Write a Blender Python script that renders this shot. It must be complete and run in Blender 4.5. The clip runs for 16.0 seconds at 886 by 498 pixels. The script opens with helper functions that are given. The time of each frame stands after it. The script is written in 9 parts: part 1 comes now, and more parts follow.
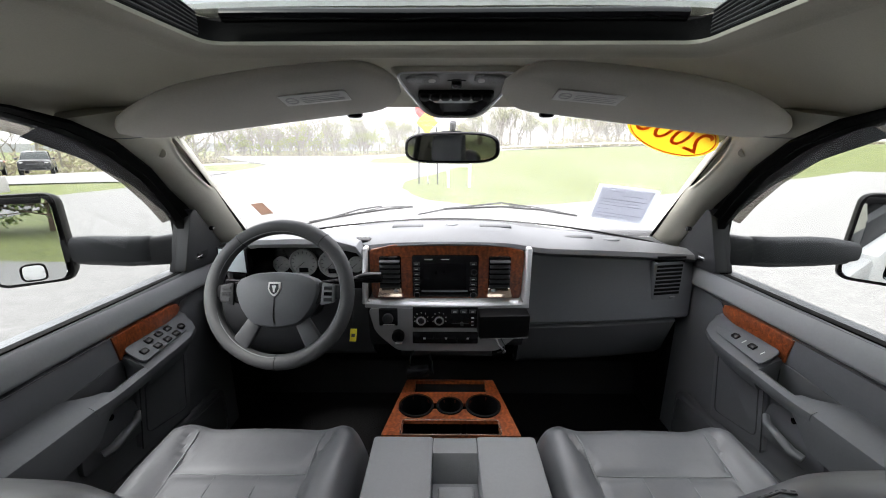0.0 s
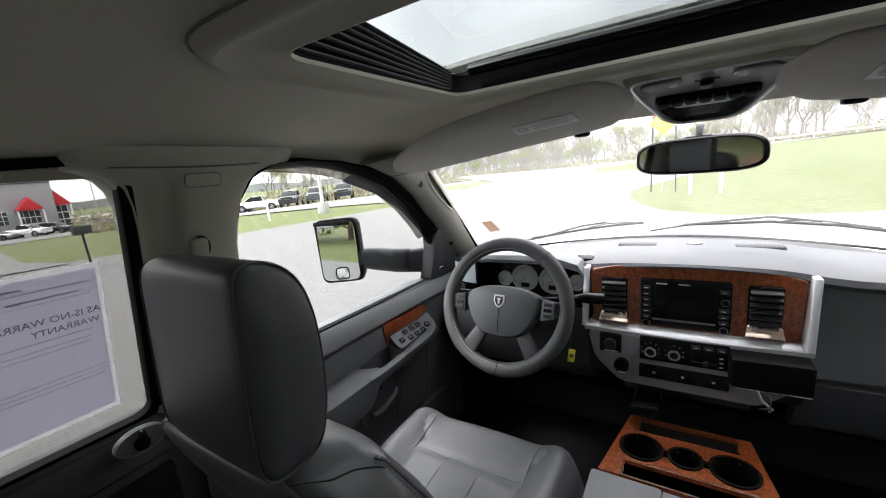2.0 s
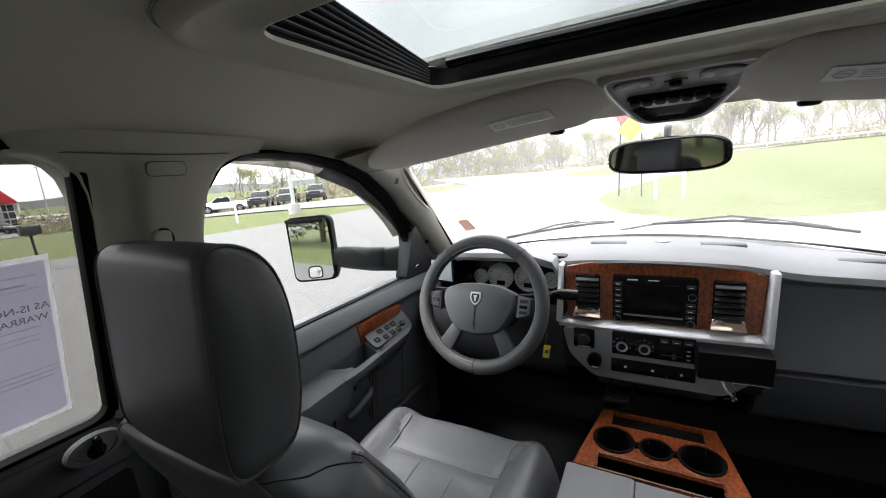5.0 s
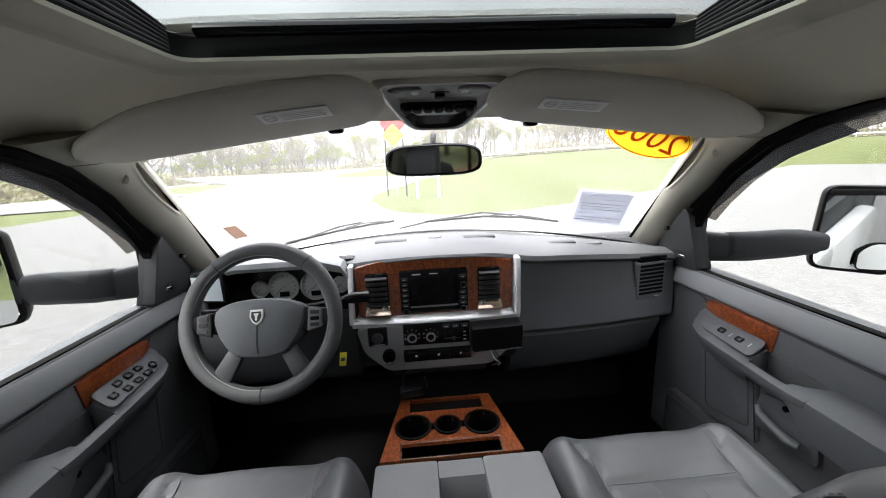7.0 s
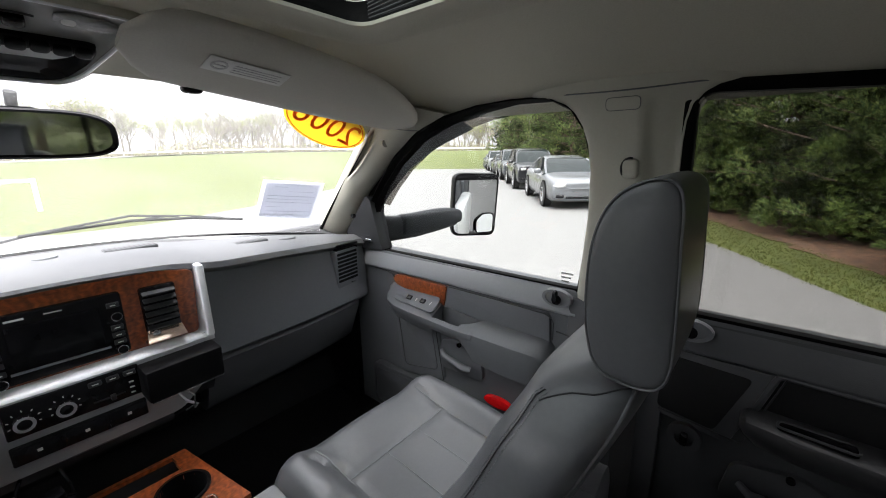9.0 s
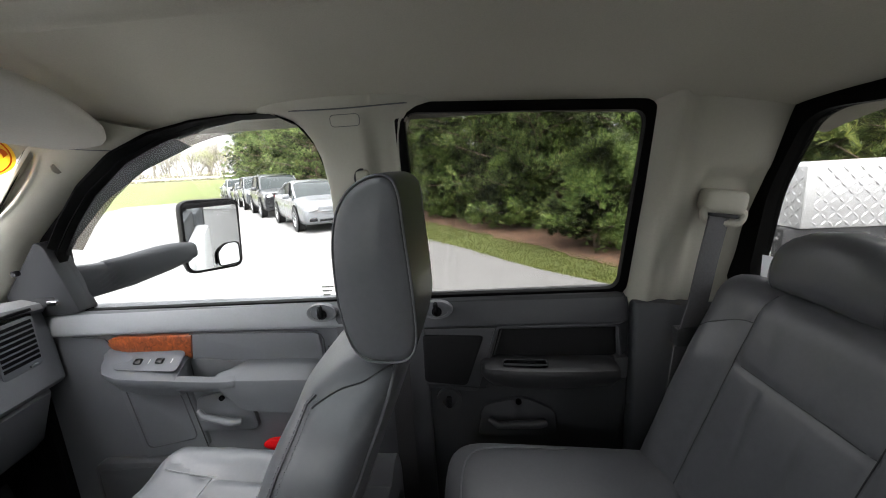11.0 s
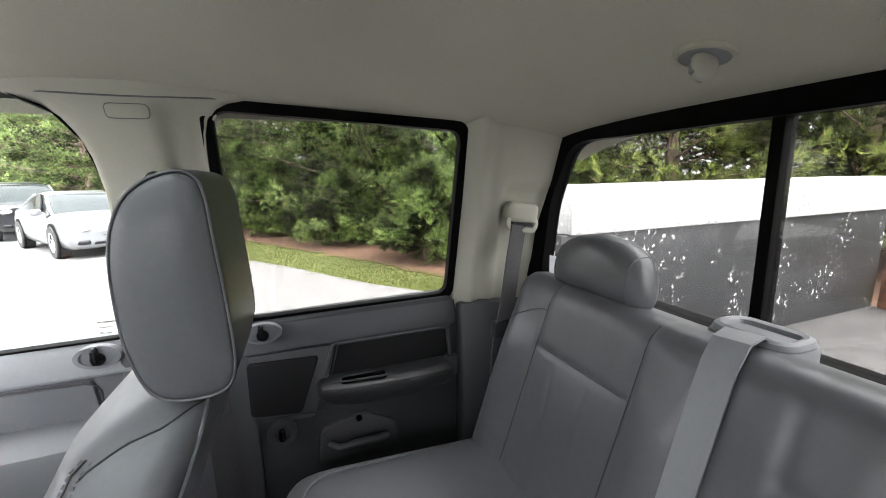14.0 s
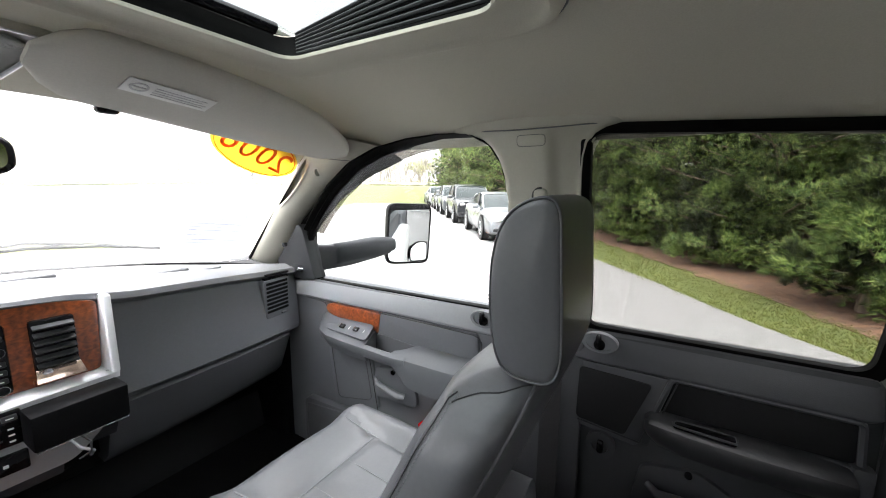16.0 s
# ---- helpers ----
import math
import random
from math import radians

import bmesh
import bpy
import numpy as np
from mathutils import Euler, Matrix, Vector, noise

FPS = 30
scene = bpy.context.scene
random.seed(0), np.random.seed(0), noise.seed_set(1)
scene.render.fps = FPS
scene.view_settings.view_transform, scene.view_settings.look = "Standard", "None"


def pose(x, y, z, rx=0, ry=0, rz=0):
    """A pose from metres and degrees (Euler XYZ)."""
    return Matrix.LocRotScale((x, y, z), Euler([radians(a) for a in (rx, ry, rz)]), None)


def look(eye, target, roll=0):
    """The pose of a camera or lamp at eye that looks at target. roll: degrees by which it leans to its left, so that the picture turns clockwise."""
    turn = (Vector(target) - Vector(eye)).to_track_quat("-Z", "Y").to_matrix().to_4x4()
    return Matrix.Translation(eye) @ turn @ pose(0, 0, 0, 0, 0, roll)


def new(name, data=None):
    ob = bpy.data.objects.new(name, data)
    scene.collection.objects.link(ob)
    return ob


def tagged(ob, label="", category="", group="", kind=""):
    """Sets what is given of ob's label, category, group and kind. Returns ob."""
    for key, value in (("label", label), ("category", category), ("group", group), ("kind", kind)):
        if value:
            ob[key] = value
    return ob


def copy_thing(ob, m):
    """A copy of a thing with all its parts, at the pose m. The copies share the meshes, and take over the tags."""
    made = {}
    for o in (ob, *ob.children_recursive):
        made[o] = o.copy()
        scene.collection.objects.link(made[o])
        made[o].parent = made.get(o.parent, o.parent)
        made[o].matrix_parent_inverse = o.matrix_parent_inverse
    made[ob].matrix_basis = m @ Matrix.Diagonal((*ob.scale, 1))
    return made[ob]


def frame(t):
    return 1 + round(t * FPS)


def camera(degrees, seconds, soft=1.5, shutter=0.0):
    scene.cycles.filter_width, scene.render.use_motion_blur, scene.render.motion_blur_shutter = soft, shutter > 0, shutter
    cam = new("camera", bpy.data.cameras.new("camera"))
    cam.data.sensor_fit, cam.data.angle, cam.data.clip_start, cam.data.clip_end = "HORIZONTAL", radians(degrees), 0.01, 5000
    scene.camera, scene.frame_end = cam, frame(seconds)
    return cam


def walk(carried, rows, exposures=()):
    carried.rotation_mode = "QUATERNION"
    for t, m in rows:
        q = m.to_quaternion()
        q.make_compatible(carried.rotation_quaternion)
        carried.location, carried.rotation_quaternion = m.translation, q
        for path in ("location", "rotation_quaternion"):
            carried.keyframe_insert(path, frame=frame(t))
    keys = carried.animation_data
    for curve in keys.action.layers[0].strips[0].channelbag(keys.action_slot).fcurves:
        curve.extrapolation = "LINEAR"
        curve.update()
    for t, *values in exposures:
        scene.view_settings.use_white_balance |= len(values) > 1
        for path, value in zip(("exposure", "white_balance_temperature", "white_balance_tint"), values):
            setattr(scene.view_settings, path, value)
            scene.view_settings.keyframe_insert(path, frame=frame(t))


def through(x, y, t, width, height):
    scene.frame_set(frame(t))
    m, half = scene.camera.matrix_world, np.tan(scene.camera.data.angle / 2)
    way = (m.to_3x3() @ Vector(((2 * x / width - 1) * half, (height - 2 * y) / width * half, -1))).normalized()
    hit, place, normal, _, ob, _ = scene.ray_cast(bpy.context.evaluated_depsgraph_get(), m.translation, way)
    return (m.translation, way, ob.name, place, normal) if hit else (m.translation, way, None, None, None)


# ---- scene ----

cam = camera(98.00, 16.0, 1.0)
PATH = [
    (0, (-0.0096, 0.1248, 1.6385), (-0.026, 2.0597, 1.1325), -0.04),
    (0.5, (-0.0123, 0.1175, 1.6418), (-0.3034, 2.0394, 1.171), -1.61),
    (1, (-0.0114, 0.1162, 1.6494), (-0.5928, 1.9763, 1.2002), -3.07),
    (1.5, (-0.0155, 0.1156, 1.6539), (-0.8484, 1.8849, 1.2342), -4.30),
    (2, (-0.0129, 0.1116, 1.6585), (-1.0775, 1.7584, 1.2654), -5.39),
    (2.5, (-0.0106, 0.1064, 1.6595), (-1.2713, 1.616, 1.2963), -5.69),
    (3, (-0.0124, 0.1002, 1.6599), (-1.4075, 1.4908, 1.3132), -5.49),
    (5.5, (-0.0223, 0.1151, 1.6403), (-0.7434, 1.9371, 1.2397), -3.78),
    (6, (-0.0218, 0.1181, 1.6403), (-0.4732, 2.0228, 1.2298), -2.93),
    (6.5, (-0.0251, 0.1294, 1.6404), (-0.1608, 2.077, 1.2065), -2.67),
    (7, (-0.0524, 0.1509, 1.6423), (0.0769, 2.0938, 1.1858), -2.51),
    (7.5, (-0.0635, 0.1324, 1.6319), (0.4197, 2.0136, 1.1548), -2.62),
    (8, (-0.0619, 0.1533, 1.6206), (0.6662, 1.9394, 1.0915), 0.50),
    (8.5, (-0.0527, 0.1794, 1.6128), (1.0207, 1.8034, 1.154), -0.62),
    (9, (-0.0561, 0.2368, 1.5998), (1.4294, 1.4861, 1.1177), -0.47),
    (9.5, (-0.0577, 0.2424, 1.5998), (1.6333, 1.2058, 1.139), -0.52),
    (10, (-0.0624, 0.2292, 1.595), (1.7644, 0.922, 1.167), -2.34),
    (12.5, (-0.0599, 0.2112, 1.5667), (1.8312, -0.3365, 1.2149), -0.89),
    (13, (-0.0581, 0.2143, 1.567), (1.7689, -0.5289, 1.2354), -0.87),
    (13.5, (-0.0582, 0.218, 1.5673), (1.7501, -0.5684, 1.2337), -1.32),
    (14, (-0.0588, 0.2132, 1.5663), (1.7919, -0.4572, 1.212), -1.33),
    (14.5, (-0.067, 0.1966, 1.5687), (1.894, 0.0048, 1.2255), -2.34),
    (15, (-0.0685, 0.2057, 1.5802), (1.8936, 0.388, 1.2381), -2.29),
    (15.5, (-0.0657, 0.2109, 1.5923), (1.8181, 0.7814, 1.2373), -1.18),
    (16, (-0.0699, 0.191, 1.5852), (1.6182, 1.2181, 1.2763), 0.60),
]
EXPOSURES = [(0, 2.06), (2.9, 1.98), (5.5, 2.04), (8.5, 2.06), (10.2, 2.28), (12.3, 3.52), (14.5, 3.62), (15.5, 3.45), (16, 3.08)]
walk(cam, [(t, look(eye, target, roll)) for t, eye, target, roll in PATH], EXPOSURES)

# ---- light -------------------------------------------------------------
world = bpy.data.worlds.new("overcast_sky")
scene.world = world
world.use_nodes = True
wn, wl = world.node_tree.nodes, world.node_tree.links
wn.clear()
w_out = wn.new("ShaderNodeOutputWorld")
w_bg = wn.new("ShaderNodeBackground")
w_sky = wn.new("ShaderNodeTexSky")
w_sky.sky_type, w_sky.sun_disc = "NISHITA", False
w_sky.sun_elevation, w_sky.sun_rotation = radians(57), radians(239)
w_hsv = wn.new("ShaderNodeHueSaturation")
w_hsv.inputs["Saturation"].default_value = 0.12
# cloud cover: a pale grey veil with soft lumps
w_co = wn.new("ShaderNodeTexCoord")
w_noise = wn.new("ShaderNodeTexNoise")
w_noise.inputs["Scale"].default_value, w_noise.inputs["Detail"].default_value = 2.2, 5.0
w_ramp = wn.new("ShaderNodeValToRGB")
w_ramp.color_ramp.elements[0].position, w_ramp.color_ramp.elements[0].color = 0.3, (3.6, 3.65, 3.9, 1)
w_ramp.color_ramp.elements[1].position, w_ramp.color_ramp.elements[1].color = 0.7, (6.6, 6.6, 6.75, 1)
w_mix = wn.new("ShaderNodeMixRGB")
w_mix.inputs[0].default_value = 0.8
wl.new(w_sky.outputs[0], w_hsv.inputs["Color"])
wl.new(w_co.outputs["Generated"], w_noise.inputs["Vector"])
wl.new(w_noise.outputs[0], w_ramp.inputs[0])
wl.new(w_hsv.outputs[0], w_mix.inputs[1])
wl.new(w_ramp.outputs[0], w_mix.inputs[2])
# the cloud glows towards the sun and greys away from it, and is brightest overhead
w_dot = wn.new("ShaderNodeVectorMath")
w_dot.operation = "DOT_PRODUCT"
w_dot.inputs[1].default_value = (-0.74, -0.44, 0.50)
w_gain = wn.new("ShaderNodeMapRange")
for i, v in ((1, -0.9), (2, 1.0), (3, 0.52), (4, 1.52)):
    w_gain.inputs[i].default_value = v
w_scale = wn.new("ShaderNodeVectorMath")
w_scale.operation = "SCALE"
wl.new(w_co.outputs["Generated"], w_dot.inputs[0])
wl.new(w_dot.outputs["Value"], w_gain.inputs[0])
wl.new(w_mix.outputs[0], w_scale.inputs[0])
w_up = wn.new("ShaderNodeSeparateXYZ")
w_dome = wn.new("ShaderNodeMapRange")
for i, v in ((1, 0.0), (2, 1.0), (3, 0.66), (4, 2.05)):
    w_dome.inputs[i].default_value = v
w_both = wn.new("ShaderNodeMath")
w_both.operation = "MULTIPLY"
wl.new(w_co.outputs["Generated"], w_up.inputs[0])
wl.new(w_up.outputs["Z"], w_dome.inputs[0])
wl.new(w_gain.outputs[0], w_both.inputs[0])
wl.new(w_dome.outputs[0], w_both.inputs[1])
wl.new(w_both.outputs[0], w_scale.inputs["Scale"])
wl.new(w_scale.outputs[0], w_bg.inputs[0])
w_bg.inputs[1].default_value = 0.17
wl.new(w_bg.outputs[0], w_out.inputs[0])

sun = new("sun", bpy.data.lights.new("sun", "SUN"))
sun.data.energy, sun.data.angle, sun.data.color = 1.5, radians(16), (1.0, 0.97, 0.92)
sun.matrix_world = look((0, 0, 40), (22, 13, 0))


# ---- materials ---------------------------------------------------------
def material(name, color, rough=0.6, metal=0.0, var=0.12, scale=40.0, bump=0.0, bump_scale=300.0, stain=0.06,
             stain_scale=4.0, coat=0.0, spec=0.5, rand=0.0):
    """A Principled surface with grain and stains at two scales, and a fine relief."""
    m = bpy.data.materials.new(name)
    m.use_nodes = True
    n, l = m.node_tree.nodes, m.node_tree.links
    b = n["Principled BSDF"]
    b.inputs["Roughness"].default_value, b.inputs["Metallic"].default_value = rough, metal
    b.inputs["Coat Weight"].default_value, b.inputs["Specular IOR Level"].default_value = coat, spec
    co = n.new("ShaderNodeTexCoord")
    f1, f2 = n.new("ShaderNodeTexNoise"), n.new("ShaderNodeTexNoise")
    f1.inputs["Scale"].default_value, f1.inputs["Detail"].default_value = scale, 6
    f2.inputs["Scale"].default_value, f2.inputs["Detail"].default_value = stain_scale, 3
    l.new(co.outputs["Object"], f1.inputs["Vector"])
    l.new(co.outputs["Object"], f2.inputs["Vector"])
    mul = n.new("ShaderNodeMath"); mul.operation = "MULTIPLY_ADD"
    mul.inputs[1].default_value, mul.inputs[2].default_value = 2 * var, 1 - var
    mul2 = n.new("ShaderNodeMath"); mul2.operation = "MULTIPLY_ADD"
    mul2.inputs[1].default_value, mul2.inputs[2].default_value = 2 * stain, 1 - stain
    l.new(f1.outputs[0], mul.inputs[0]); l.new(f2.outputs[0], mul2.inputs[0])
    both = n.new("ShaderNodeMath"); both.operation = "MULTIPLY"
    l.new(mul.outputs[0], both.inputs[0]); l.new(mul2.outputs[0], both.inputs[1])
    last = both
    if rand:
        oi = n.new("ShaderNodeObjectInfo")
        r = n.new("ShaderNodeMath"); r.operation = "MULTIPLY_ADD"
        r.inputs[1].default_value, r.inputs[2].default_value = 2 * rand, 1 - rand
        l.new(oi.outputs["Random"], r.inputs[0])
        last = n.new("ShaderNodeMath"); last.operation = "MULTIPLY"
        l.new(both.outputs[0], last.inputs[0]); l.new(r.outputs[0], last.inputs[1])
    col = n.new("ShaderNodeVectorMath"); col.operation = "SCALE"
    col.inputs[0].default_value = color
    l.new(last.outputs[0], col.inputs["Scale"])
    l.new(col.outputs[0], b.inputs["Base Color"])
    rr = n.new("ShaderNodeMath"); rr.operation = "MULTIPLY_ADD"
    rr.inputs[1].default_value, rr.inputs[2].default_value = 0.14, rough - 0.07
    l.new(f2.outputs[0], rr.inputs[0]); l.new(rr.outputs[0], b.inputs["Roughness"])
    if bump:
        bp, fb = n.new("ShaderNodeBump"), n.new("ShaderNodeTexNoise")
        fb.inputs["Scale"].default_value, fb.inputs["Detail"].default_value = bump_scale, 4
        l.new(co.outputs["Object"], fb.inputs["Vector"])
        bp.inputs["Strength"].default_value, bp.inputs["Distance"].default_value = bump, 1.0 / bump_scale
        l.new(fb.outputs[0], bp.inputs["Height"]); l.new(bp.outputs[0], b.inputs["Normal"])
    return m


def glass_material(name, tint, rough=0.02, dust=0.0):
    """A thin pane: what is behind shows through its tint, with a little gloss; dust scatters some daylight."""
    m = bpy.data.materials.new(name)
    m.use_nodes = True
    n, l = m.node_tree.nodes, m.node_tree.links
    n.clear()
    out, mix = n.new("ShaderNodeOutputMaterial"), n.new("ShaderNodeMixShader")
    tr, gl = n.new("ShaderNodeBsdfTransparent"), n.new("ShaderNodeBsdfGlossy")
    tr.inputs[0].default_value = (*tint, 1)
    gl.inputs["Roughness"].default_value = rough
    mix.inputs[0].default_value = 0.03
    l.new(tr.outputs[0], mix.inputs[1]); l.new(gl.outputs[0], mix.inputs[2])
    last = mix
    if dust:
        film, veil, f = n.new("ShaderNodeBsdfTranslucent"), n.new("ShaderNodeMixShader"), n.new("ShaderNodeTexNoise")
        film.inputs[0].default_value = (0.9, 0.9, 0.9, 1)
        f.inputs["Scale"].default_value, f.inputs["Detail"].default_value = 6, 5
        k = n.new("ShaderNodeMath")
        k.operation = "MULTIPLY"
        k.inputs[1].default_value = 2 * dust
        l.new(f.outputs[0], k.inputs[0]); l.new(k.outputs[0], veil.inputs[0])
        l.new(mix.outputs[0], veil.inputs[1]); l.new(film.outputs[0], veil.inputs[2])
        last = veil
    l.new(last.outputs[0], out.inputs[0])
    return m


def mixed(name, base, over, scale, low, high, rough=0.6, detail=6.0, bump=0.0, axis_scale=(1, 1, 1), metal=0.0, coat=0.0,
          rough_over=None):
    """Two colours laid over each other by a noise with a threshold: scratches, chips, gravel, grass patches."""
    m = bpy.data.materials.new(name)
    m.use_nodes = True
    n, l = m.node_tree.nodes, m.node_tree.links
    b = n["Principled BSDF"]
    b.inputs["Roughness"].default_value, b.inputs["Metallic"].default_value = rough, metal
    b.inputs["Coat Weight"].default_value = coat
    co, mp = n.new("ShaderNodeTexCoord"), n.new("ShaderNodeMapping")
    mp.inputs["Scale"].default_value = axis_scale
    f, f2 = n.new("ShaderNodeTexNoise"), n.new("ShaderNodeTexNoise")
    f.inputs["Scale"].default_value, f.inputs["Detail"].default_value = scale, detail
    f2.inputs["Scale"].default_value, f2.inputs["Detail"].default_value = scale * 0.13, 4
    l.new(co.outputs["Object"], mp.inputs[0]); l.new(mp.outputs[0], f.inputs["Vector"]); l.new(mp.outputs[0], f2.inputs["Vector"])
    ramp = n.new("ShaderNodeValToRGB")
    ramp.color_ramp.elements[0].position, ramp.color_ramp.elements[0].color = low, (*base, 1)
    ramp.color_ramp.elements[1].position, ramp.color_ramp.elements[1].color = high, (*over, 1)
    l.new(f.outputs[0], ramp.inputs[0])
    sc = n.new("ShaderNodeMath"); sc.operation = "MULTIPLY_ADD"; sc.inputs[1].default_value, sc.inputs[2].default_value = 0.5, 0.75
    l.new(f2.outputs[0], sc.inputs[0])
    vm = n.new("ShaderNodeVectorMath"); vm.operation = "SCALE"
    l.new(ramp.outputs[0], vm.inputs[0]); l.new(sc.outputs[0], vm.inputs["Scale"])
    l.new(vm.outputs[0], b.inputs["Base Color"])
    if bump:
        bp = n.new("ShaderNodeBump"); bp.inputs["Strength"].default_value, bp.inputs["Distance"].default_value = bump, 0.5 / scale
        l.new(f.outputs[0], bp.inputs["Height"]); l.new(bp.outputs[0], b.inputs["Normal"])
    return m


def sheet_material(name, color, through=0.5):
    """Thin paper or vinyl that daylight from behind shines through."""
    m = bpy.data.materials.new(name)
    m.use_nodes = True
    n, l = m.node_tree.nodes, m.node_tree.links
    p, out = n["Principled BSDF"], n["Material Output"]
    f, r = n.new("ShaderNodeTexNoise"), n.new("ShaderNodeValToRGB")
    f.inputs["Scale"].default_value = 30
    r.color_ramp.elements[0].color = (*[c * 0.92 for c in color], 1)
    r.color_ramp.elements[1].color = (*color, 1)
    tr, mix = n.new("ShaderNodeBsdfTranslucent"), n.new("ShaderNodeMixShader")
    l.new(f.outputs[0], r.inputs[0]); l.new(r.outputs[0], p.inputs["Base Color"]); l.new(r.outputs[0], tr.inputs[0])
    p.inputs["Roughness"].default_value = 0.6
    mix.inputs[0].default_value = through
    l.new(p.outputs[0], mix.inputs[1]); l.new(tr.outputs[0], mix.inputs[2]); l.new(mix.outputs[0], out.inputs[0])
    return m


def wood_material():
    """Lacquered burl: stretched, warped bands of red-brown."""
    m = bpy.data.materials.new("burl_wood")
    m.use_nodes = True
    n, l = m.node_tree.nodes, m.node_tree.links
    b = n["Principled BSDF"]
    b.inputs["Roughness"].default_value, b.inputs["Coat Weight"].default_value = 0.30, 0.9
    b.inputs["Coat Roughness"].default_value = 0.12
    co, mp, f, w = n.new("ShaderNodeTexCoord"), n.new("ShaderNodeMapping"), n.new("ShaderNodeTexNoise"), n.new("ShaderNodeTexWave")
    mp.inputs["Scale"].default_value = (1.0, 2.2, 1.6)
    f.inputs["Scale"].default_value, f.inputs["Detail"].default_value, f.inputs["Distortion"].default_value = 55, 9, 1.4
    w.inputs["Scale"].default_value, w.inputs["Distortion"].default_value, w.inputs["Detail"].default_value = 22, 9, 4
    l.new(co.outputs["Object"], mp.inputs[0]); l.new(mp.outputs[0], f.inputs["Vector"]); l.new(mp.outputs[0], w.inputs["Vector"])
    mx = n.new("ShaderNodeMixRGB"); mx.inputs[0].default_value = 0.14
    l.new(f.outputs[0], mx.inputs[1]); l.new(w.outputs[0], mx.inputs[2])
    r = n.new("ShaderNodeValToRGB")
    e = r.color_ramp.elements
    e[0].position, e[0].color = 0.28, (0.105, 0.022, 0.007, 1)
    e[1].position, e[1].color = 0.72, (0.36, 0.088, 0.022, 1)
    mid = e.new(0.5); mid.color = (0.215, 0.054, 0.017, 1)
    l.new(mx.outputs[0], r.inputs[0]); l.new(r.outputs[0], b.inputs["Base Color"])
    return m


LEATHER = material("grey_leather", (0.078, 0.0805, 0.087), 0.42, var=0.10, scale=160, bump=0.10, bump_scale=900, stain=0.20, stain_scale=5, coat=0.09)
WRAP = material("wheel_leather", (0.056, 0.058, 0.061), 0.55, var=0.12, scale=150, bump=0.35, bump_scale=500, stain=0.12, stain_scale=12)
SLATE = material("slate_plastic", (0.122, 0.127, 0.136), 0.5, var=0.08, scale=160, bump=0.2, bump_scale=700, stain=0.12, stain_scale=5)
MID = material("grey_plastic", (0.205, 0.213, 0.225), 0.5, var=0.07, scale=160, bump=0.22, bump_scale=700, stain=0.10, stain_scale=5)
DARK = material("dark_plastic", (0.022, 0.023, 0.025), 0.5, var=0.1, scale=120, bump=0.2, bump_scale=600, stain=0.15, stain_scale=7, spec=0.35)
BLACK = material("gloss_black", (0.006, 0.006, 0.007), 0.25, var=0.1, scale=60, stain=0.1, stain_scale=10, spec=0.22)
RUBBER = material("black_rubber", (0.0028, 0.0028, 0.0028), 0.75, var=0.15, scale=90, bump=0.2, bump_scale=400, spec=0.06)
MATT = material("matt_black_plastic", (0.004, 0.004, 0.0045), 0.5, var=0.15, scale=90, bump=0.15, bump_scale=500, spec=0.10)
DASHTOP = material("dash_top_vinyl", (0.108, 0.112, 0.118), 0.55, var=0.07, scale=180, bump=0.3, bump_scale=600, stain=0.08, stain_scale=4)
HEADLINER = material("headliner_fabric", (0.445, 0.43, 0.36), 0.95, var=0.10, scale=450, bump=0.35, bump_scale=900, stain=0.07, stain_scale=3, spec=0.15)
VISOR = material("visor_vinyl", (0.47, 0.455, 0.41), 0.8, var=0.08, scale=300, bump=0.3, bump_scale=800, stain=0.07, stain_scale=4, spec=0.25)
PILLAR = material("pale_trim_plastic", (0.405, 0.395, 0.335), 0.6, var=0.05, scale=200, bump=0.2, bump_scale=800, stain=0.07, stain_scale=5)
SILVER = material("silver_trim", (0.66, 0.67, 0.69), 0.34, metal=0.35, var=0.05, scale=200, stain=0.06, stain_scale=8)
CHROME = material("chrome", (0.85, 0.85, 0.86), 0.08, metal=1.0, var=0.02, scale=80)
GALE = material("faded_label_print", (0.44, 0.44, 0.44), 0.7, var=0.08, scale=80)
STACK = material("stack_grey", (0.27, 0.275, 0.285), 0.40, metal=0.25, var=0.05, scale=200, stain=0.07, stain_scale=8)
LIDGREY = material("console_lid_grey", (0.150, 0.153, 0.160), 0.48, var=0.08, scale=150, bump=0.28, bump_scale=650, stain=0.14, stain_scale=6)
# Carpet colour taken near black so it carries the footwell's shade.
CARPET = material("shade_darkened_carpet", (0.0042, 0.0042, 0.0045), 0.97, var=0.4, scale=240, bump=0.7, bump_scale=260, stain=0.25, stain_scale=6, spec=0.1)
RED = material("red_reflector", (0.62, 0.008, 0.010), 0.22, var=0.12, scale=90, bump=0.3, bump_scale=150, coat=0.4)
# Belt webbing with the shade behind the front seat put into its colour.
SHADEBELT = material("shade_toned_belt_webbing", (0.04, 0.04, 0.042), 0.85, var=0.2, scale=220, bump=0.5, bump_scale=500, spec=0.2)
BELT = material("belt_webbing", (0.10, 0.10, 0.104), 0.85, var=0.2, scale=220, bump=0.5, bump_scale=500, spec=0.2)
PAPER = sheet_material("printed_paper", (0.82, 0.83, 0.85), 0.6)
PAPERBACK = sheet_material("lilac_form_paper", (0.84, 0.82, 0.89), 0.88)
PALEFIELD = sheet_material("pale_form_field", (0.79, 0.80, 0.84), 0.84)
FAINT = sheet_material("faint_print", (0.66, 0.66, 0.71), 0.85)
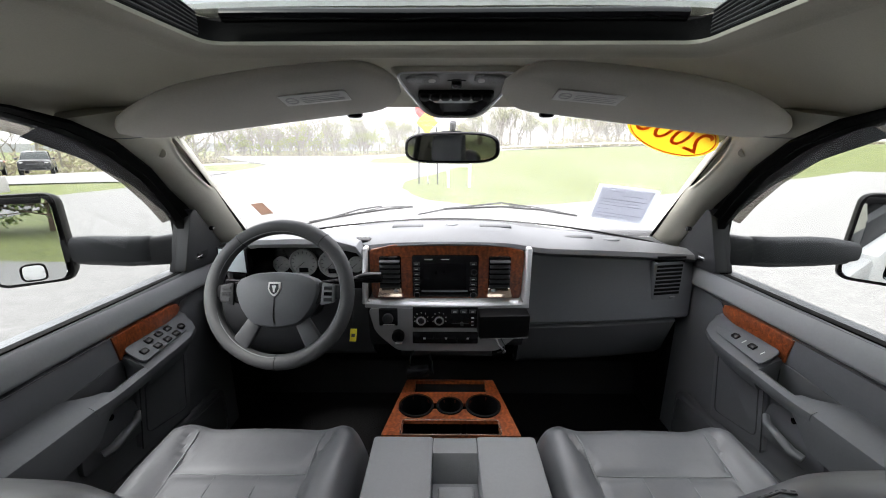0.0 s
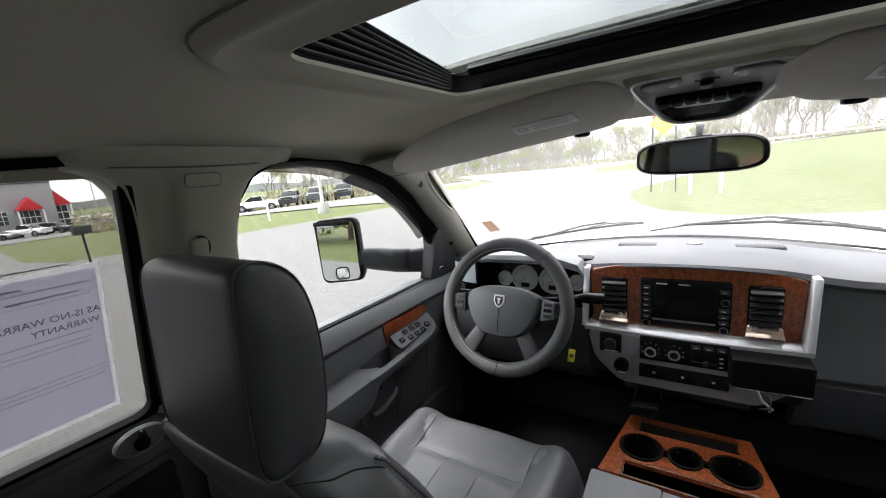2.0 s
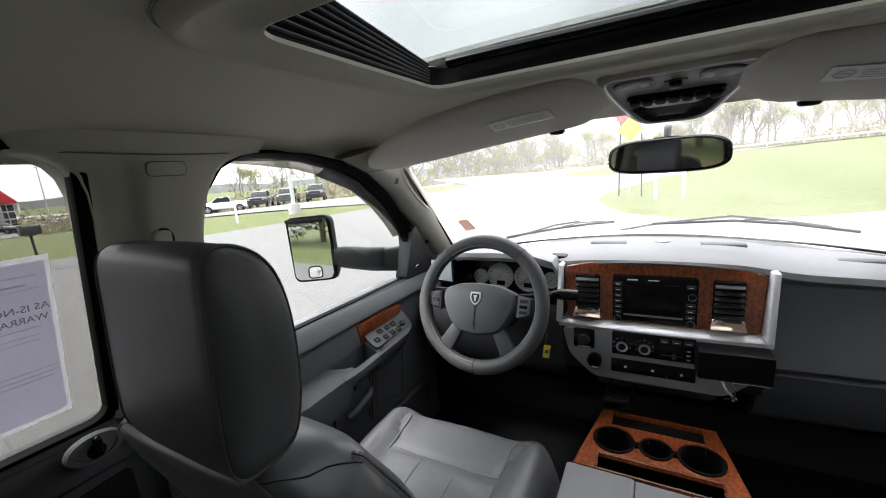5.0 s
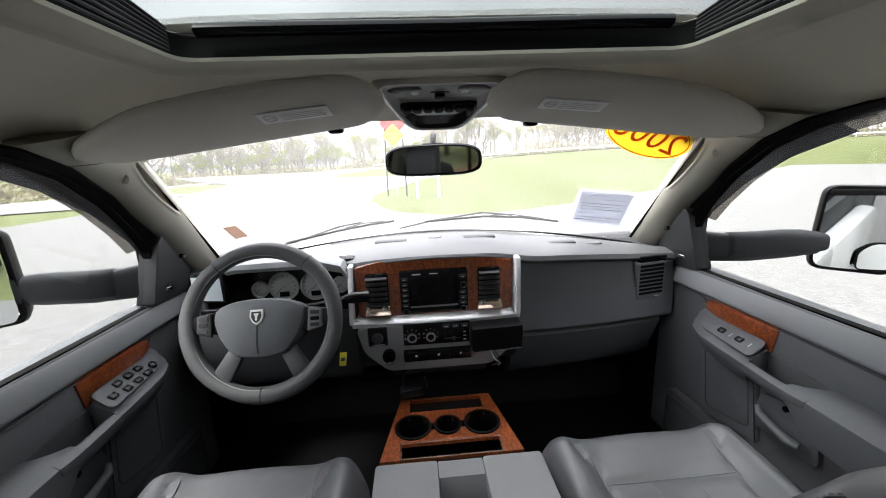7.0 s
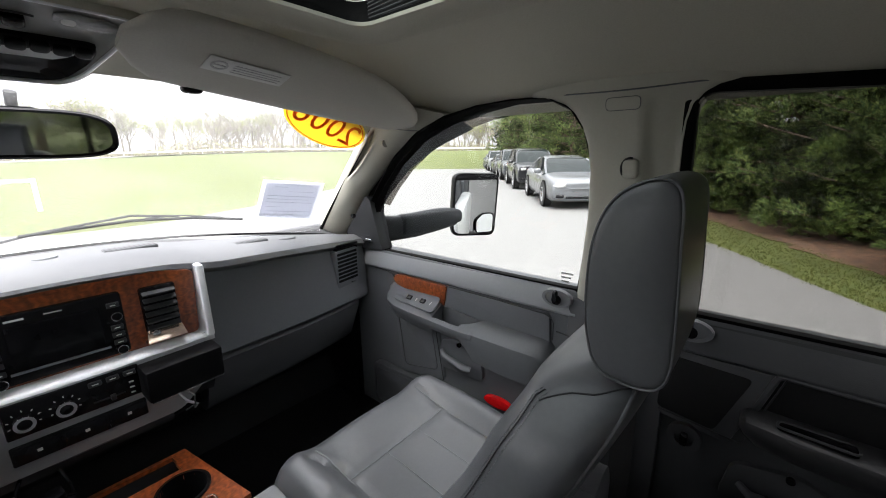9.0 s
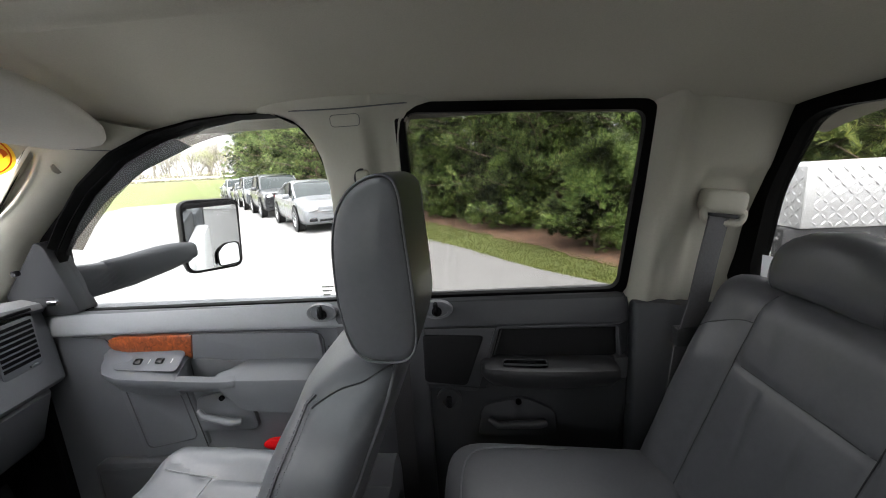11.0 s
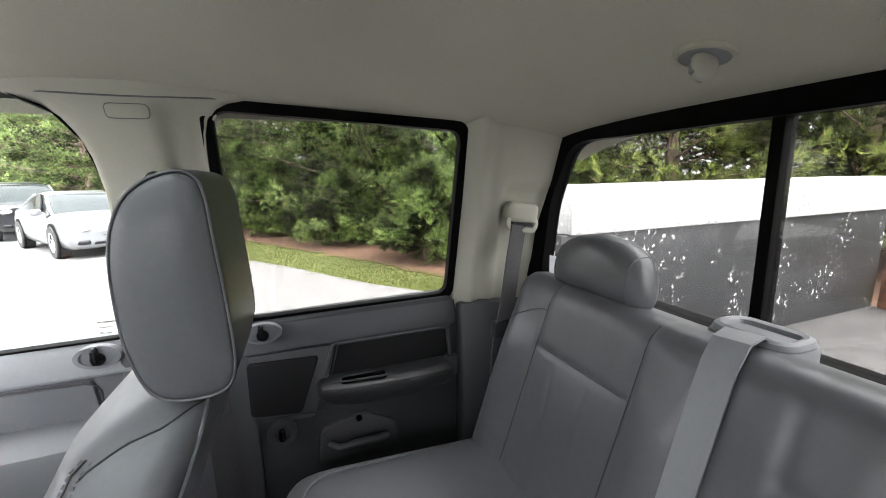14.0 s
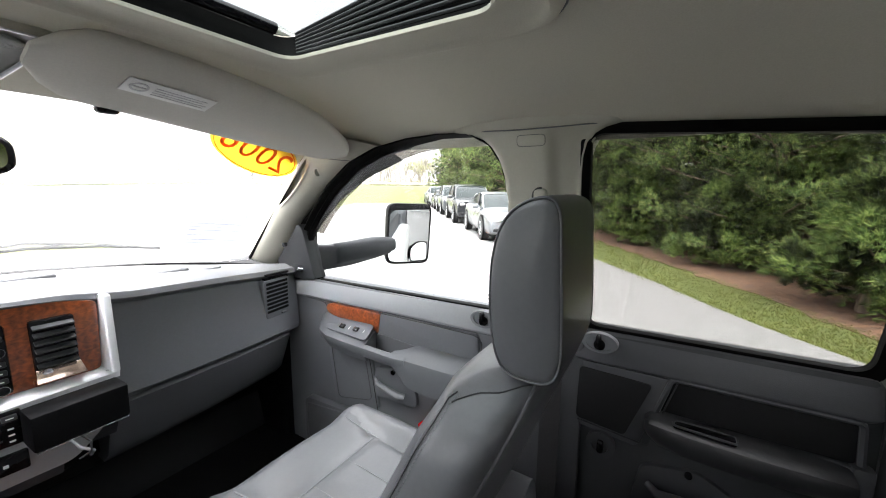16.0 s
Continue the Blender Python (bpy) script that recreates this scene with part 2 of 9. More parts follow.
# Pale metal that paints the sky's reflection on lacquered edges.
GLINT = material("lacquer_glint", (0.80, 0.62, 0.52), 0.16, metal=0.8, var=0.12, scale=60, stain=0.2, stain_scale=30)
SOFTINK = material("faded_print_ink", (0.27, 0.27, 0.32), 0.8, var=0.1, scale=80)
INK = material("print_ink", (0.09, 0.09, 0.12), 0.8, var=0.1, scale=80)
MARK = material("pale_print", (0.62, 0.62, 0.6), 0.6, var=0.05, scale=80)
GAUGE = material("gauge_face", (0.30, 0.31, 0.31), 0.5, var=0.05, scale=80)
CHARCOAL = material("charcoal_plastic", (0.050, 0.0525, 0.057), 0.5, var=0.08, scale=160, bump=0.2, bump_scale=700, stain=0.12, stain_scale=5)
GRAPHITE = material("graphite_plastic", (0.095, 0.0995, 0.107), 0.5, var=0.08, scale=160, bump=0.2, bump_scale=700, stain=0.12, stain_scale=5)
ARMGREY = material("armrest_grey_plastic", (0.076, 0.080, 0.087), 0.55, var=0.08, scale=160, bump=0.2, bump_scale=700, stain=0.12, stain_scale=5, spec=0.4)
# Door plastic with the rear cabin's shade darkened into it; sail panel shares it.
SHADETRIM = material("shade_toned_dark_plastic", (0.034, 0.036, 0.039), 0.55, var=0.08, scale=160, bump=0.2, bump_scale=700, stain=0.12, stain_scale=5, spec=0.4)
PANELGREY = material("dash_panel_grey_plastic", (0.112, 0.118, 0.128), 0.44, var=0.08, scale=160, bump=0.2, bump_scale=700, stain=0.10, stain_scale=5)
YELLOW = material("yellow_tag", (0.72, 0.62, 0.04), 0.6, var=0.08, scale=60)
ORANGE = sheet_material("yellow_sticker", (0.95, 0.74, 0.16), 0.72)
SIGNRED = sheet_material("red_sticker_ink", (0.78, 0.20, 0.035), 0.6)
LENS = material("clear_lens", (0.36, 0.36, 0.36), 0.22, var=0.1, scale=120, bump=0.5, bump_scale=140)
SCREEN = material("dark_screen", (0.005, 0.005, 0.006), 0.16, var=0.1, scale=30, spec=0.2)
PALESCREEN = material("pale_screen", (0.40, 0.45, 0.47), 0.25, var=0.05, scale=20)
WHITEPAINT = material("white_paint", (0.78, 0.78, 0.76), 0.3, var=0.03, scale=60, stain=0.05, stain_scale=3, coat=0.5)
MIRROR = material("mirror_glass", (0.66, 0.68, 0.69), 0.015, metal=1.0, var=0.01, scale=10, stain=0.01)
DIMMIRROR = material("dimming_mirror_glass", (0.66, 0.68, 0.69), 0.02, metal=1.0, var=0.01, scale=10, stain=0.01)
WOOD = wood_material()
CLEAR = glass_material("clear_glass", (0.91, 0.915, 0.91))
DUSTY = glass_material("dusty_windscreen", (0.97, 0.965, 0.97), 0.02, 0.030)
TINTED = glass_material("privacy_glass", (0.58, 0.578, 0.57))
LIGHTTINT = glass_material("light_tinted_glass", (0.57, 0.567, 0.56))
SMOKED = glass_material("smoked_plastic", (0.40, 0.385, 0.36), 0.03)
SKYGLASS = glass_material("sunroof_glass", (0.47, 0.488, 0.485))


# ---- mesh code -----------------------------------------------------------
def part(name, bm, mat, parent=None, label="", smooth=40, kind=""):
    """Links a bmesh as one mesh object under a thing or under a part."""
    me = bpy.data.meshes.new(name)
    bm.to_mesh(me)
    bm.free()
    if smooth:
        me.shade_smooth()
        me.set_sharp_from_angle(angle=radians(smooth))
    me.materials.append(mat)
    ob = new(name, me)
    ob.parent = parent
    return tagged(ob, label=label, kind=kind)


def thing(name, label, category, group="", kind="", at=(0, 0, 0)):
    """An Empty at a thing's base; its parts are built about the world's origin and hang under it."""
    ob = new(name)
    ob.empty_display_size = 0.05
    ob.location = at
    return tagged(ob, label, category, group, kind)


def fixed(bm):
    bmesh.ops.recalc_face_normals(bm, faces=bm.faces)
    return bm


def merged(*bms):
    out = bmesh.new()
    for b in bms:
        me = bpy.data.meshes.new("tmp")
        b.to_mesh(me); b.free()
        out.from_mesh(me)
        bpy.data.meshes.remove(me)
    return out


def moved(bm, m):
    bmesh.ops.transform(bm, matrix=m, verts=bm.verts)
    return bm


def bevelled(bm, width, seg=2, angle=25):
    if width > 0:
        es = [e for e in bm.edges if len(e.link_faces) == 2 and e.calc_face_angle(0) > radians(angle)]
        bmesh.ops.bevel(bm, geom=es, offset=width, segments=seg, profile=0.5, affect="EDGES", clamp_overlap=True)
    return bm


def box(lo, hi, bev=0.004, seg=2):
    bm = bmesh.new()
    c = [(a + b) / 2 for a, b in zip(lo, hi)]
    d = [abs(b - a) for a, b in zip(lo, hi)]
    bmesh.ops.create_cube(bm, size=1.0, matrix=Matrix.Translation(c) @ Matrix.Diagonal((*d, 1)))
    return bevelled(bm, min(bev, 0.45 * min(d)), seg)


def skin(rings, closed=True, caps=True):
    """Faces between rings of equally many points."""
    bm = bmesh.new()
    vs = [[bm.verts.new(p) for p in r] for r in rings]
    n = len(rings[0])
    for a, b in zip(vs, vs[1:]):
        for i in range(n if closed else n - 1):
            j = (i + 1) % n
            bm.faces.new((a[i], a[j], b[j], b[i]))
    if caps:
        bm.faces.new(vs[0][::-1]); bm.faces.new(vs[-1])
    return fixed(bm)


def prism(a, b, bev=0.0, seg=2):
    """A solid between two outlines of equally many points."""
    return bevelled(skin([a, b]), bev, seg)


def plate(poly, xin, xout, s=1, bev=0.006, seg=2):
    """A side panel: an outline in (y, z), from x = xin to xout (numbers or functions of y and z), on the side s."""
    fi = xin if callable(xin) else (lambda y, z: xin)
    fo = xout if callable(xout) else (lambda y, z: xout)
    return prism([(s * fi(y, z), y, z) for y, z in poly], [(s * fo(y, z), y, z) for y, z in poly], bev, seg)


def rounded(poly, r, n=4):
    """An outline with its corners rounded."""
    out = []
    for i, p in enumerate(poly):
        a, b, c = Vector(poly[i - 1]), Vector(p), Vector(poly[(i + 1) % len(poly)])
        u, v = a - b, c - b
        k = min(r, 0.45 * u.length, 0.45 * v.length)
        p0, p1 = b + u.normalized() * k, b + v.normalized() * k
        for j in range(n + 1):
            t = j / n
            out.append(tuple((1 - t) ** 2 * p0 + 2 * t * (1 - t) * b + t * t * p1))
    return out


def tube(pts, r, n=8, closed=False, flat=1.0):
    """A round (or flattened) rod along a line of points."""
    P = [Vector(p) for p in pts]
    m = len(P)
    rings, up = [], None
    for i, p in enumerate(P):
        a = P[i - 1] if (i or closed) else P[0]
        b = P[(i + 1) % m] if (i < m - 1 or closed) else P[-1]
        d = (b - a).normalized()
        if up is None:
            up = d.orthogonal().normalized() if abs(d.z) > 0.9 else Vector((0, 0, 1))
        up = (up - d * up.dot(d)).normalized()
        side = d.cross(up)
        rad = r[i] if isinstance(r, (list, tuple)) else r
        rings.append([p + (side * math.cos(2 * math.pi * k / n) + up * flat * math.sin(2 * math.pi * k / n)) * rad for k in range(n)])
    if closed:
        rings.append(rings[0])
        bm = skin(rings, caps=False)
        bmesh.ops.remove_doubles(bm, verts=bm.verts, dist=1e-5)
        return fixed(bm)
    return skin(rings)


def ribbon(pts, width, thick, normal):
    """A flat band along a line of points; normal: a vector or one per point."""
    P = [Vector(p) for p in pts]
    rings = []
    for i, p in enumerate(P):
        d = (P[min(i + 1, len(P) - 1)] - P[max(i - 1, 0)]).normalized()
        nn = Vector(normal[i] if isinstance(normal[0], (list, tuple, Vector)) else normal).normalized()
        side = d.cross(nn).normalized() * width / 2
        o = nn * thick / 2
        rings.append([p - side - o, p + side - o, p + side + o, p - side + o])
    return skin(rings)


def power(c, e):
    return math.copysign(abs(c) ** e, c)


def pillow(c, size, e1=0.35, e2=0.35, nu=24, nv=14, m=None):
    """A soft rounded block: a superellipsoid of the given full size."""
    rings = []
    for j in range(nv + 1):
        v = -math.pi / 2 + math.pi * (0.004 + 0.992 * j / nv)
        ring = []
        for i in range(nu):
            u = 2 * math.pi * i / nu
            cv = power(math.cos(v), e1)
            ring.append(Vector((size[0] / 2 * cv * power(math.cos(u), e2), size[1] / 2 * cv * power(math.sin(u), e2),
                                size[2] / 2 * power(math.sin(v), e1))))
        rings.append(ring)
    bm = skin(rings)
    if m is not None:
        moved(bm, m)
    return moved(bm, Matrix.Translation(c))


def flowing(points, n=4):
    """A closed outline drawn smoothly through its points."""
    P = [Vector(p) for p in points]
    out, m = [], len(P)
    for i in range(m):
        a, b, c, d = P[i - 1], P[i], P[(i + 1) % m], P[(i + 2) % m]
        for k in range(n):
            t = k / n
            out.append(tuple(0.5 * (2 * b + (c - a) * t + (2 * a - 5 * b + 4 * c - d) * t * t + (3 * b - a - 3 * c + d) * t ** 3)))
    return out


def disc(c, r, depth, axis="z", n=24, bev=0.0, ry=None):
    """A flat round block along an axis."""
    ry = ry or r
    ring = [(r * math.cos(2 * math.pi * i / n), ry * math.sin(2 * math.pi * i / n)) for i in range(n)]
    bm = prism([(x, y, -depth / 2) for x, y in ring], [(x, y, depth / 2) for x, y in ring], bev)
    turn = {"z": pose(0, 0, 0), "y": pose(0, 0, 0, 90, 0, 0), "x": pose(0, 0, 0, 0, 90, 0)}[axis]
    return moved(bm, Matrix.Translation(c) @ turn)


def ring_block(c, r_out, r_in, depth, n=28, m=None):
    """A flat ring with a hole."""
    rings = []
    for r, z in ((r_out, -depth / 2), (r_out, depth / 2), (r_in, depth / 2), (r_in, -depth / 2), (r_out, -depth / 2)):
        rings.append([Vector((r * math.cos(2 * math.pi * i / n), r * math.sin(2 * math.pi * i / n), z)) for i in range(n)])
    bm = skin(rings, caps=False)
    bmesh.ops.remove_doubles(bm, verts=bm.verts, dist=1e-6)
    if m is not None:
        moved(bm, m)
    return fixed(moved(bm, Matrix.Translation(c)))


def grid(f, us, vs, thick=None):
    """A sheet f(u, v) over two lists of parameters; thick: a vector by which a second sheet is laid behind it."""
    bm = bmesh.new()
    V = [[bm.verts.new(f(u, v)) for v in vs] for u in us]
    for i in range(len(us) - 1):
        for j in range(len(vs) - 1):
            bm.faces.new((V[i][j], V[i + 1][j], V[i + 1][j + 1], V[i][j + 1]))
    if thick is not None:
        ret = bmesh.ops.extrude_face_region(bm, geom=bm.faces[:])
        bmesh.ops.translate(bm, vec=thick, verts=[v for v in ret["geom"] if isinstance(v, bmesh.types.BMVert)])
    return fixed(bm)


def span(a, b, n):
    return [a + (b - a) * i / n for i in range(n + 1)]


def writing(text, size, m, extrude=0.0002):
    """Letters as a mesh, centred on m."""
    cu = bpy.data.curves.new("letters", "FONT")
    cu.body, cu.size, cu.align_x, cu.align_y, cu.extrude, cu.resolution_u = text, size, "CENTER", "CENTER", extrude, 3
    ob = bpy.data.objects.new("letters", cu)
    me = bpy.data.meshes.new_from_object(ob)
    bm = bmesh.new()
    bm.from_mesh(me)
    bpy.data.objects.remove(ob); bpy.data.meshes.remove(me); bpy.data.curves.remove(cu)
    return moved(bm, m)


def frame_of(o, x, y):
    """The matrix with origin o and its first two axes along x and y."""
    X = Vector(x).normalized()
    Z = X.cross(Vector(y)).normalized()
    Y = Z.cross(X)
    return Matrix.Translation(o) @ Matrix((X, Y, Z)).transposed().to_4x4()


# ---- the cab: shell ------------------------------------------------------
def glass_x(z):
    """How far from the middle the side glass stands at a height."""
    return 0.832 - (z - 1.27) * 0.24


def roof_z(x, y):
    """The headliner's height."""
    t = min(1.0, max(0.0, (0.1 - y) / 0.5))
    z = 1.803 - (0.116 if x > 0 else 0.098) * (1 - 0.5 * t * t * (3 - 2 * t)) * (abs(x) / 0.75) ** 4.6
    if y > 0.88:
        z -= 0.72 * (y - 0.88) ** 2
    if y < 0.1:
        z -= 0.292 * (0.1 - y) ** 1.3
    return z


def shield_y(x, z):
    """The windscreen's surface."""
    return 1.20 + 1.05 * (1.76 - z) - 0.3 * x * x


def grid_with_hole(f, us, vs, hole, thick):
    bm = bmesh.new()
    V = {}
    for i in range(len(us) - 1):
        for j in range(len(vs) - 1):
            cu, cv = (us[i] + us[i + 1]) / 2, (vs[j] + vs[j + 1]) / 2
            if hole[0] < cu < hole[1] and hole[2] < cv < hole[3]:
                continue
            q = []
            for a, b in ((i, j), (i + 1, j), (i + 1, j + 1), (i, j + 1)):
                if (a, b) not in V:
                    V[a, b] = bm.verts.new(f(us[a], vs[b]))
                q.append(V[a, b])
            bm.faces.new(q)
    ret = bmesh.ops.extrude_face_region(bm, geom=bm.faces[:])
    bmesh.ops.translate(bm, vec=thick, verts=[v for v in ret["geom"] if isinstance(v, bmesh.types.BMVert)])
    return fixed(bm)


SR_X, SR_Y0, SR_Y1 = 0.358, 0.380, 0.745      # the sunroof's opening
RIM_X, RIM_Y0, RIM_Y1 = 0.428, 0.322, 0.825    # the raised lip about it

us = sorted(set(span(-0.764, 0.756, 40) + [-RIM_X + 0.02, RIM_X - 0.02]))
vs = sorted(set(span(-0.46, 1.175, 34) + [RIM_Y0 + 0.02, RIM_Y1 - 0.02]))
tagged(part("ceiling", grid_with_hole(lambda x, y: (x, y, roof_z(x, y)), us, vs,
                                      (-RIM_X + 0.02, RIM_X - 0.02, RIM_Y0 + 0.02, RIM_Y1 - 0.02), (0, 0, 0.03)), HEADLINER),
       "beige-grey woven fabric headliner with a moulded sunroof opening", "ceiling", kind="structure")


def rounded_rect(x0, x1, y0, y1, r, n=6):
    return rounded([(x0, y0), (x1, y0), (x1, y1), (x0, y1)], r, n)


def lip_ring(grow, r, dz):
    return [(x, y, roof_z(x, y) + dz) for x, y in rounded_rect(-SR_X - grow[0], SR_X + grow[0], SR_Y0 - grow[1], SR_Y1 + grow[2], r)]


sunroof = thing("sunroof", "tinted glass sunroof, tilted open at its rear edge", "sunroof")
part("lip", skin([lip_ring(g, q, dz) for g, q, dz in (((0.082, 0.070, 0.094), 0.075, 0.006), ((0.079, 0.067, 0.091), 0.075, -0.004), ((0.075, 0.063, 0.087), 0.074, -0.013), ((0.070, 0.058, 0.081), 0.072, -0.0165),
                                                         ((0.064, 0.053, 0.075), 0.070, -0.0165), ((0.059, 0.049, 0.069), 0.068, -0.012), ((0.054, 0.045, 0.062), 0.066, -0.0085), ((0.034, 0.029, 0.040), 0.055, -0.0085),
                                                         ((0.014, 0.012, 0.016), 0.042, -0.012), ((0.004, 0.004, 0.005), 0.037, -0.017), ((0.0, 0.0, 0.0), 0.035, -0.016), ((0.0, 0.0, 0.0), 0.035, -0.011))], caps=False), HEADLINER, sunroof,
     "fabric-covered lip")
# Slate-coloured tube draws the shadow along the lip's outer step.
part("lip_seam", tube(lip_ring((0.081, 0.069, 0.093), 0.075, -0.0015), 0.0014, 6, closed=True), SLATE, sunroof, "fine shadow line drawn round the lip")


def sr_top(y):
    """The glass's height: hinged in front, lifted behind."""
    return 1.832 + 0.150 * (SR_Y1 + 0.01 - y)


frame_rings = []
for g, f in ((0.0006, lambda x, y: roof_z(x, y) - 0.013), (0.012, lambda x, y: roof_z(x, y) + 0.008), (0.012, lambda x, y: sr_top(y) - 0.012),
             (0.05, lambda x, y: sr_top(y) - 0.002), (0.05, lambda x, y: sr_top(y) + 0.01)):
    frame_rings.append([(x, y, f(x, y)) for x, y in rounded_rect(-SR_X - g, SR_X + g, SR_Y0 - g, SR_Y1 + g, 0.035)])
part("frame", skin(frame_rings, caps=False), RUBBER, sunroof, "black rubber frame")
for s in (-1, 1):
    for k in range(7):
        t = (k + 0.7) / 7.6
        pts = [(s * (SR_X + 0.006), y, (1 - t) * (roof_z(SR_X, y) - 0.008) + t * (sr_top(y) - 0.008)) for y in span(SR_Y0 + 0.01, SR_Y1 - 0.015, 8)]
        part("bellows_fold", tube(pts, 0.0026, 6), DARK, sunroof)
part("front_gasket", tube([(x, SR_Y1 - 0.002 - 0.010 * (x / SR_X) ** 2, roof_z(x, SR_Y1) + 0.020) for x in span(-SR_X + 0.03, SR_X - 0.03, 20)], 0.011, 10, flat=0.8), BLACK, sunroof, "glossy black front gasket")
part("pane", skin([[(x, y, sr_top(y) + dz) for x, y in rounded_rect(-SR_X - 0.03, SR_X + 0.03, SR_Y0 - 0.03, SR_Y1 + 0.03, 0.04)] for dz in (0.0, 0.005)]),
     SKYGLASS, sunroof, "dark tinted glass pane")

# outer roof skin, white
tagged(part("roof_panel", grid_with_hole(lambda x, y: (x * 1.08, y, roof_z(x, y) + 0.052), us, vs,
                                         (-RIM_X + 0.02, RIM_X - 0.02, RIM_Y0 + 0.02, RIM_Y1 - 0.02), (0, 0, 0.008)), WHITEPAINT),
       "white painted steel truck roof above the headliner", "roof", kind="structure")

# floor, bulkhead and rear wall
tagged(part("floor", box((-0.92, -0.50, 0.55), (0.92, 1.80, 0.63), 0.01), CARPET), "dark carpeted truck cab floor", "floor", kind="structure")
tagged(part("bulkhead", prism([(-0.9, 1.55, 0.6), (0.9, 1.55, 0.6), (0.9, 1.72, 1.30), (-0.9, 1.72, 1.30)],
                              [(-0.9, 1.60, 0.6), (0.9, 1.60, 0.6), (0.9, 1.77, 1.30), (-0.9, 1.77, 1.30)], 0.01), DARK),
       "dark bulkhead behind the dashboard", "bulkhead", kind="structure")
tagged(part("wall_rear", box((-0.90, -0.50, 0.60), (0.90, -0.44, 1.300), 0.01), RUBBER), "dark grey trimmed rear cab wall", "wall", kind="structure")
tagged(part("cowl", grid(lambda x, v: (x, shield_y(x, 1.36) + 0.035 + 0.22 * v, 1.352 - 0.16 * x * x - 0.02 * v), span(-0.82, 0.82, 24), span(0, 1, 4), (0, 0, -0.06)), DARK),
       "black plastic cowl below the windscreen", "cowl", kind="structure")
tagged(part("hood", grid(lambda x, v: (x, 1.80 + 1.15 * v, 1.315 - 0.10 * v - 0.14 * x * x - 0.05 * v * v), span(-0.88, 0.88, 24), span(0, 1, 12), (0, 0, -0.05)), WHITEPAINT),
       "white painted truck hood", "hood", kind="structure")

# windscreen
window_1 = thing("window_1", "clear curved laminated windscreen", "windscreen", kind="structure")
ws_edge = lambda z: 0.735 - 0.03 * (z - 1.34) / 0.42
part("pane", grid(lambda u, z: (u * ws_edge(z), shield_y(u * ws_edge(z), z), z), span(-1, 1, 28), span(1.325, 1.775, 14), (0, 0.004, 0.003)), DUSTY, window_1).visible_shadow = False
ws_line = lambda dz: [(u * ws_edge(1.352 + dz), shield_y(u * ws_edge(1.352), 1.352 + dz) - 0.004, 1.382 + dz - 0.055 * u * u) for u in span(-1, 1, 30)]
part("frit_band", tube(ws_line(-0.016), 0.006, 8, flat=0.6), RUBBER, window_1, "black lower edge band")
for s in (-1, 1):
    part("frit_band", tube([(s * (ws_edge(z) - 0.008), shield_y(ws_edge(z) - 0.008, z) - 0.005, z) for z in span(1.335, 1.76, 14)], 0.0055, 6), RUBBER, window_1,
         "black side edge band")

# pillars ------------------------------------------------------------------
W_LINE = [(0.728, 1.485, 1.335), (0.716, 1.375, 1.445), (0.709, 1.29, 1.53), (0.703, 1.205, 1.612), (0.698, 1.13, 1.682), (0.690, 1.05, 1.735)]
V_LINE = [(0.815, 1.455, 1.30), (0.802, 1.37, 1.375), (0.785, 1.262, 1.475), (0.762, 1.11, 1.585), (0.742, 0.985, 1.648), (0.732, 0.86, 1.690)]


def on_line(line, t):
    k = t * (len(line) - 1)
    i = min(int(k), len(line) - 2)
    return Vector(line[i]).lerp(Vector(line[i + 1]), k - i)


def a_pillar(s):
    def f(t, w):
        """Rounded trim with a leaf-shaped grip hollow along its windscreen side."""
        a, b = on_line(W_LINE, t), on_line(V_LINE, t)
        p = a.lerp(b, w)
        bulge = 0.024 * math.sin(math.pi * w) ** 0.8 * (0.8 + 0.5 * t)
        k = max(0.0, math.sin(math.pi * min(1.0, max(0.0, (t - 0.40) / 0.38))))
        edge = 0.10 + 0.17 * k ** 0.8
        hollow = 0.026 * smooth_step(k * 2.5) * smooth_step((w - 0.07) / 0.05) * smooth_step((edge - w) / 0.05)
        lip = 0.005 * smooth_step(k * 2.5) * math.exp(-((w - edge - 0.03) / 0.035) ** 2)
        out = bulge + lip - hollow
        return (s * (p.x - out * 0.8), p.y - out * 0.7, p.z - out * 0.15)
    col = thing("pillar_front", "pale grey windscreen pillar trim with a hollowed grip", "pillar", "windscreen pillars", kind="structure")
    part("trim", grid(f, span(0, 1, 72), span(0, 1, 40), (s * 0.03, 0.045, 0.02)), PILLAR, col, smooth=75)
    def seal(t, w):
        v = on_line(V_LINE, t)
        z = v.z - 0.012
        inner, outer = Vector((v.x - 0.003, v.y + 0.008, v.z + 0.004)), Vector((glass_x(z) + 0.012, v.y - 0.050, z - 0.020))
        p = inner.lerp(outer, w)
        return (s * p.x, p.y, p.z)
    part("door_seal", grid(seal, span(0, 1, 24), span(0, 1, 4), (s * 0.02, 0.02, 0)), RUBBER, col, "black rubber door seal")
    c = Vector(f(0.70, 0.50))
    part("screw_cap", disc(c - Vector((s * 0.001, 0.001, 0)), 0.011, 0.004, "y", 16, 0.001), PILLAR, col)
    part("headliner_seam", tube([Vector(f(0.80 + 0.05 * w * w, w)) - Vector((s * 0.0004, 0.0004, 0)) for w in span(0.30, 1.0, 14)], 0.0012, 6), SLATE, col, "thin joint to the headliner")
    return col


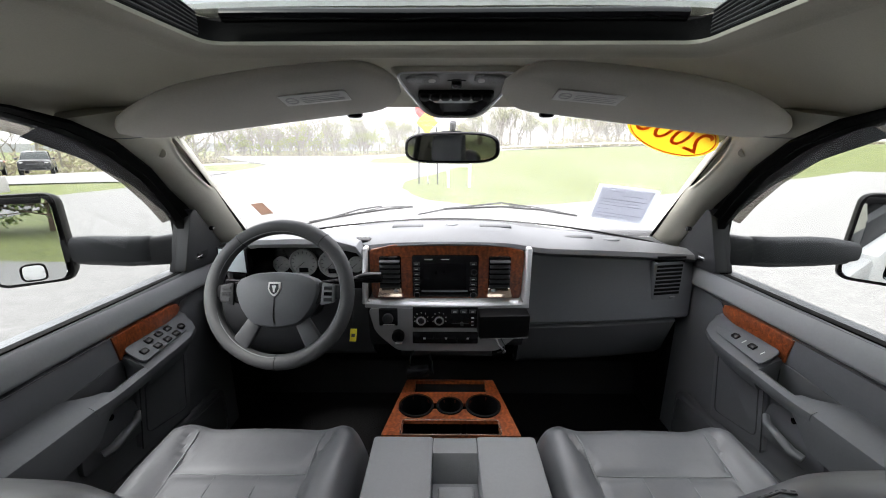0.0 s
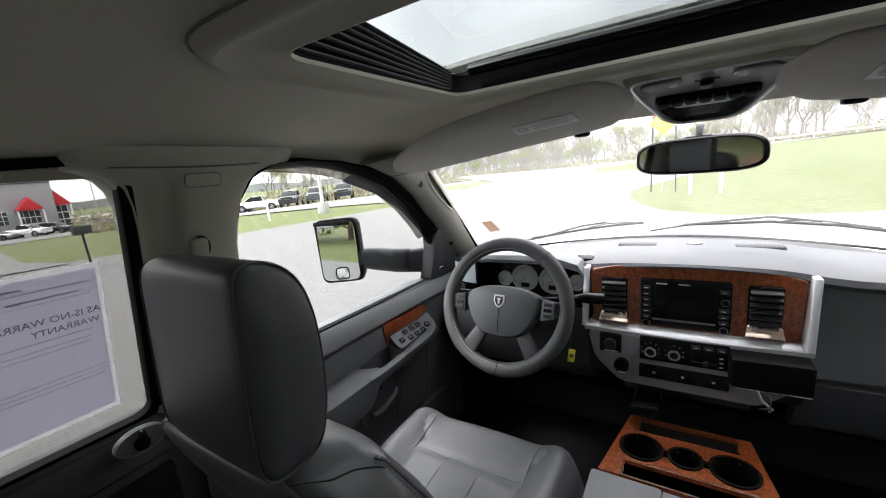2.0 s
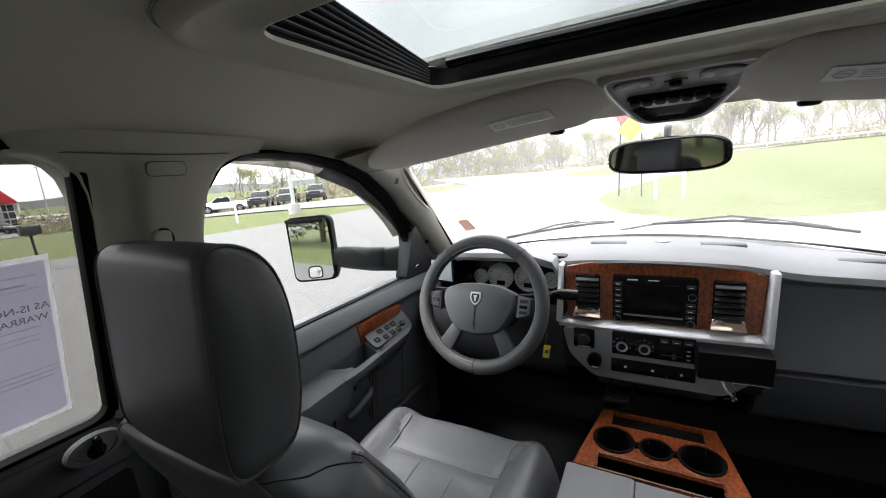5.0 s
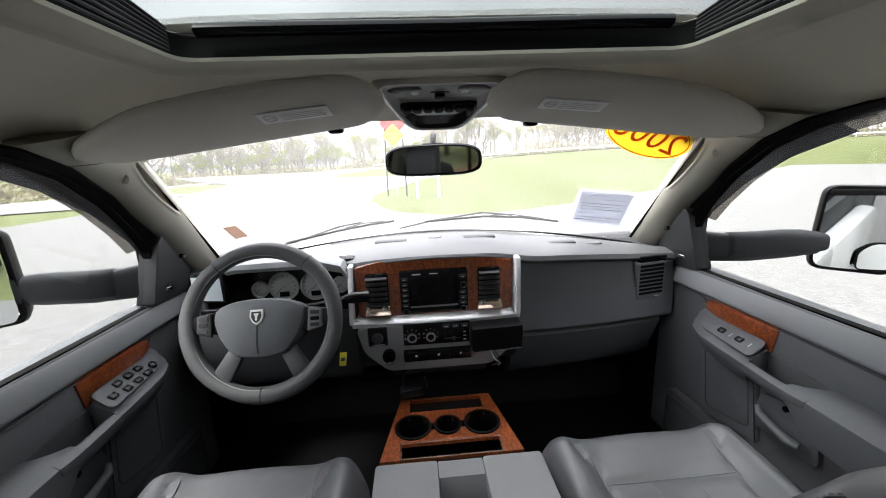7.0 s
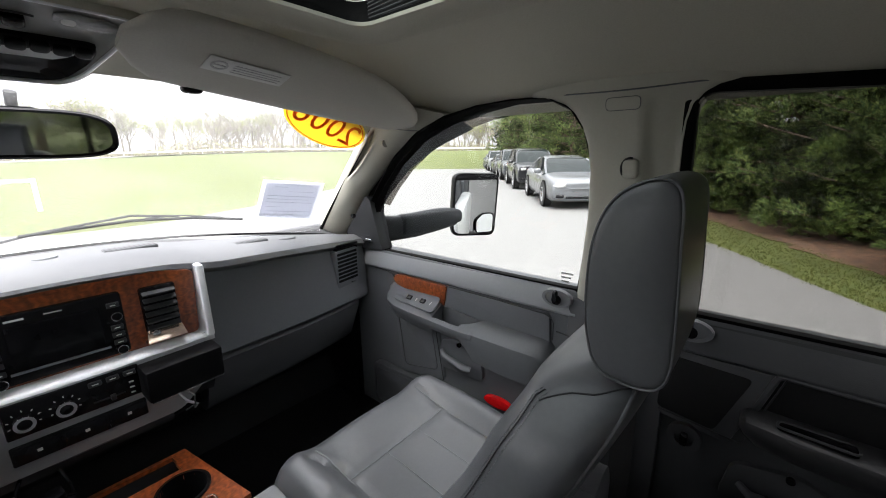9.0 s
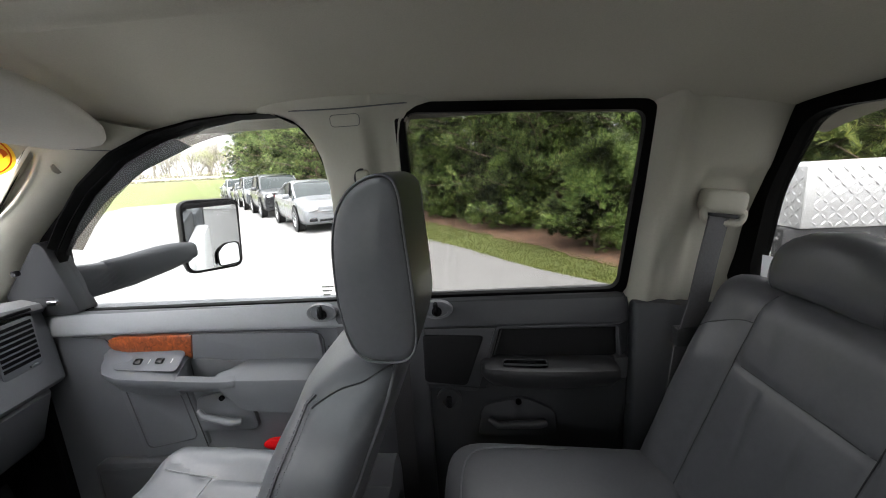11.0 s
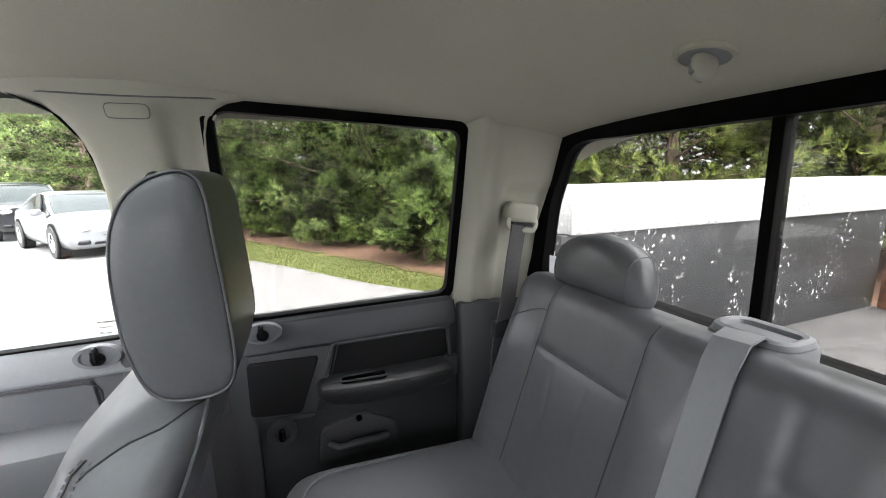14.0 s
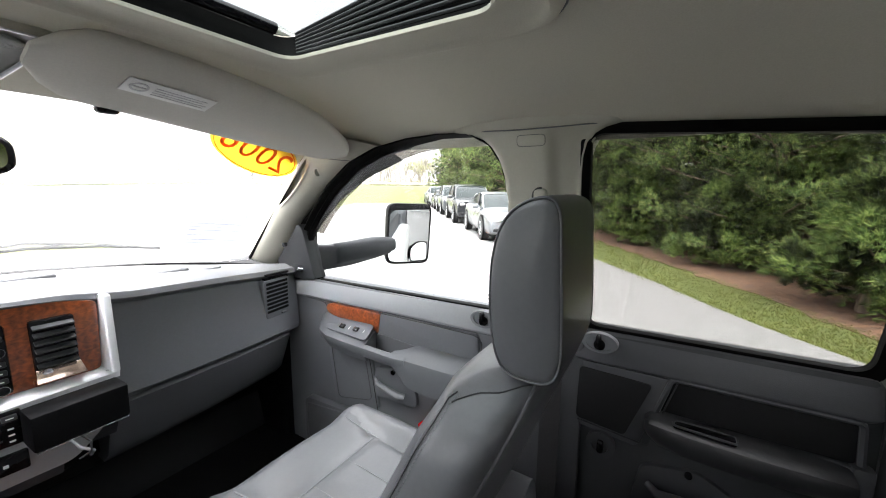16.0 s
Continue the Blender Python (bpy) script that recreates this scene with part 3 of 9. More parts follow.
def b_pillar(s):
    col = thing("pillar_middle", "pale grey pillar trim between the front and rear doors", "pillar", "door pillars", kind="structure")
    FRONT = [(1.255, 0.556), (1.36, 0.541), (1.47, 0.526), (1.56, 0.521), (1.615, 0.526), (1.650, 0.537), (1.675, 0.552), (1.692, 0.572), (1.702, 0.600), (1.708, 0.640), (1.735, 0.660)]
    REAR = [(1.255, 0.352), (1.36, 0.355), (1.47, 0.357), (1.56, 0.357), (1.615, 0.356), (1.650, 0.353), (1.675, 0.346), (1.692, 0.334), (1.702, 0.316), (1.708, 0.290), (1.735, 0.280)]
    rings = []
    for (z, yf), (_, yr) in zip(FRONT, REAR):
        top = smooth_step((z - 1.66) / 0.06)
        row = [(s * (glass_x(z) + 0.045), yf, z)]
        for k in range(29):
            w = k / 28
            bulge = (4 * w * (1 - w)) ** 0.45
            step = 0.017 * smooth_step((w - 0.60) / 0.13) * smooth_step((1.715 - z) / 0.05) * smooth_step((1.0 - w) / 0.10)
            row.append((s * (glass_x(z) - 0.010 - (0.030 - 0.004 * top) * bulge + step), yf + (yr - yf) * w, z))
        rings.append(row + [(s * (glass_x(z) + 0.045), yr, z)])
    part("trim", skin(rings), PILLAR, col, smooth=60)
    part("headliner_seam", tube([(s * (glass_x(1.702) - 0.0395 + 0.030 * abs(u) ** 4), 0.455 - 0.150 * u, 1.703 + 0.006 * u * u) for u in span(-1, 1, 16)], 0.0014, 6), SLATE, col, "thin dark joint under the headliner")
    # Colour lowered along with the rear doors, for shade behind the front seat.
    part("lower_trim", plate([(0.57, 0.62), (0.565, 1.262), (0.345, 1.262), (0.34, 0.62)], 0.80, 0.88, s, 0.008), CHARCOAL, col, "dark grey lower trim")
    tab = rounded([(0.482, 1.671), (0.425, 1.671), (0.425, 1.692), (0.482, 1.692)], 0.008, 4)
    part("badge", plate(tab, lambda y, z: glass_x(z) - 0.0425, lambda y, z: glass_x(z) - 0.02, s, 0.0015), PILLAR, col, "small moulded badge tab")
    part("badge_edge", tube([(s * (glass_x(z) - 0.0415), y, z) for y, z in tab], 0.0009, 5, closed=True), SLATE, col)
    # belt: adjuster, webbing down behind the seat
    GM = pose(s * (glass_x(1.57) - 0.042), 0.436, 1.570, 0, -s * 13, 0)
    part("belt_guide", pillow((0, 0, 0), (0.020, 0.028, 0.036), 0.5, 0.55, 24, 12, GM), PILLAR, col, "pale hooded belt guide")
    part("guide_slot", tube([GM @ Vector((-s * 0.004, 0.016 * math.cos(u), 0.020 * math.sin(u))) for u in span(-0.6, 1.8, 14)], 0.0022, 6), DARK, col, "dark gap round the guide")
    part("belt_webbing", ribbon([(s * 0.726, 0.440, 1.500), (s * 0.722, 0.432, 1.47), (s * 0.735, 0.425, 1.42), (s * 0.762, 0.415, 1.30), (s * 0.785, 0.41, 1.15), (s * 0.788, 0.41, 0.66)],
                                0.046, 0.0025, (1, 0.25, 0)), SHADEBELT, col, "grey seat belt webbing")
    return col


def smooth_step(t):
    t = min(1.0, max(0.0, t))
    return t * t * (3 - 2 * t)


def c_pillar(s):
    col = thing("pillar_rear", "pale grey rear corner pillar trim with a seat belt anchor", "pillar", "rear pillars", kind="structure")

    def f(t, z):
        """A rounded rib beside the door, a groove, then the face with a hollow for the belt."""
        y = -0.128 - 0.232 * t
        rib = 0.015 * math.exp(-((t - 0.13) / 0.10) ** 2) - 0.004 * math.exp(-((t - 0.30) / 0.05) ** 2)
        across = smooth_step((t - 0.40) / 0.12) * smooth_step((0.96 - t) / 0.10)
        hollow = 0.022 * across * smooth_step((z - 1.20) / 0.05) * smooth_step((1.560 - z) / 0.030) * (0.55 + 0.45 * smooth_step((z - 1.36) / 0.08))
        x = glass_x(z) - 0.006 - 0.022 * smooth_step(t * 5) - 0.014 * t ** 2 - rib + hollow
        return (s * x, y, z)
    part("trim", grid(f, span(0, 1, 40), span(1.235, 1.735, 40), (s * 0.022, 0, 0)), PILLAR, col, smooth=70)
    # Toned down like the rear door, as rear cabin shade.
    part("lower_trim", plate([(-0.14, 0.62), (-0.137, 1.262), (-0.20, 1.262), (-0.30, 1.250), (-0.45, 1.250), (-0.45, 0.62)], lambda y, z: 0.790 - 0.20 * max(0, -0.16 - y), 0.90, s, 0.01), CHARCOAL, col,
         "dark grey lower trim")
    # recess and anchor
    AM = pose(s * 0.735, -0.270, 1.487, 8, 0, -s * 12)
    part("belt_anchor", pillow((0, 0, 0), (0.060, 0.074, 0.046), 0.42, 0.38, 28, 14, AM), PILLAR, col, "pale grey moulded belt anchor hood")
    part("belt_loop", moved(tube([(-s * 0.020, y, z) for y, z in rounded([(-0.036, -0.016), (0.036, -0.016), (0.030, -0.040), (-0.030, -0.040)], 0.010, 4)], 0.0075, 8, closed=True), AM), PILLAR, col, "pale grey belt loop")
    part("belt_slot", pillow((0, 0, 0), (0.020, 0.052, 0.008), 0.4, 0.4, 20, 8, AM @ pose(-s * 0.021, 0, -0.026)), DARK, col, "dark belt slot")
    part("belt_webbing", ribbon([(s * 0.706, -0.250, 1.46), (s * 0.708, -0.238, 1.38), (s * 0.706, -0.222, 1.28), (s * 0.716, -0.208, 1.19), (s * 0.72, -0.20, 1.08)], 0.050, 0.003, (1, 0.35, 0)),
         BELT, col, "grey seat belt webbing")
    part("belt_tongue", box((s * 0.70, -0.235, 1.195), (s * 0.725, -0.185, 1.235), 0.005), DARK, col)
    return col


for s in (-1, 1):
    a_pillar(s), b_pillar(s), c_pillar(s)

# rear window: one fixed pane each side, a sliding middle
window_2 = thing("window_2", "rear cab window with a black frame and a sliding middle pane", "window", kind="structure")


def rear_y(x):
    """The rear glass bends forward towards the corners."""
    return -0.435 + 0.085 * (abs(x) / 0.77) ** 3


def rear_outline(half_low, half_mid, half_top, z0, z1, r):
    base = rounded([(-half_low, z0), (half_low, z0), (half_mid, 0.5 * (z0 + z1) + 0.03), (half_top, z1), (-half_top, z1), (-half_mid, 0.5 * (z0 + z1) + 0.03)], r, 5)
    out = []
    for k, p in enumerate(base):
        a, b = Vector(p), Vector(base[(k + 1) % len(base)])
        n = max(1, int((b - a).length / 0.06))
        out += [tuple(a.lerp(b, q / n)) for q in range(n)]
    return out


rw_out = rear_outline(0.800, 0.775, 0.720, 1.285, 1.682, 0.05)
rw_in = [(x * 0.932, 1.4835 + (z - 1.4835) * (0.86 if z < 1.4835 else 0.80)) for x, z in rw_out]
part("window_frame", skin([[(x, rear_y(x) + 0.012, z) for x, z in rw_out], [(x, rear_y(x) + 0.020, z) for x, z in rw_in], [(x, rear_y(x) - 0.012, z) for x, z in rw_in], [(x, rear_y(x) - 0.02, z) for x, z in rw_out]], caps=False), RUBBER, window_2,
     "black rubber frame")
part("pane", grid(lambda u, z: (u * (0.768 - 0.21 * max(0, z - 1.40) ** 1.2), rear_y(u * 0.76) - 0.002, z), span(-1, 1, 24), span(1.30, 1.66, 8), (0, -0.003, 0)), LIGHTTINT, window_2)
for x in (-0.305, 0.305):
    part("post", box((x - 0.009, -0.450, 1.31), (x + 0.009, -0.420, 1.655), 0.003), RUBBER, window_2, "black upright bar")
tagged(part("header_rear", grid(lambda u, z: (u * 0.725, rear_y(u * 0.725) + 0.006, z - 0.01 * abs(u) ** 3), span(-1, 1, 24), span(1.670, 1.80, 4), (0, -0.03, 0)), RUBBER),
       "black header strip above the rear window", "trim", kind="structure")
tagged(part("sill_rear", grid(lambda u, z: (u * 0.765, rear_y(u * 0.765) + 0.010, z), span(-1, 1, 24), span(1.286, 1.306, 2), (0, -0.03, 0)), RUBBER), "black sill strip below the rear window", "trim", kind="structure")


# ---- doors -----------------------------------------------------------------
FWIN = [(1.235, 1.272), (0.552, 1.282), (0.536, 1.38), (0.521, 1.49), (0.518, 1.57), (0.532, 1.64), (0.560, 1.682), (0.60, 1.703), (0.68, 1.704), (0.77, 1.694), (0.87, 1.672), (0.97, 1.636),
        (1.08, 1.570), (1.16, 1.502), (1.225, 1.438), (1.238, 1.40)]
RWIN = rounded([(0.346, 1.285), (-0.108, 1.287), (-0.118, 1.668), (0.348, 1.692)], 0.030, 5)


def on_glass(poly, off=0.0):
    return lambda s: [(s * (glass_x(z) + off), y, z) for y, z in poly]


def grown(poly, d):
    cy, cz = sum(p[0] for p in poly) / len(poly), sum(p[1] for p in poly) / len(poly)
    hy = max(abs(p[0] - cy) for p in poly)
    hz = max(abs(p[1] - cz) for p in poly)
    return [(cy + (y - cy) * (1 + d / hy), cz + (z - cz) * (1 + d / hz)) for y, z in poly]


def window_seal(poly, s, wide):
    a, b = grown(poly, wide), poly
    return skin([[(s * (glass_x(z) - 0.012), y, z) for y, z in a], [(s * (glass_x(z) - 0.014), y, z) for y, z in b], [(s * (glass_x(z) + 0.006), y, z) for y, z in b], [(s * (glass_x(z) + 0.03), y, z) for y, z in grown(poly, wide * 0.7)],
                 [(s * (glass_x(z) + 0.03), y, z) for y, z in a], [(s * (glass_x(z) - 0.012), y, z) for y, z in a]], caps=False)


def lock_bezel(s, y, z, parent):
    b = part("lock_bezel", merged(disc((s * 0.794, y, z), 0.023, 0.012, "x", 24, 0.003, 0.038), ring_block((s * 0.787, y, z), 0.022, 0.017, 0.004, m=pose(0, 0, 0, 0, 90, 0) @ Matrix.Diagonal((1, 1.65, 1, 1)))), SLATE, parent,
             "grey oval lock bezel")
    part("lock_knob", merged(pillow((s * 0.782, y + 0.002, z + 0.004), (0.016, 0.011, 0.034), 0.6, 0.6), disc((s * 0.787, y, z - 0.004), 0.012, 0.004, "x", 16)), BLACK, b, "black lock knob")


def pull_lever(s, y0, z0, y1, z1, parent, front=False):
    """A recessed release lever on a dished plate."""
    cy, cz = (y0 + y1) / 2, (z0 + z1) / 2
    # Rear levers take darker plastic, standing in for the dimmer rear cabin.
    part("lever_recess", plate(rounded([(y0 + 0.03, cz - 0.058), (y0 + 0.015, z0 + 0.028), (cy - 0.02, z0 + 0.048), (y1 - 0.028, z1 + 0.02), (y1 - 0.035, cz - 0.05)], 0.02, 4), 0.800, 0.83, s, 0.008), GRAPHITE if front else SHADETRIM, parent)
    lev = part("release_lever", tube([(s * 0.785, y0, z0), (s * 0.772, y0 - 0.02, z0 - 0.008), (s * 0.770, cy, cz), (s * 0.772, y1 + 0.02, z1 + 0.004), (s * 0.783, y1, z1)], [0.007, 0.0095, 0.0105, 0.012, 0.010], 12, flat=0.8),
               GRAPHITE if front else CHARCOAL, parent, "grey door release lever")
    part("screw", disc((s * 0.795, cy - 0.005, cz + 0.045), 0.007, 0.006, "x", 12), BLACK, parent)
    return lev


def front_door(s):
    who = "passenger" if s > 0 else "driver"
    d = thing("front_door", f"grey {who} door trim with burl wood strip, switch panel and armrest", "door", "front doors", kind="structure")
    part("outer_skin", plate([(1.50, 0.55), (1.48, 1.17), (0.47, 1.18), (0.46, 0.55)], 0.885, 0.955, s, 0.02), WHITEPAINT, d, "white painted outer skin")
    part("trim_panel", plate([(1.44, 0.62), (1.43, 1.27), (1.24, 1.272), (0.553, 1.275), (0.535, 1.24), (0.535, 0.62)], 0.812, 0.884, s, 0.008), GRAPHITE, d)
    part("upper_pad", plate([(1.415, 1.205), (1.40, 1.262), (1.235, 1.270), (0.556, 1.281), (0.540, 1.262), (0.537, 1.213), (0.95, 1.212), (1.19, 1.208)], lambda y, z: 0.796 + (z - 1.21) * 0.28, 0.84, s, 0.010, 3), MID, d, "grey padded sill")
    part("insert", plate(rounded([(0.948, 1.206), (0.612, 1.206), (0.604, 1.118), (0.958, 1.118)], 0.012, 4), 0.801, 0.82, s, 0.004), GRAPHITE, d, "graphite grey padded insert")
    part("wood_strip", plate([(1.180, 1.184), (1.174, 1.197), (1.155, 1.2035), (1.0, 1.2065), (0.942, 1.2055), (0.953, 1.140), (1.02, 1.145), (1.12, 1.158), (1.165, 1.168)], 0.797, 0.82, s, 0.004), WOOD, d, "red-brown burl wood strip")
    # one sculpted band: switch pod, pull bar and armrest, its front edge in one line
    def band(rows):
        return [[(s * 0.815, y, zb - 0.01), (s * 0.808, y, zb), (s * (0.70 * 0.80 + 0.30 * xf), y, 0.70 * zb + 0.30 * zf + 0.002), (s * (xf + 0.012), y, zf + 0.010), (s * (xf + 0.002), y, zf + 0.003), (s * xf, y, zf - 0.006),
                 (s * (xf + 0.006), y, 0.5 * (zf + zl)), (s * (xf + 0.018), y, zl), (s * 0.815, y, zl - 0.004)] for y, zb, xf, zf, zl in rows]
    pod = part("switch_pod", skin(band([(1.196, 1.158, 0.795, 1.142, 1.128), (1.188, 1.166, 0.775, 1.132, 1.108), (1.165, 1.170, 0.752, 1.122, 1.090), (1.12, 1.168, 0.738, 1.116, 1.076), (1.05, 1.163, 0.733, 1.114, 1.068), (0.985, 1.156, 0.733, 1.112, 1.066),
                                       (0.958, 1.150, 0.734, 1.110, 1.066)])), ARMGREY, d, "graphite grey switch pod")
    SM = pose(s * 0.772, 1.045, 1.1465, -2, -s * 33, 0)
    part("switch_plate", moved(prism(*[[(s * x, y, h) for x, y in rounded([(-0.030, -0.090), (0.030, -0.085), (0.030, 0.070), (0.010, 0.110), (-0.020, 0.090)], 0.018, 4)] for h in (-0.002, 0.0025)], bev=0.001), SM), ARMGREY, pod, "dark grey switch plate")
    spots = [(0.0, 0.03), (0.0, -0.03)] if s > 0 else [(-0.013, 0.015), (0.013, 0.015), (-0.013, -0.022), (0.013, -0.022), (-0.013, 0.050), (0.013, 0.050), (-0.006, -0.060)]
    for x, y in spots:
        part("window_switch", moved(box((s * x - 0.008, y - 0.010, 0), (s * x + 0.008, y + 0.010, 0.008), 0.003), SM), BLACK, pod, "black window switch")
    if s > 0:
        for y in (0.0, -0.062):
            part("switch_mark", moved(box((-0.006, y - 0.0013, 0.002), (0.006, y + 0.0013, 0.0031), 0.0003), SM), GALE, pod)
    else:
        part("mirror_knob", moved(disc((0.004, 0.082, 0.006), 0.010, 0.010, "z", 20, 0.003), SM), BLACK, pod, "black mirror adjuster")
    def arm(rows):
        return [[(s * min(0.815, xb + 0.010), y, zb - 0.012), (s * xb, y, zb), (s * (0.70 * xb + 0.30 * xf), y, 0.70 * zb + 0.30 * zf + 0.002), (s * (xf + 0.012), y, zf + 0.010), (s * (xf + 0.002), y, zf + 0.003), (s * xf, y, zf - 0.006),
                 (s * (xf + 0.003), y, 0.5 * (zf + zl)), (s * (xf + 0.010), y, zl + 0.006), (s * (xf + 0.022), y, zl), (s * 0.815, y, zl - 0.004)] for y, xb, zb, xf, zf, zl in rows]
    part("armrest", skin(arm([(0.862, 0.765, 1.118, 0.734, 1.108, 1.078), (0.845, 0.772, 1.121, 0.735, 1.108, 1.066), (0.828, 0.782, 1.126, 0.736, 1.108, 1.048), (0.814, 0.792, 1.131, 0.736, 1.108, 1.030), (0.80, 0.801, 1.135, 0.736, 1.108, 1.021), (0.76, 0.806, 1.137, 0.736, 1.108, 1.017),
                              (0.68, 0.807, 1.137, 0.736, 1.108, 1.014), (0.632, 0.807, 1.137, 0.738, 1.108, 1.014), (0.606, 0.807, 1.134, 0.744, 1.106, 1.018), (0.594, 0.808, 1.120, 0.757, 1.098, 1.034)])), ARMGREY, d, "graphite grey padded armrest", smooth=40)
    part("pull_handle", skin([[(s * x, y, z) for x, z in ((xf + 0.030, zf + 0.002), (xf + 0.014, zf + 0.010), (xf + 0.002, zf + 0.003), (xf, zf - 0.008), (xf + 0.008, zf - 0.026), (xf + 0.024, zf - 0.034), (xf + 0.036, zf - 0.020))]
                              for y, xf, zf in ((0.964, 0.734, 1.110), (0.93, 0.733, 1.109), (0.88, 0.733, 1.107), (0.84, 0.733, 1.107), (0.806, 0.734, 1.109))]), ARMGREY, d, "graphite grey pull bar")
    # Flat charcoal plate gives the grip recess its shade.
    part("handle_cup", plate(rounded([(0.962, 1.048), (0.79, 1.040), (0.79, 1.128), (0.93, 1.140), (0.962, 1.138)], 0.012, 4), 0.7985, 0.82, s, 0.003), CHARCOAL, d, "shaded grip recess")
    for line in ([(0.946, 1.2085), (0.78, 1.208), (0.622, 1.2055), (0.604, 1.199), (0.599, 1.185), (0.598, 1.14)], [(1.27, 1.2075), (1.20, 1.2045), (1.182, 1.201), (1.172, 1.190)], [(0.590, 1.166), (0.548, 1.163)],
                 [(1.175, 1.085), (0.99, 1.062), (0.957, 0.882)], [(0.964, 1.150), (0.958, 1.115), (0.957, 1.08)]):
        part("seam_gap", tube([(s * (0.7975 if q[0] > 0.6 else 0.800), *q) for q in line], 0.0017, 6), DARK, d, "dark panel gap")
    part("speaker_panel", plate(rounded([(1.185, 1.085), (0.985, 1.060), (0.955, 0.88), (1.15, 0.84)], 0.015, 4), 0.803, 0.82, s, 0.006), GRAPHITE, d, "grey perforated speaker panel")
    # Pocket toned below the trim colour for the shade low on the door.
    part("lower_pocket", plate(rounded([(1.30, 0.835), (0.62, 0.86), (0.60, 0.68), (1.30, 0.66)], 0.03, 4), 0.785, 0.82, s, 0.010), CHARCOAL, d, "dark grey map pocket")
    for outline in ([(1.165, 1.062), (1.010, 1.044), (0.985, 0.905), (1.135, 0.872)], [(1.285, 0.815), (0.985, 0.842), (0.970, 0.700), (1.285, 0.680)]):
        part("panel_edge", tube([(s * (0.8022 if outline[0][1] > 1 else 0.7842), y, z) for y, z in rounded(outline, 0.02, 4)], 0.0018, 6, closed=True), CHARCOAL, d, "moulded panel edge")
    pull_lever(s, 0.952, 0.998, 0.840, 0.970, d, True)
    lock_bezel(s, 0.590, 1.258, d)
    part("reflector", disc((s * 0.802, 0.752, 0.889), 0.016, 0.016, "x", 24, 0.005, 0.047), RED, d, "bright red oval reflector")
    # window
    win = part("pane", prism(on_glass(grown(FWIN, 0.006))(s), on_glass(grown(FWIN, 0.006), 0.004)(s)), CLEAR, d, "clear side window pane")
    win.visible_shadow = False
    part("window_seal", window_seal(FWIN, s, 0.018), RUBBER, d, "black rubber window seal")
    up = [p for p in FWIN if p[1] > 1.40 and p[0] > 0.545]
    taper = lambda y: 0.15 + 0.85 * smooth_step((y - 0.55) / 0.45)
    part("frame_trim", skin([[(s * (glass_x(z) - 0.020), y + 0.012 * taper(y), z + 0.022 * taper(y)) for y, z in up], [(s * (glass_x(z) - 0.022 - 0.008 * taper(y)), y + 0.006 * taper(y), z + 0.012 * taper(y)) for y, z in up],
                             [(s * (glass_x(z) - 0.006), y - 0.001, z - 0.003) for y, z in up], [(s * (glass_x(z) + 0.02), y - 0.001, z - 0.003) for y, z in up]], closed=False, caps=False), RUBBER, d, "black window frame")
    low = [(y - 0.010 * smooth_step((y - 0.70) / 0.45), z - 0.017 * smooth_step((y - 0.555) / 0.08) * (1 - 0.55 * smooth_step((y - 1.05) / 0.18))) for y, z in up]
    part("rain_guard", skin([[(s * (glass_x(z) + 0.016), y, z) for y, z in up], [(s * (glass_x(z) + 0.034), y, z) for y, z in low], [(s * (glass_x(z) + 0.037), y, z) for y, z in low], [(s * (glass_x(z) + 0.02), y, z) for y, z in up]], closed=False, caps=False), SMOKED, d,
         "smoked plastic rain guard").visible_shadow = False
    part("sail_panel", plate(rounded([(1.425, 1.262), (1.415, 1.325), (1.30, 1.425), (1.252, 1.468), (1.236, 1.452), (1.232, 1.272)], 0.012, 3), lambda y, z: glass_x(z) - 0.030, lambda y, z: glass_x(z) + 0.02, s, 0.020, 4), SHADETRIM, d,
         "dark grey mirror sail panel")
    part("sail_clip", box((s * 0.786, 1.275, 1.300), (s * 0.802, 1.305, 1.311), 0.003), CHROME, d, "small chrome clip")
    part("sail_screw", disc((s * 0.757, 1.325, 1.392), 0.007, 0.012, "x", 12), BLACK, d)
    return d


# Black grille colour; on the flat recess plate it stands in for shade.
HOLLOW = material("black_grille_and_recess_shade", (0.011, 0.0112, 0.012), 0.72, var=0.12, scale=160, bump=0.25, bump_scale=800, spec=0.2)
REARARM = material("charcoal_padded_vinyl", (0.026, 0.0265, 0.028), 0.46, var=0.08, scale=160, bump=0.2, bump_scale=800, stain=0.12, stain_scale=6)


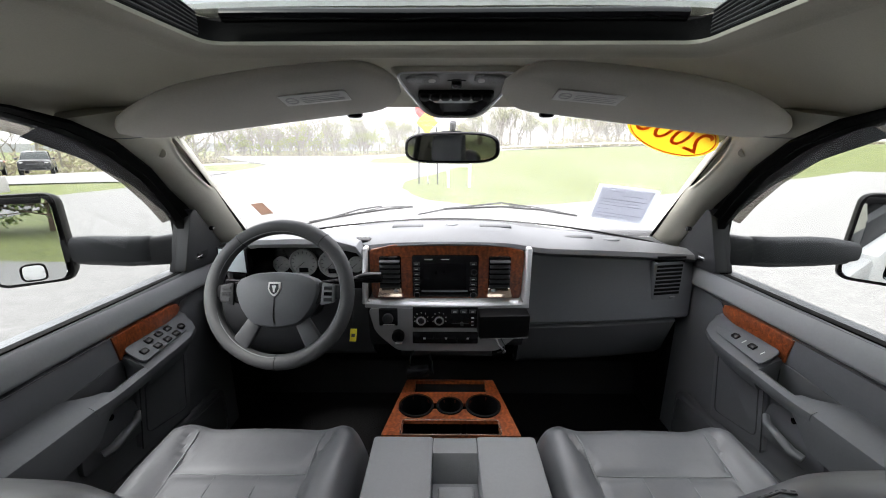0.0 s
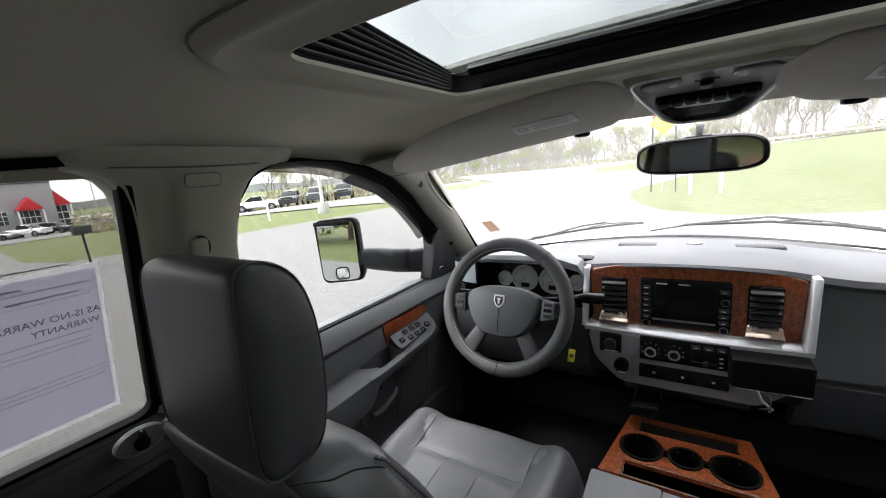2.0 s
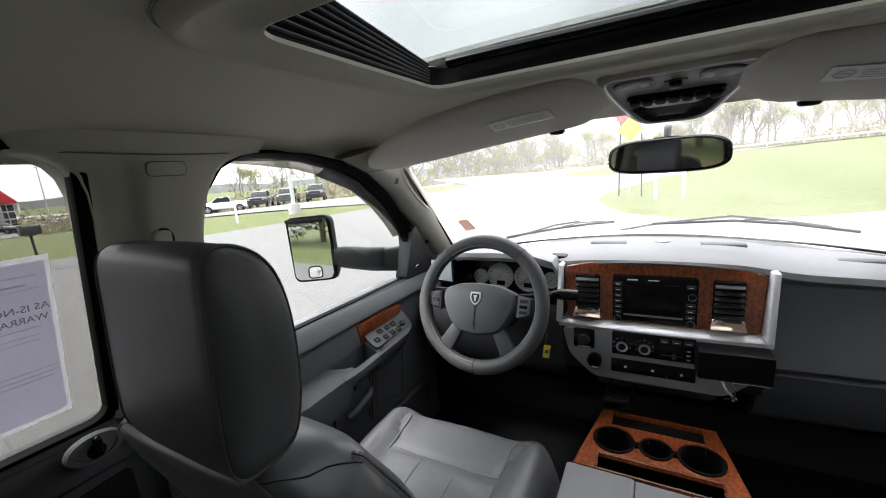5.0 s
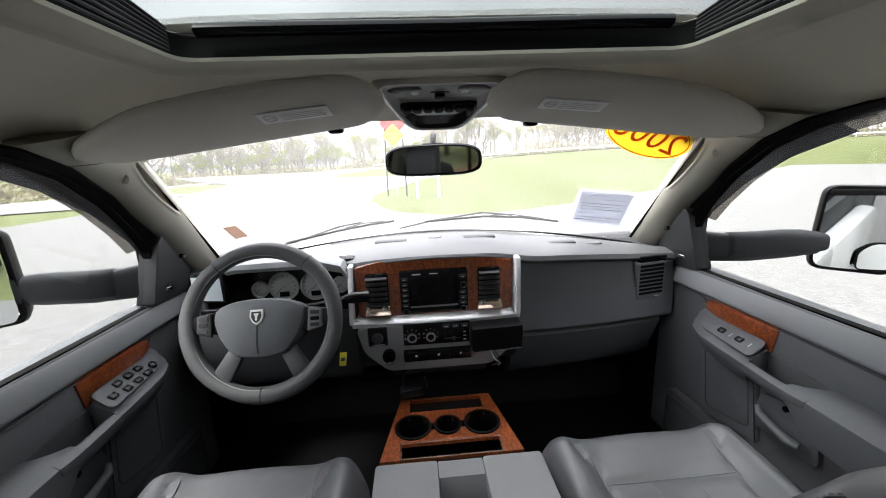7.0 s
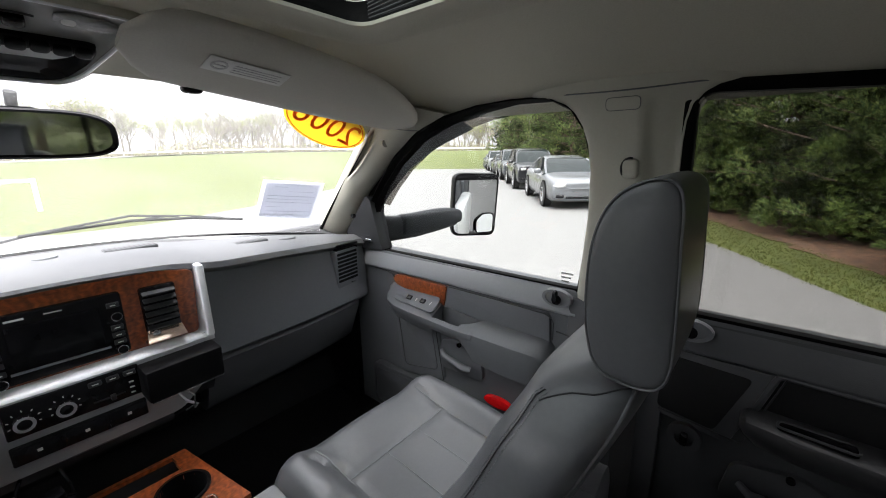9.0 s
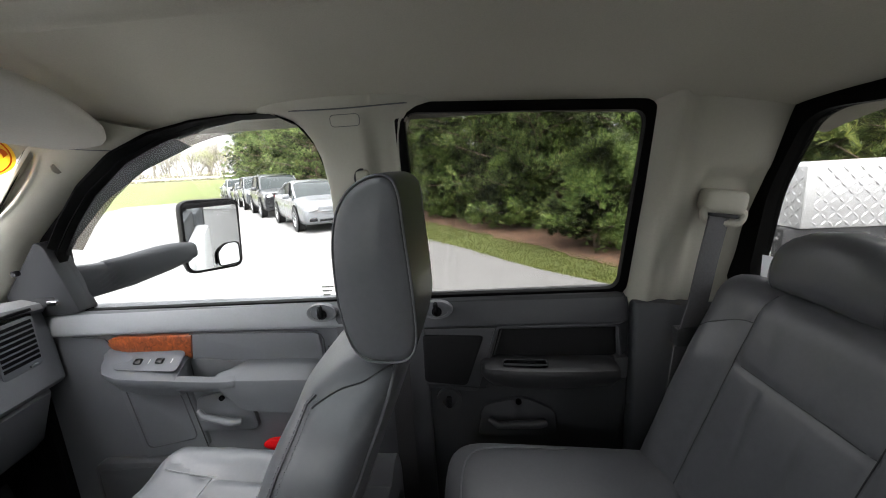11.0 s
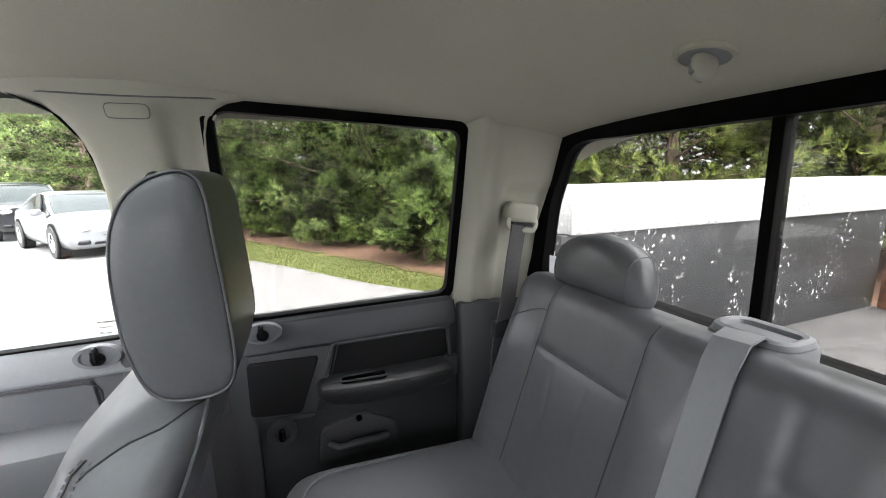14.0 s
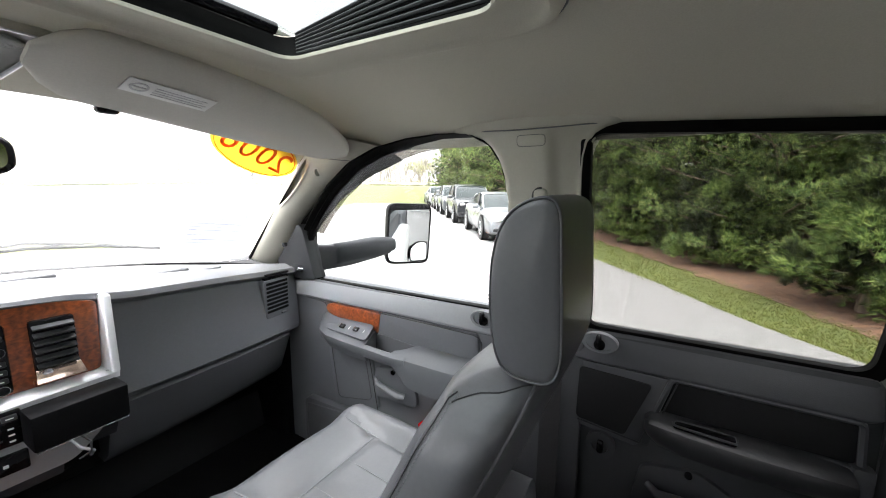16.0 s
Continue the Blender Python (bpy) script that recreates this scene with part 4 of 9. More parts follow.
def rear_door(s):
    d = thing("rear_door", "grey rear door trim with speaker grille, armrest and storage recess", "door", "rear doors", kind="structure")
    part("outer_skin", plate([(0.45, 0.55), (0.44, 1.18), (-0.17, 1.19), (-0.18, 0.55)], 0.885, 0.955, s, 0.02), WHITEPAINT, d, "white painted outer skin")
    # Front doors' plastic again, its colours lowered for the shaded rear cabin.
    part("trim_panel", plate([(0.375, 0.62), (0.372, 1.275), (-0.118, 1.280), (-0.135, 1.25), (-0.135, 0.62)], 0.812, 0.884, s, 0.008), SHADETRIM, d)
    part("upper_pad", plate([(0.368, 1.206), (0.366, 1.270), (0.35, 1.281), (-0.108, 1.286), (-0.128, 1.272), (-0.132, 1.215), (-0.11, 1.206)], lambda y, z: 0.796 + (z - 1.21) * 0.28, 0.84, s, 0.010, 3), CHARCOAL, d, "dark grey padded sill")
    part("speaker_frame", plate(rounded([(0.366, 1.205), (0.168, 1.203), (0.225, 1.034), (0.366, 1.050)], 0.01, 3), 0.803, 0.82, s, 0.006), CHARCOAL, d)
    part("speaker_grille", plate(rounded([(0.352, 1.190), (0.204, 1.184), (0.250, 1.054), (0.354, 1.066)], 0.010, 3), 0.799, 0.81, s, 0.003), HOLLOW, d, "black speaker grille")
    part("recess", plate(rounded([(0.168, 1.203), (-0.102, 1.200), (-0.106, 1.125), (0.19, 1.125)], 0.008, 3), 0.808, 0.82, s, 0.003), HOLLOW, d, "storage recess, its shade painted near-black")
    rim = rounded([(0.172, 1.206), (-0.106, 1.205), (-0.112, 1.118), (0.196, 1.118)], 0.010, 3)
    part("recess_rim", tube([(s * 0.804, y, z) for y, z in rim], 0.006, 6, closed=True), CHARCOAL, d)
    rows = [(0.214, 1.116, 0.782, 1.108, 1.096), (0.205, 1.126, 0.764, 1.120, 1.082), (0.185, 1.130, 0.753, 1.124, 1.072), (0.13, 1.128, 0.748, 1.122, 1.066), (0.06, 1.126, 0.747, 1.120, 1.064), (-0.02, 1.124, 0.747, 1.119, 1.066),
            (-0.085, 1.123, 0.749, 1.119, 1.070), (-0.100, 1.120, 0.756, 1.114, 1.076)]
    part("armrest", skin([[(s * 0.815, y, zb), (s * 0.806, y, zb), (s * (0.5 * 0.806 + 0.5 * xf), y, 0.5 * (zb + zf) - 0.001), (s * (xf + 0.012), y, zf), (s * (xf + 0.003), y, zf - 0.004), (s * xf, y, zf - 0.012), (s * (xf + 0.003), y, 0.5 * (zf + zl) - 0.006),
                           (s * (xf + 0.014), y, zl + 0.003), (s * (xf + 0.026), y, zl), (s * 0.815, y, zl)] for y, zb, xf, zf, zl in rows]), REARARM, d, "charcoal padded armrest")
    cup = rounded([(0.760, 0.060), (0.788, 0.060), (0.788, 0.160), (0.764, 0.164)], 0.010, 4)
    part("arm_cup", prism([(s * x, y, 1.115) for x, y in cup], [(s * x, y, 1.1275) for x, y in cup], 0.001), BLACK, d, "black grip cup in the armrest")
    part("cup_rim", tube([(s * x, y, 1.1272 + 0.02 * (y - 0.06)) for x, y in cup], 0.0022, 6, closed=True), SHADETRIM, d)
    part("end_cap", box((s * 0.790, -0.130, 1.072), (s * 0.83, -0.098, 1.128), 0.008), CHARCOAL, d)
    for line in ([(0.160, 1.2055), (0.182, 1.13), (0.203, 1.046), (0.350, 1.060)], [(-0.122, 1.272), (-0.130, 1.20), (-0.128, 1.0), (-0.110, 0.86)]):
        part("seam_gap", tube([(s * 0.8005, *q) for q in line], 0.0016, 6), DARK, d, "dark panel gap")
    part("holder", merged(ring_block((s * 0.798, 0.296, 1.017), 0.031, 0.018, 0.014, m=pose(0, 0, 0, 0, 90, 0)), disc((s * 0.803, 0.296, 1.017), 0.028, 0.010, "x", 24)), SHADETRIM, d, "grey round hook bezel")
    part("holder_hook", pillow((s * 0.796, 0.296, 1.012), (0.014, 0.014, 0.030), 0.5, 0.5), BLACK, d, "black hook")
    pull_lever(s, 0.198, 0.972, 0.064, 0.962, d)
    lock_bezel(s, 0.312, 1.258, d)
    rwin = RWIN if s > 0 else [(y, z + 0.022 * (z > 1.5)) for y, z in RWIN]
    win = part("pane", prism(on_glass(grown(rwin, 0.006))(s), on_glass(grown(rwin, 0.006), 0.004)(s)), TINTED, d, "privacy-tinted side window pane")
    part("window_seal", window_seal(rwin, s, 0.020 if s > 0 else 0.014), RUBBER, d, "thick black rubber window seal")
    part("frame_strip", plate([(0.345, 1.290), (0.366, 1.290), (0.368, 1.50), (0.364, 1.68), (0.345, 1.70)], lambda y, z: glass_x(z) - 0.016, lambda y, z: glass_x(z) + 0.01, s, 0.003), RUBBER, d, "black door edge strip")
    return d


for s in (-1, 1):
    front_door(s), rear_door(s)
    # Near-black plastic here stands in for footwell shade.
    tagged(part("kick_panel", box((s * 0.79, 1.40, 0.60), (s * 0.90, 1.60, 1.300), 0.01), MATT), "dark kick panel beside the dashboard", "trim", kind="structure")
    tagged(part("sill", box((s * 0.80, -0.5, 0.50), (s * 0.95, 1.6, 0.63), 0.02), DARK), "dark door sill", "trim", kind="structure")


# ---- dashboard -------------------------------------------------------------
dash = thing("dashboard", "two-tone grey moulded dashboard with a pale top", "dashboard", at=(0, 0, 0))


def dash_edge(x):
    """The top pad's rear edge: nearest in the middle, swept away to the sides."""
    return 1.228 + (0.155 if x < 0 else 0.085) * (abs(x) / 0.82) ** 2.4 + 0.02 * smooth_step((-0.235 - x) / 0.05) + 0.014 * min(1.0, (x / 0.26) ** 2)


def dash_top(x):
    return 1.366 - 0.045 * (abs(x) / 0.8) ** 2 - 0.012 * smooth_step((x - 0.16) / 0.16) - 0.006 * smooth_step((-x - 0.16) / 0.16)


def brow(x):
    """The pad's lip arches up over the centre stack."""
    return 0.017 * max(0.0, 1.0 - (x / 0.25) ** 2)


xs = sorted(set(span(-0.81, 0.81, 54)))
part("top_pad", skin([[(x, dash_edge(x) + 0.014, dash_top(x) - 0.030 + brow(x)), (x, dash_edge(x), dash_top(x) - 0.018 + brow(x)), (x, dash_edge(x) + 0.006, dash_top(x) - 0.004 + 0.5 * brow(x)), (x, dash_edge(x) + 0.03, dash_top(x) + 0.3 * brow(x)),
                       (x, 0.5 * (dash_edge(x) + shield_y(x, 1.36)), dash_top(x) + 0.006), (x, shield_y(x, 1.36) - 0.03, dash_top(x) + 0.002), (x, shield_y(x, 1.36) - 0.015, dash_top(x) - 0.03),
                       (x, dash_edge(x) + 0.10, dash_top(x) - 0.05)] for x in xs]), DASHTOP, dash, "pale grey vinyl top pad")
for x, y, w, d in ((-0.405, 1.432, 0.085, 0.034), (-0.145, 1.476, 0.110, 0.040), (0.165, 1.480, 0.112, 0.040), (0.438, 1.412, 0.095, 0.036)):
    v = part("defroster_vent", box((x - w / 2, y - d / 2, dash_top(x) - 0.004), (x + w / 2, y + d / 2, dash_top(x) + 0.0080), 0.003), CHARCOAL, dash, "dark slotted defroster vent")
    for k in range(11):
        xx = x - w / 2 + w * (k + 0.5) / 11
        part("slat", box((xx - 0.0012, y - d / 2 + 0.002, dash_top(x) + 0.005), (xx + 0.0018, y + d / 2 - 0.004, dash_top(x) + 0.0086), 0.0004), DARK, v)
part("sun_sensor", disc((0.01, 1.50, dash_top(0) + 0.005), 0.022, 0.008, "z", 24, 0.002), MID, dash)
part("speaker_cover", disc((0.548, 1.397, dash_top(0.548) + 0.005), 0.028, 0.008, "z", 24, 0.002, 0.016), SLATE, dash)

# passenger side: panel, glove box, vent
def panel_low(x):
    return 1.090 - 0.008 * max(0.0, (x - 0.245) / 0.57)


part("passenger_panel", skin([[(x, dash_edge(x) + 0.020, dash_top(x) - 0.028), (x, dash_edge(x) + 0.014, dash_top(x) - 0.06), (x, dash_edge(x) + 0.006, 1.20), (x, dash_edge(x) + 0.001, panel_low(x) + 0.016), (x, dash_edge(x) + 0.012, panel_low(x) + 0.003),
                               (x, dash_edge(x) + 0.14, panel_low(x)), (x, dash_edge(x) + 0.14, dash_top(x) - 0.035)] for x in span(0.205, 0.800, 24)]), PANELGREY, dash, "dark grey panel above the glove box")
part("glove_box", skin([[(x, dash_edge(x) + 0.030, panel_low(x)), (x, dash_edge(x) + 0.024, panel_low(x) - 0.015), (x, dash_edge(x) + 0.085, 0.93), (x, dash_edge(x) + 0.12, 0.90), (x, dash_edge(x) + 0.18, 0.90), (x, dash_edge(x) + 0.18, 1.10)] for x in span(0.235, 0.77, 12)]),
     GRAPHITE, dash, "charcoal glove box lid")
VM = pose(0.698, dash_edge(0.698) + 0.002, 1.224, 4, 0, 11)
vent = part("side_vent", moved(prism([(x, -0.003, z) for x, z in rounded([(-0.056, 0.066), (0.052, 0.066), (0.058, -0.064), (-0.044, -0.064)], 0.010, 3)], [(x, 0.02, z) for x, z in rounded([(-0.056, 0.066), (0.052, 0.066), (0.058, -0.064), (-0.044, -0.064)], 0.010, 3)], 0.002), VM), PANELGREY, dash, "grey slatted side air vent")
for k in range(8):
    z = 0.054 - 0.0135 * k
    part("slot", moved(prism([(x + 0.0065 * k / 7, -0.0042, z + dz) for x, dz in ((-0.047, 0.0042), (0.045, 0.0042), (0.046, -0.0042), (-0.046, -0.0042))], [(x + 0.0065 * k / 7, 0.004, z + dz) for x, dz in ((-0.047, 0.0042), (0.045, 0.0042), (0.046, -0.0042), (-0.046, -0.0042))]), VM), MATT, vent, "dark slot")
part("thumb_tab", moved(box((0.020, -0.008, -0.060), (0.040, 0.0, -0.053), 0.002), VM), SLATE, vent)
for dz in (0.0, -0.014):
    part("demist_slot", moved(box((-0.052, -0.004, -0.0035), (0.048, 0.01, 0.0035), 0.001), pose(0.705, dash_edge(0.705) - 0.001 + 0.3 * abs(dz), 1.305 + dz, 0, 2, 11)), MATT, dash, "dark demister slot")
# lower dash, its near-black colour standing in for shade under the panel
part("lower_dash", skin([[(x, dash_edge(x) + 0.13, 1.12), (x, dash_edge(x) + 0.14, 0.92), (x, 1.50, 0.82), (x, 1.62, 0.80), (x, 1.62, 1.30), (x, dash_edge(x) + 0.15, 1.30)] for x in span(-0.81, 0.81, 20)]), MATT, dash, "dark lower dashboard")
part("knee_panel", skin([[(x, 1.275, 1.205), (x, 1.262, 1.15), (x, 1.30, 0.98), (x, 1.36, 0.93), (x, 1.46, 0.94), (x, 1.46, 1.2)] for x in span(-0.78, -0.255, 10)]), CHARCOAL, dash, "charcoal knee panel")
# instrument cluster under its hood
hood = [(-0.665, 1.345), (-0.64, 1.368), (-0.56, 1.382), (-0.45, 1.386), (-0.34, 1.382), (-0.274, 1.364), (-0.256, 1.336)]
part("binnacle_hood", skin([[(x, 1.205 + 0.02 * abs(x + 0.45) / 0.2, z - 0.026), (x, 1.195 + 0.02 * abs(x + 0.45) / 0.2, z - 0.014), (x, 1.21, z - 0.002), (x, 1.25, z), (x, 1.36, z - 0.008), (x, 1.36, z - 0.03)] for x, z in hood]), MID, dash, "grey cluster hood")
cluster = part("gauge_panel", box((-0.655, 1.285, 1.195), (-0.245, 1.33, 1.365), 0.01), BLACK, dash, "black gauge panel")
part("panel_cheek", box((-0.668, 1.215, 1.19), (-0.648, 1.32, 1.345), 0.008), DARK, dash)
part("panel_cheek", box((-0.262, 1.225, 1.19), (-0.243, 1.32, 1.35), 0.008), DARK, dash)
for x, z, r in ((-0.527, 1.286, 0.021), (-0.458, 1.291, 0.040), (-0.366, 1.288, 0.040), (-0.292, 1.286, 0.021)):
    g = part("gauge", merged(disc((x, 1.284, z), r, 0.006, "y", 32, 0.001), ring_block((x, 1.280, z), r + 0.004, r, 0.010, 32, pose(0, 0, 0, 90, 0, 0))), GAUGE, cluster, "pale round gauge face")
    n = 13 if r > 0.03 else 7
    for k in range(n):
        a = radians(225 - 270 * k / (n - 1))
        part("tick", moved(box((-0.0008, -0.001, r * 0.74), (0.0008, 0.001, r * 0.93), 0.0002), pose(x, 1.280, z) @ pose(0, 0, 0, 0, 90 - math.degrees(a), 0)), INK, g)
    part("needle", moved(box((-0.0007, -0.002, -0.004), (0.0007, 0.001, r * 0.75), 0.0003), pose(x, 1.279, z) @ pose(0, 0, 0, 0, -130, 0)), DARK, g, "dark needle")
    if r > 0.03:
        part("readout", box((x - 0.014, 1.277, z - 0.031), (x + 0.014, 1.281, z - 0.016), 0.001), BLACK, g, "black readout window")

# centre stack
stack = thing("centre_stack", "silver-edged burl wood centre stack with radio and climate panel", "centre stack")
lean = lambda z: 1.252 + 0.030 * (z - 1.18) / 0.16 * 1.0
part("stack_body", skin([[(x, 1.31, 1.196), (x, 1.215, 1.190), (x, 1.212, 1.17), (x, 1.225, 1.06), (x, 1.245, 1.028), (x, 1.33, 1.01), (x, 1.40, 1.03), (x, 1.40, 1.335), (x, 1.31, 1.335)] for x in span(-0.248, 0.232, 8)]), DARK, stack, "dark stack housing")
WOODLINE = [(-0.236, 1.186), (0.218, 1.186), (0.226, 1.334), (0.15, 1.350), (-0.01, 1.360), (-0.17, 1.352), (-0.242, 1.336)]
part("wood_fascia", prism([(x, 1.256 + 0.008 * (z - 1.185) / 0.15, z) for x, z in rounded(WOODLINE, 0.012, 3)],
                          [(x, 1.30, z) for x, z in rounded(WOODLINE, 0.012, 3)], 0.004), WOOD, stack, "glossy red-brown burl wood fascia")
for a, b in (((-0.258, 1.338), (-0.243, 1.332)), ((0.229, 1.334), (0.246, 1.340))):
    x0, x1 = a[0], b[0]
    part("silver_upright", prism([(x0, 1.252, 1.345), (x1, 1.250, 1.345), (x1 - 0.004 * (1 if x0 < 0 else 3), 1.205, 1.185), (x0 - (0.0 if x0 < 0 else 0.010), 1.207, 1.185)],
                                 [(x0, 1.30, 1.345), (x1, 1.30, 1.345), (x1 - 0.004 * (1 if x0 < 0 else 3), 1.29, 1.185), (x0 - (0.0 if x0 < 0 else 0.010), 1.29, 1.185)], 0.004), SILVER, stack, "satin silver trim")
part("silver_ledge", skin([[(x, 1.204 + 0.22 * (x + 0.007) ** 2, 1.190), (x, 1.196 + 0.22 * (x + 0.007) ** 2, 1.182), (x, 1.198 + 0.22 * (x + 0.007) ** 2, 1.170), (x, 1.23, 1.168), (x, 1.29, 1.18), (x, 1.262, 1.200)] for x in span(-0.256, 0.241, 16)]), SILVER, stack, "satin silver ledge")
# radio
radio = part("radio", box((-0.112, 1.252, 1.190), (0.088, 1.30, 1.322), 0.006), BLACK, stack, "black double-height radio with a dark screen")
part("screen", box((-0.078, 1.2475, 1.217), (0.050, 1.256, 1.300), 0.002), SCREEN, radio, "dark blank screen")
part("screen_edge", box((-0.084, 1.250, 1.209), (0.056, 1.255, 1.214), 0.001), MID, radio)
for k in range(6):
    z = 1.298 - 0.016 * k
    part("key", box((-0.107, 1.247, z - 0.005), (-0.088, 1.254, z + 0.005), 0.001), DARK, radio)
    part("key_mark", box((-0.103, 1.2462, z - 0.001), (-0.093, 1.2472, z + 0.001), 0.0002), MARK, radio)
    if k != 1 and k != 2:
        part("key", box((0.062, 1.247, z - 0.005), (0.082, 1.254, z + 0.005), 0.001), DARK, radio)
        part("key_mark", box((0.067, 1.2462, z - 0.001), (0.076, 1.2472, z + 0.001), 0.0002), MARK, radio)
for x, z in ((-0.097, 1.204), (0.072, 1.204), (0.073, 1.276)):
    k = part("knob", disc((x, 1.245, z), 0.009, 0.018, "y", 20, 0.002), BLACK, radio, "round black knob")
    part("knob_ring", ring_block((x, 1.238, z), 0.009, 0.0065, 0.003, 20, pose(0, 0, 0, 90, 0, 0)), CHROME, k)
part("top_mark", box((-0.075, 1.2505, 1.309), (-0.05, 1.2525, 1.3125), 0.0004), MARK, radio)
part("top_mark", box((-0.025, 1.2505, 1.310), (0.0, 1.2525, 1.312), 0.0004), MARK, radio)
# two slatted vents in the wood
for x in (-0.178, 0.151):
    v = part("centre_vent", box((x - 0.033, 1.252, 1.205), (x + 0.033, 1.292, 1.318), 0.005), BLACK, stack, "black slatted air vent")
    for k in range(6):
        part("slat", moved(box((-0.030, -0.008, -0.002), (0.030, 0.008, 0.002), 0.001), pose(x, 1.249, 1.306 - 0.0155 * k, 24, 0, 0)), DARK, v)
    part("thumb_wheel", disc((x + (0.018 if x < 0 else -0.018), 1.246, 1.215), 0.008, 0.008, "y", 14, 0.002), CHROME, v, "small chrome wheel")
    part("vent_lip", box((x - 0.038, 1.246, 1.190), (x + 0.038, 1.262, 1.202), 0.004), WOOD, v)
    # Pinkish metal strip stands in for the sky reflected in the wood lip.
    part("polished_lip", prism([(x - 0.037, 1.232, 1.199), (x + 0.037, 1.232, 1.199), (x + 0.033, 1.250, 1.221), (x - 0.033, 1.250, 1.221)], [(x - 0.037, 1.238, 1.196), (x + 0.037, 1.238, 1.196), (x + 0.033, 1.256, 1.217), (x - 0.033, 1.256, 1.217)], 0.001), GLINT, v, "lacquered lip's sky reflection as a pale metal strip")
# climate panel and switches
part("climate_surround", prism([(x, 1.200, z) for x, z in rounded([(-0.246, 1.172), (0.226, 1.172), (0.206, 1.078), (0.150, 1.030), (-0.160, 1.030), (-0.226, 1.092)], 0.02, 4)],
                               [(x, 1.24, z) for x, z in rounded([(-0.246, 1.172), (0.226, 1.172), (0.206, 1.078), (0.150, 1.030), (-0.160, 1.030), (-0.226, 1.092)], 0.02, 4)], 0.004), STACK, stack, "satin grey lower surround")
clim = part("climate_panel", box((-0.110, 1.192, 1.112), (0.086, 1.21, 1.178), 0.003), BLACK, stack, "black climate control panel")
for x in (-0.084, -0.030):
    k = part("dial", disc((x, 1.186, 1.142), 0.015, 0.016, "y", 24, 0.003), BLACK, clim, "black dial with chrome face")
    part("dial_ring", ring_block((x, 1.179, 1.142), 0.0145, 0.0095, 0.004, 24, pose(0, 0, 0, 90, 0, 0)), CHROME, k)
    for j in range(7):
        a = radians(200 - 220 * j / 6)
        part("dial_mark", moved(box((-0.0006, -0.001, 0.019), (0.0006, 0.001, 0.0225), 0.0002), pose(x, 1.1915, 1.142, 0, 90 - math.degrees(a), 0)), MARK, clim)
for j in range(3):
    part("key", box((0.006 + 0.027 * j, 1.188, 1.161), (0.026 + 0.027 * j, 1.195, 1.172), 0.0015), DARK, clim)
    part("key_mark", box((0.011 + 0.027 * j, 1.1872, 1.1655), (0.021 + 0.027 * j, 1.1882, 1.1675), 0.0003), MARK, clim)
part("slider_slot", box((0.008, 1.190, 1.126), (0.058, 1.194, 1.129), 0.0005), DARK, clim)
part("slider", box((0.034, 1.182, 1.122), (0.042, 1.194, 1.133), 0.002), DARK, clim)
for j in range(3):
    part("mark", box((0.066, 1.1905, 1.120 + 0.012 * j), (0.074, 1.1925, 1.123 + 0.012 * j), 0.0004), MARK, clim)
bank = part("switch_bank", box((-0.112, 1.194, 1.058), (0.088, 1.21, 1.096), 0.003), BLACK, stack, "black blanked switch row")
for j in range(3):
    part("switch", box((-0.108 + 0.066 * j, 1.191, 1.062), (-0.046 + 0.066 * j, 1.197, 1.092), 0.002), BLACK, bank)
    part("mark", box((-0.079 + 0.066 * j, 1.1902, 1.075), (-0.072 + 0.066 * j, 1.1912, 1.081), 0.0004), MARK, bank)
hl = part("transfer_switch", box((-0.212, 1.192, 1.118), (-0.156, 1.21, 1.172), 0.003), BLACK, stack, "black rotary four-wheel-drive switch")
part("knob", disc((-0.184, 1.188, 1.144), 0.016, 0.016, "y", 20, 0.003), DARK, hl)
part("knob_mark", box((-0.200, 1.1905, 1.121), (-0.165, 1.1925, 1.1235), 0.0004), MARK, hl)
part("socket", merged(ring_block((-0.155, 1.190, 1.086), 0.019, 0.012, 0.016, 24, pose(0, 0, 0, 90, 0, 0)), disc((-0.155, 1.197, 1.086), 0.013, 0.004, "y")), BLACK, stack, "black power socket")
# Small chrome blob modelled in place of a glint on the socket.
part("socket_shine", moved(pillow((0, 0, 0), (0.022, 0.006, 0.007), 0.6, 0.6), pose(-0.153, 1.183, 1.066)), CHROME, stack)
part("stack_chin", skin([[(x, 1.205 + 0.5 * abs(x + 0.007) ** 2, 1.048), (x, 1.20 + 0.5 * abs(x + 0.007) ** 2, 1.03), (x, 1.225, 1.000), (x, 1.30, 0.985), (x, 1.36, 1.0), (x, 1.36, 1.05)] for x in span(-0.150, 0.135, 10)]), CHARCOAL, stack, "dark grey chin")

# the upper fascia stands close behind the ledge
for ob in stack.children:
    if ob.name.split(".")[0] in ("wood_fascia", "radio", "centre_vent", "silver_upright"):
        ob.location = (0, -0.028, 0.008)

# small add-ons
box_ob = thing("brake_controller", "black accessory box hung under the dash with a loose wire", "accessory box")
part("case", moved(box((-0.074, -0.024, -0.036), (0.074, 0.03, 0.036), 0.005), pose(0.158, 1.168, 1.140, 4, 0, 3)), MATT, box_ob, "black plastic case")
part("bright_edge", moved(box((-0.07, -0.0255, -0.037), (0.07, -0.022, -0.0345), 0.0008), pose(0.158, 1.168, 1.140, 4, 0, 3)), CHROME, box_ob)
part("wire", tube([(0.135, 1.14, 1.105), (0.142, 1.125, 1.09), (0.152, 1.12, 1.083), (0.160, 1.122, 1.075), (0.156, 1.127, 1.066)], 0.003, 8), MID, box_ob, "curled grey wire")
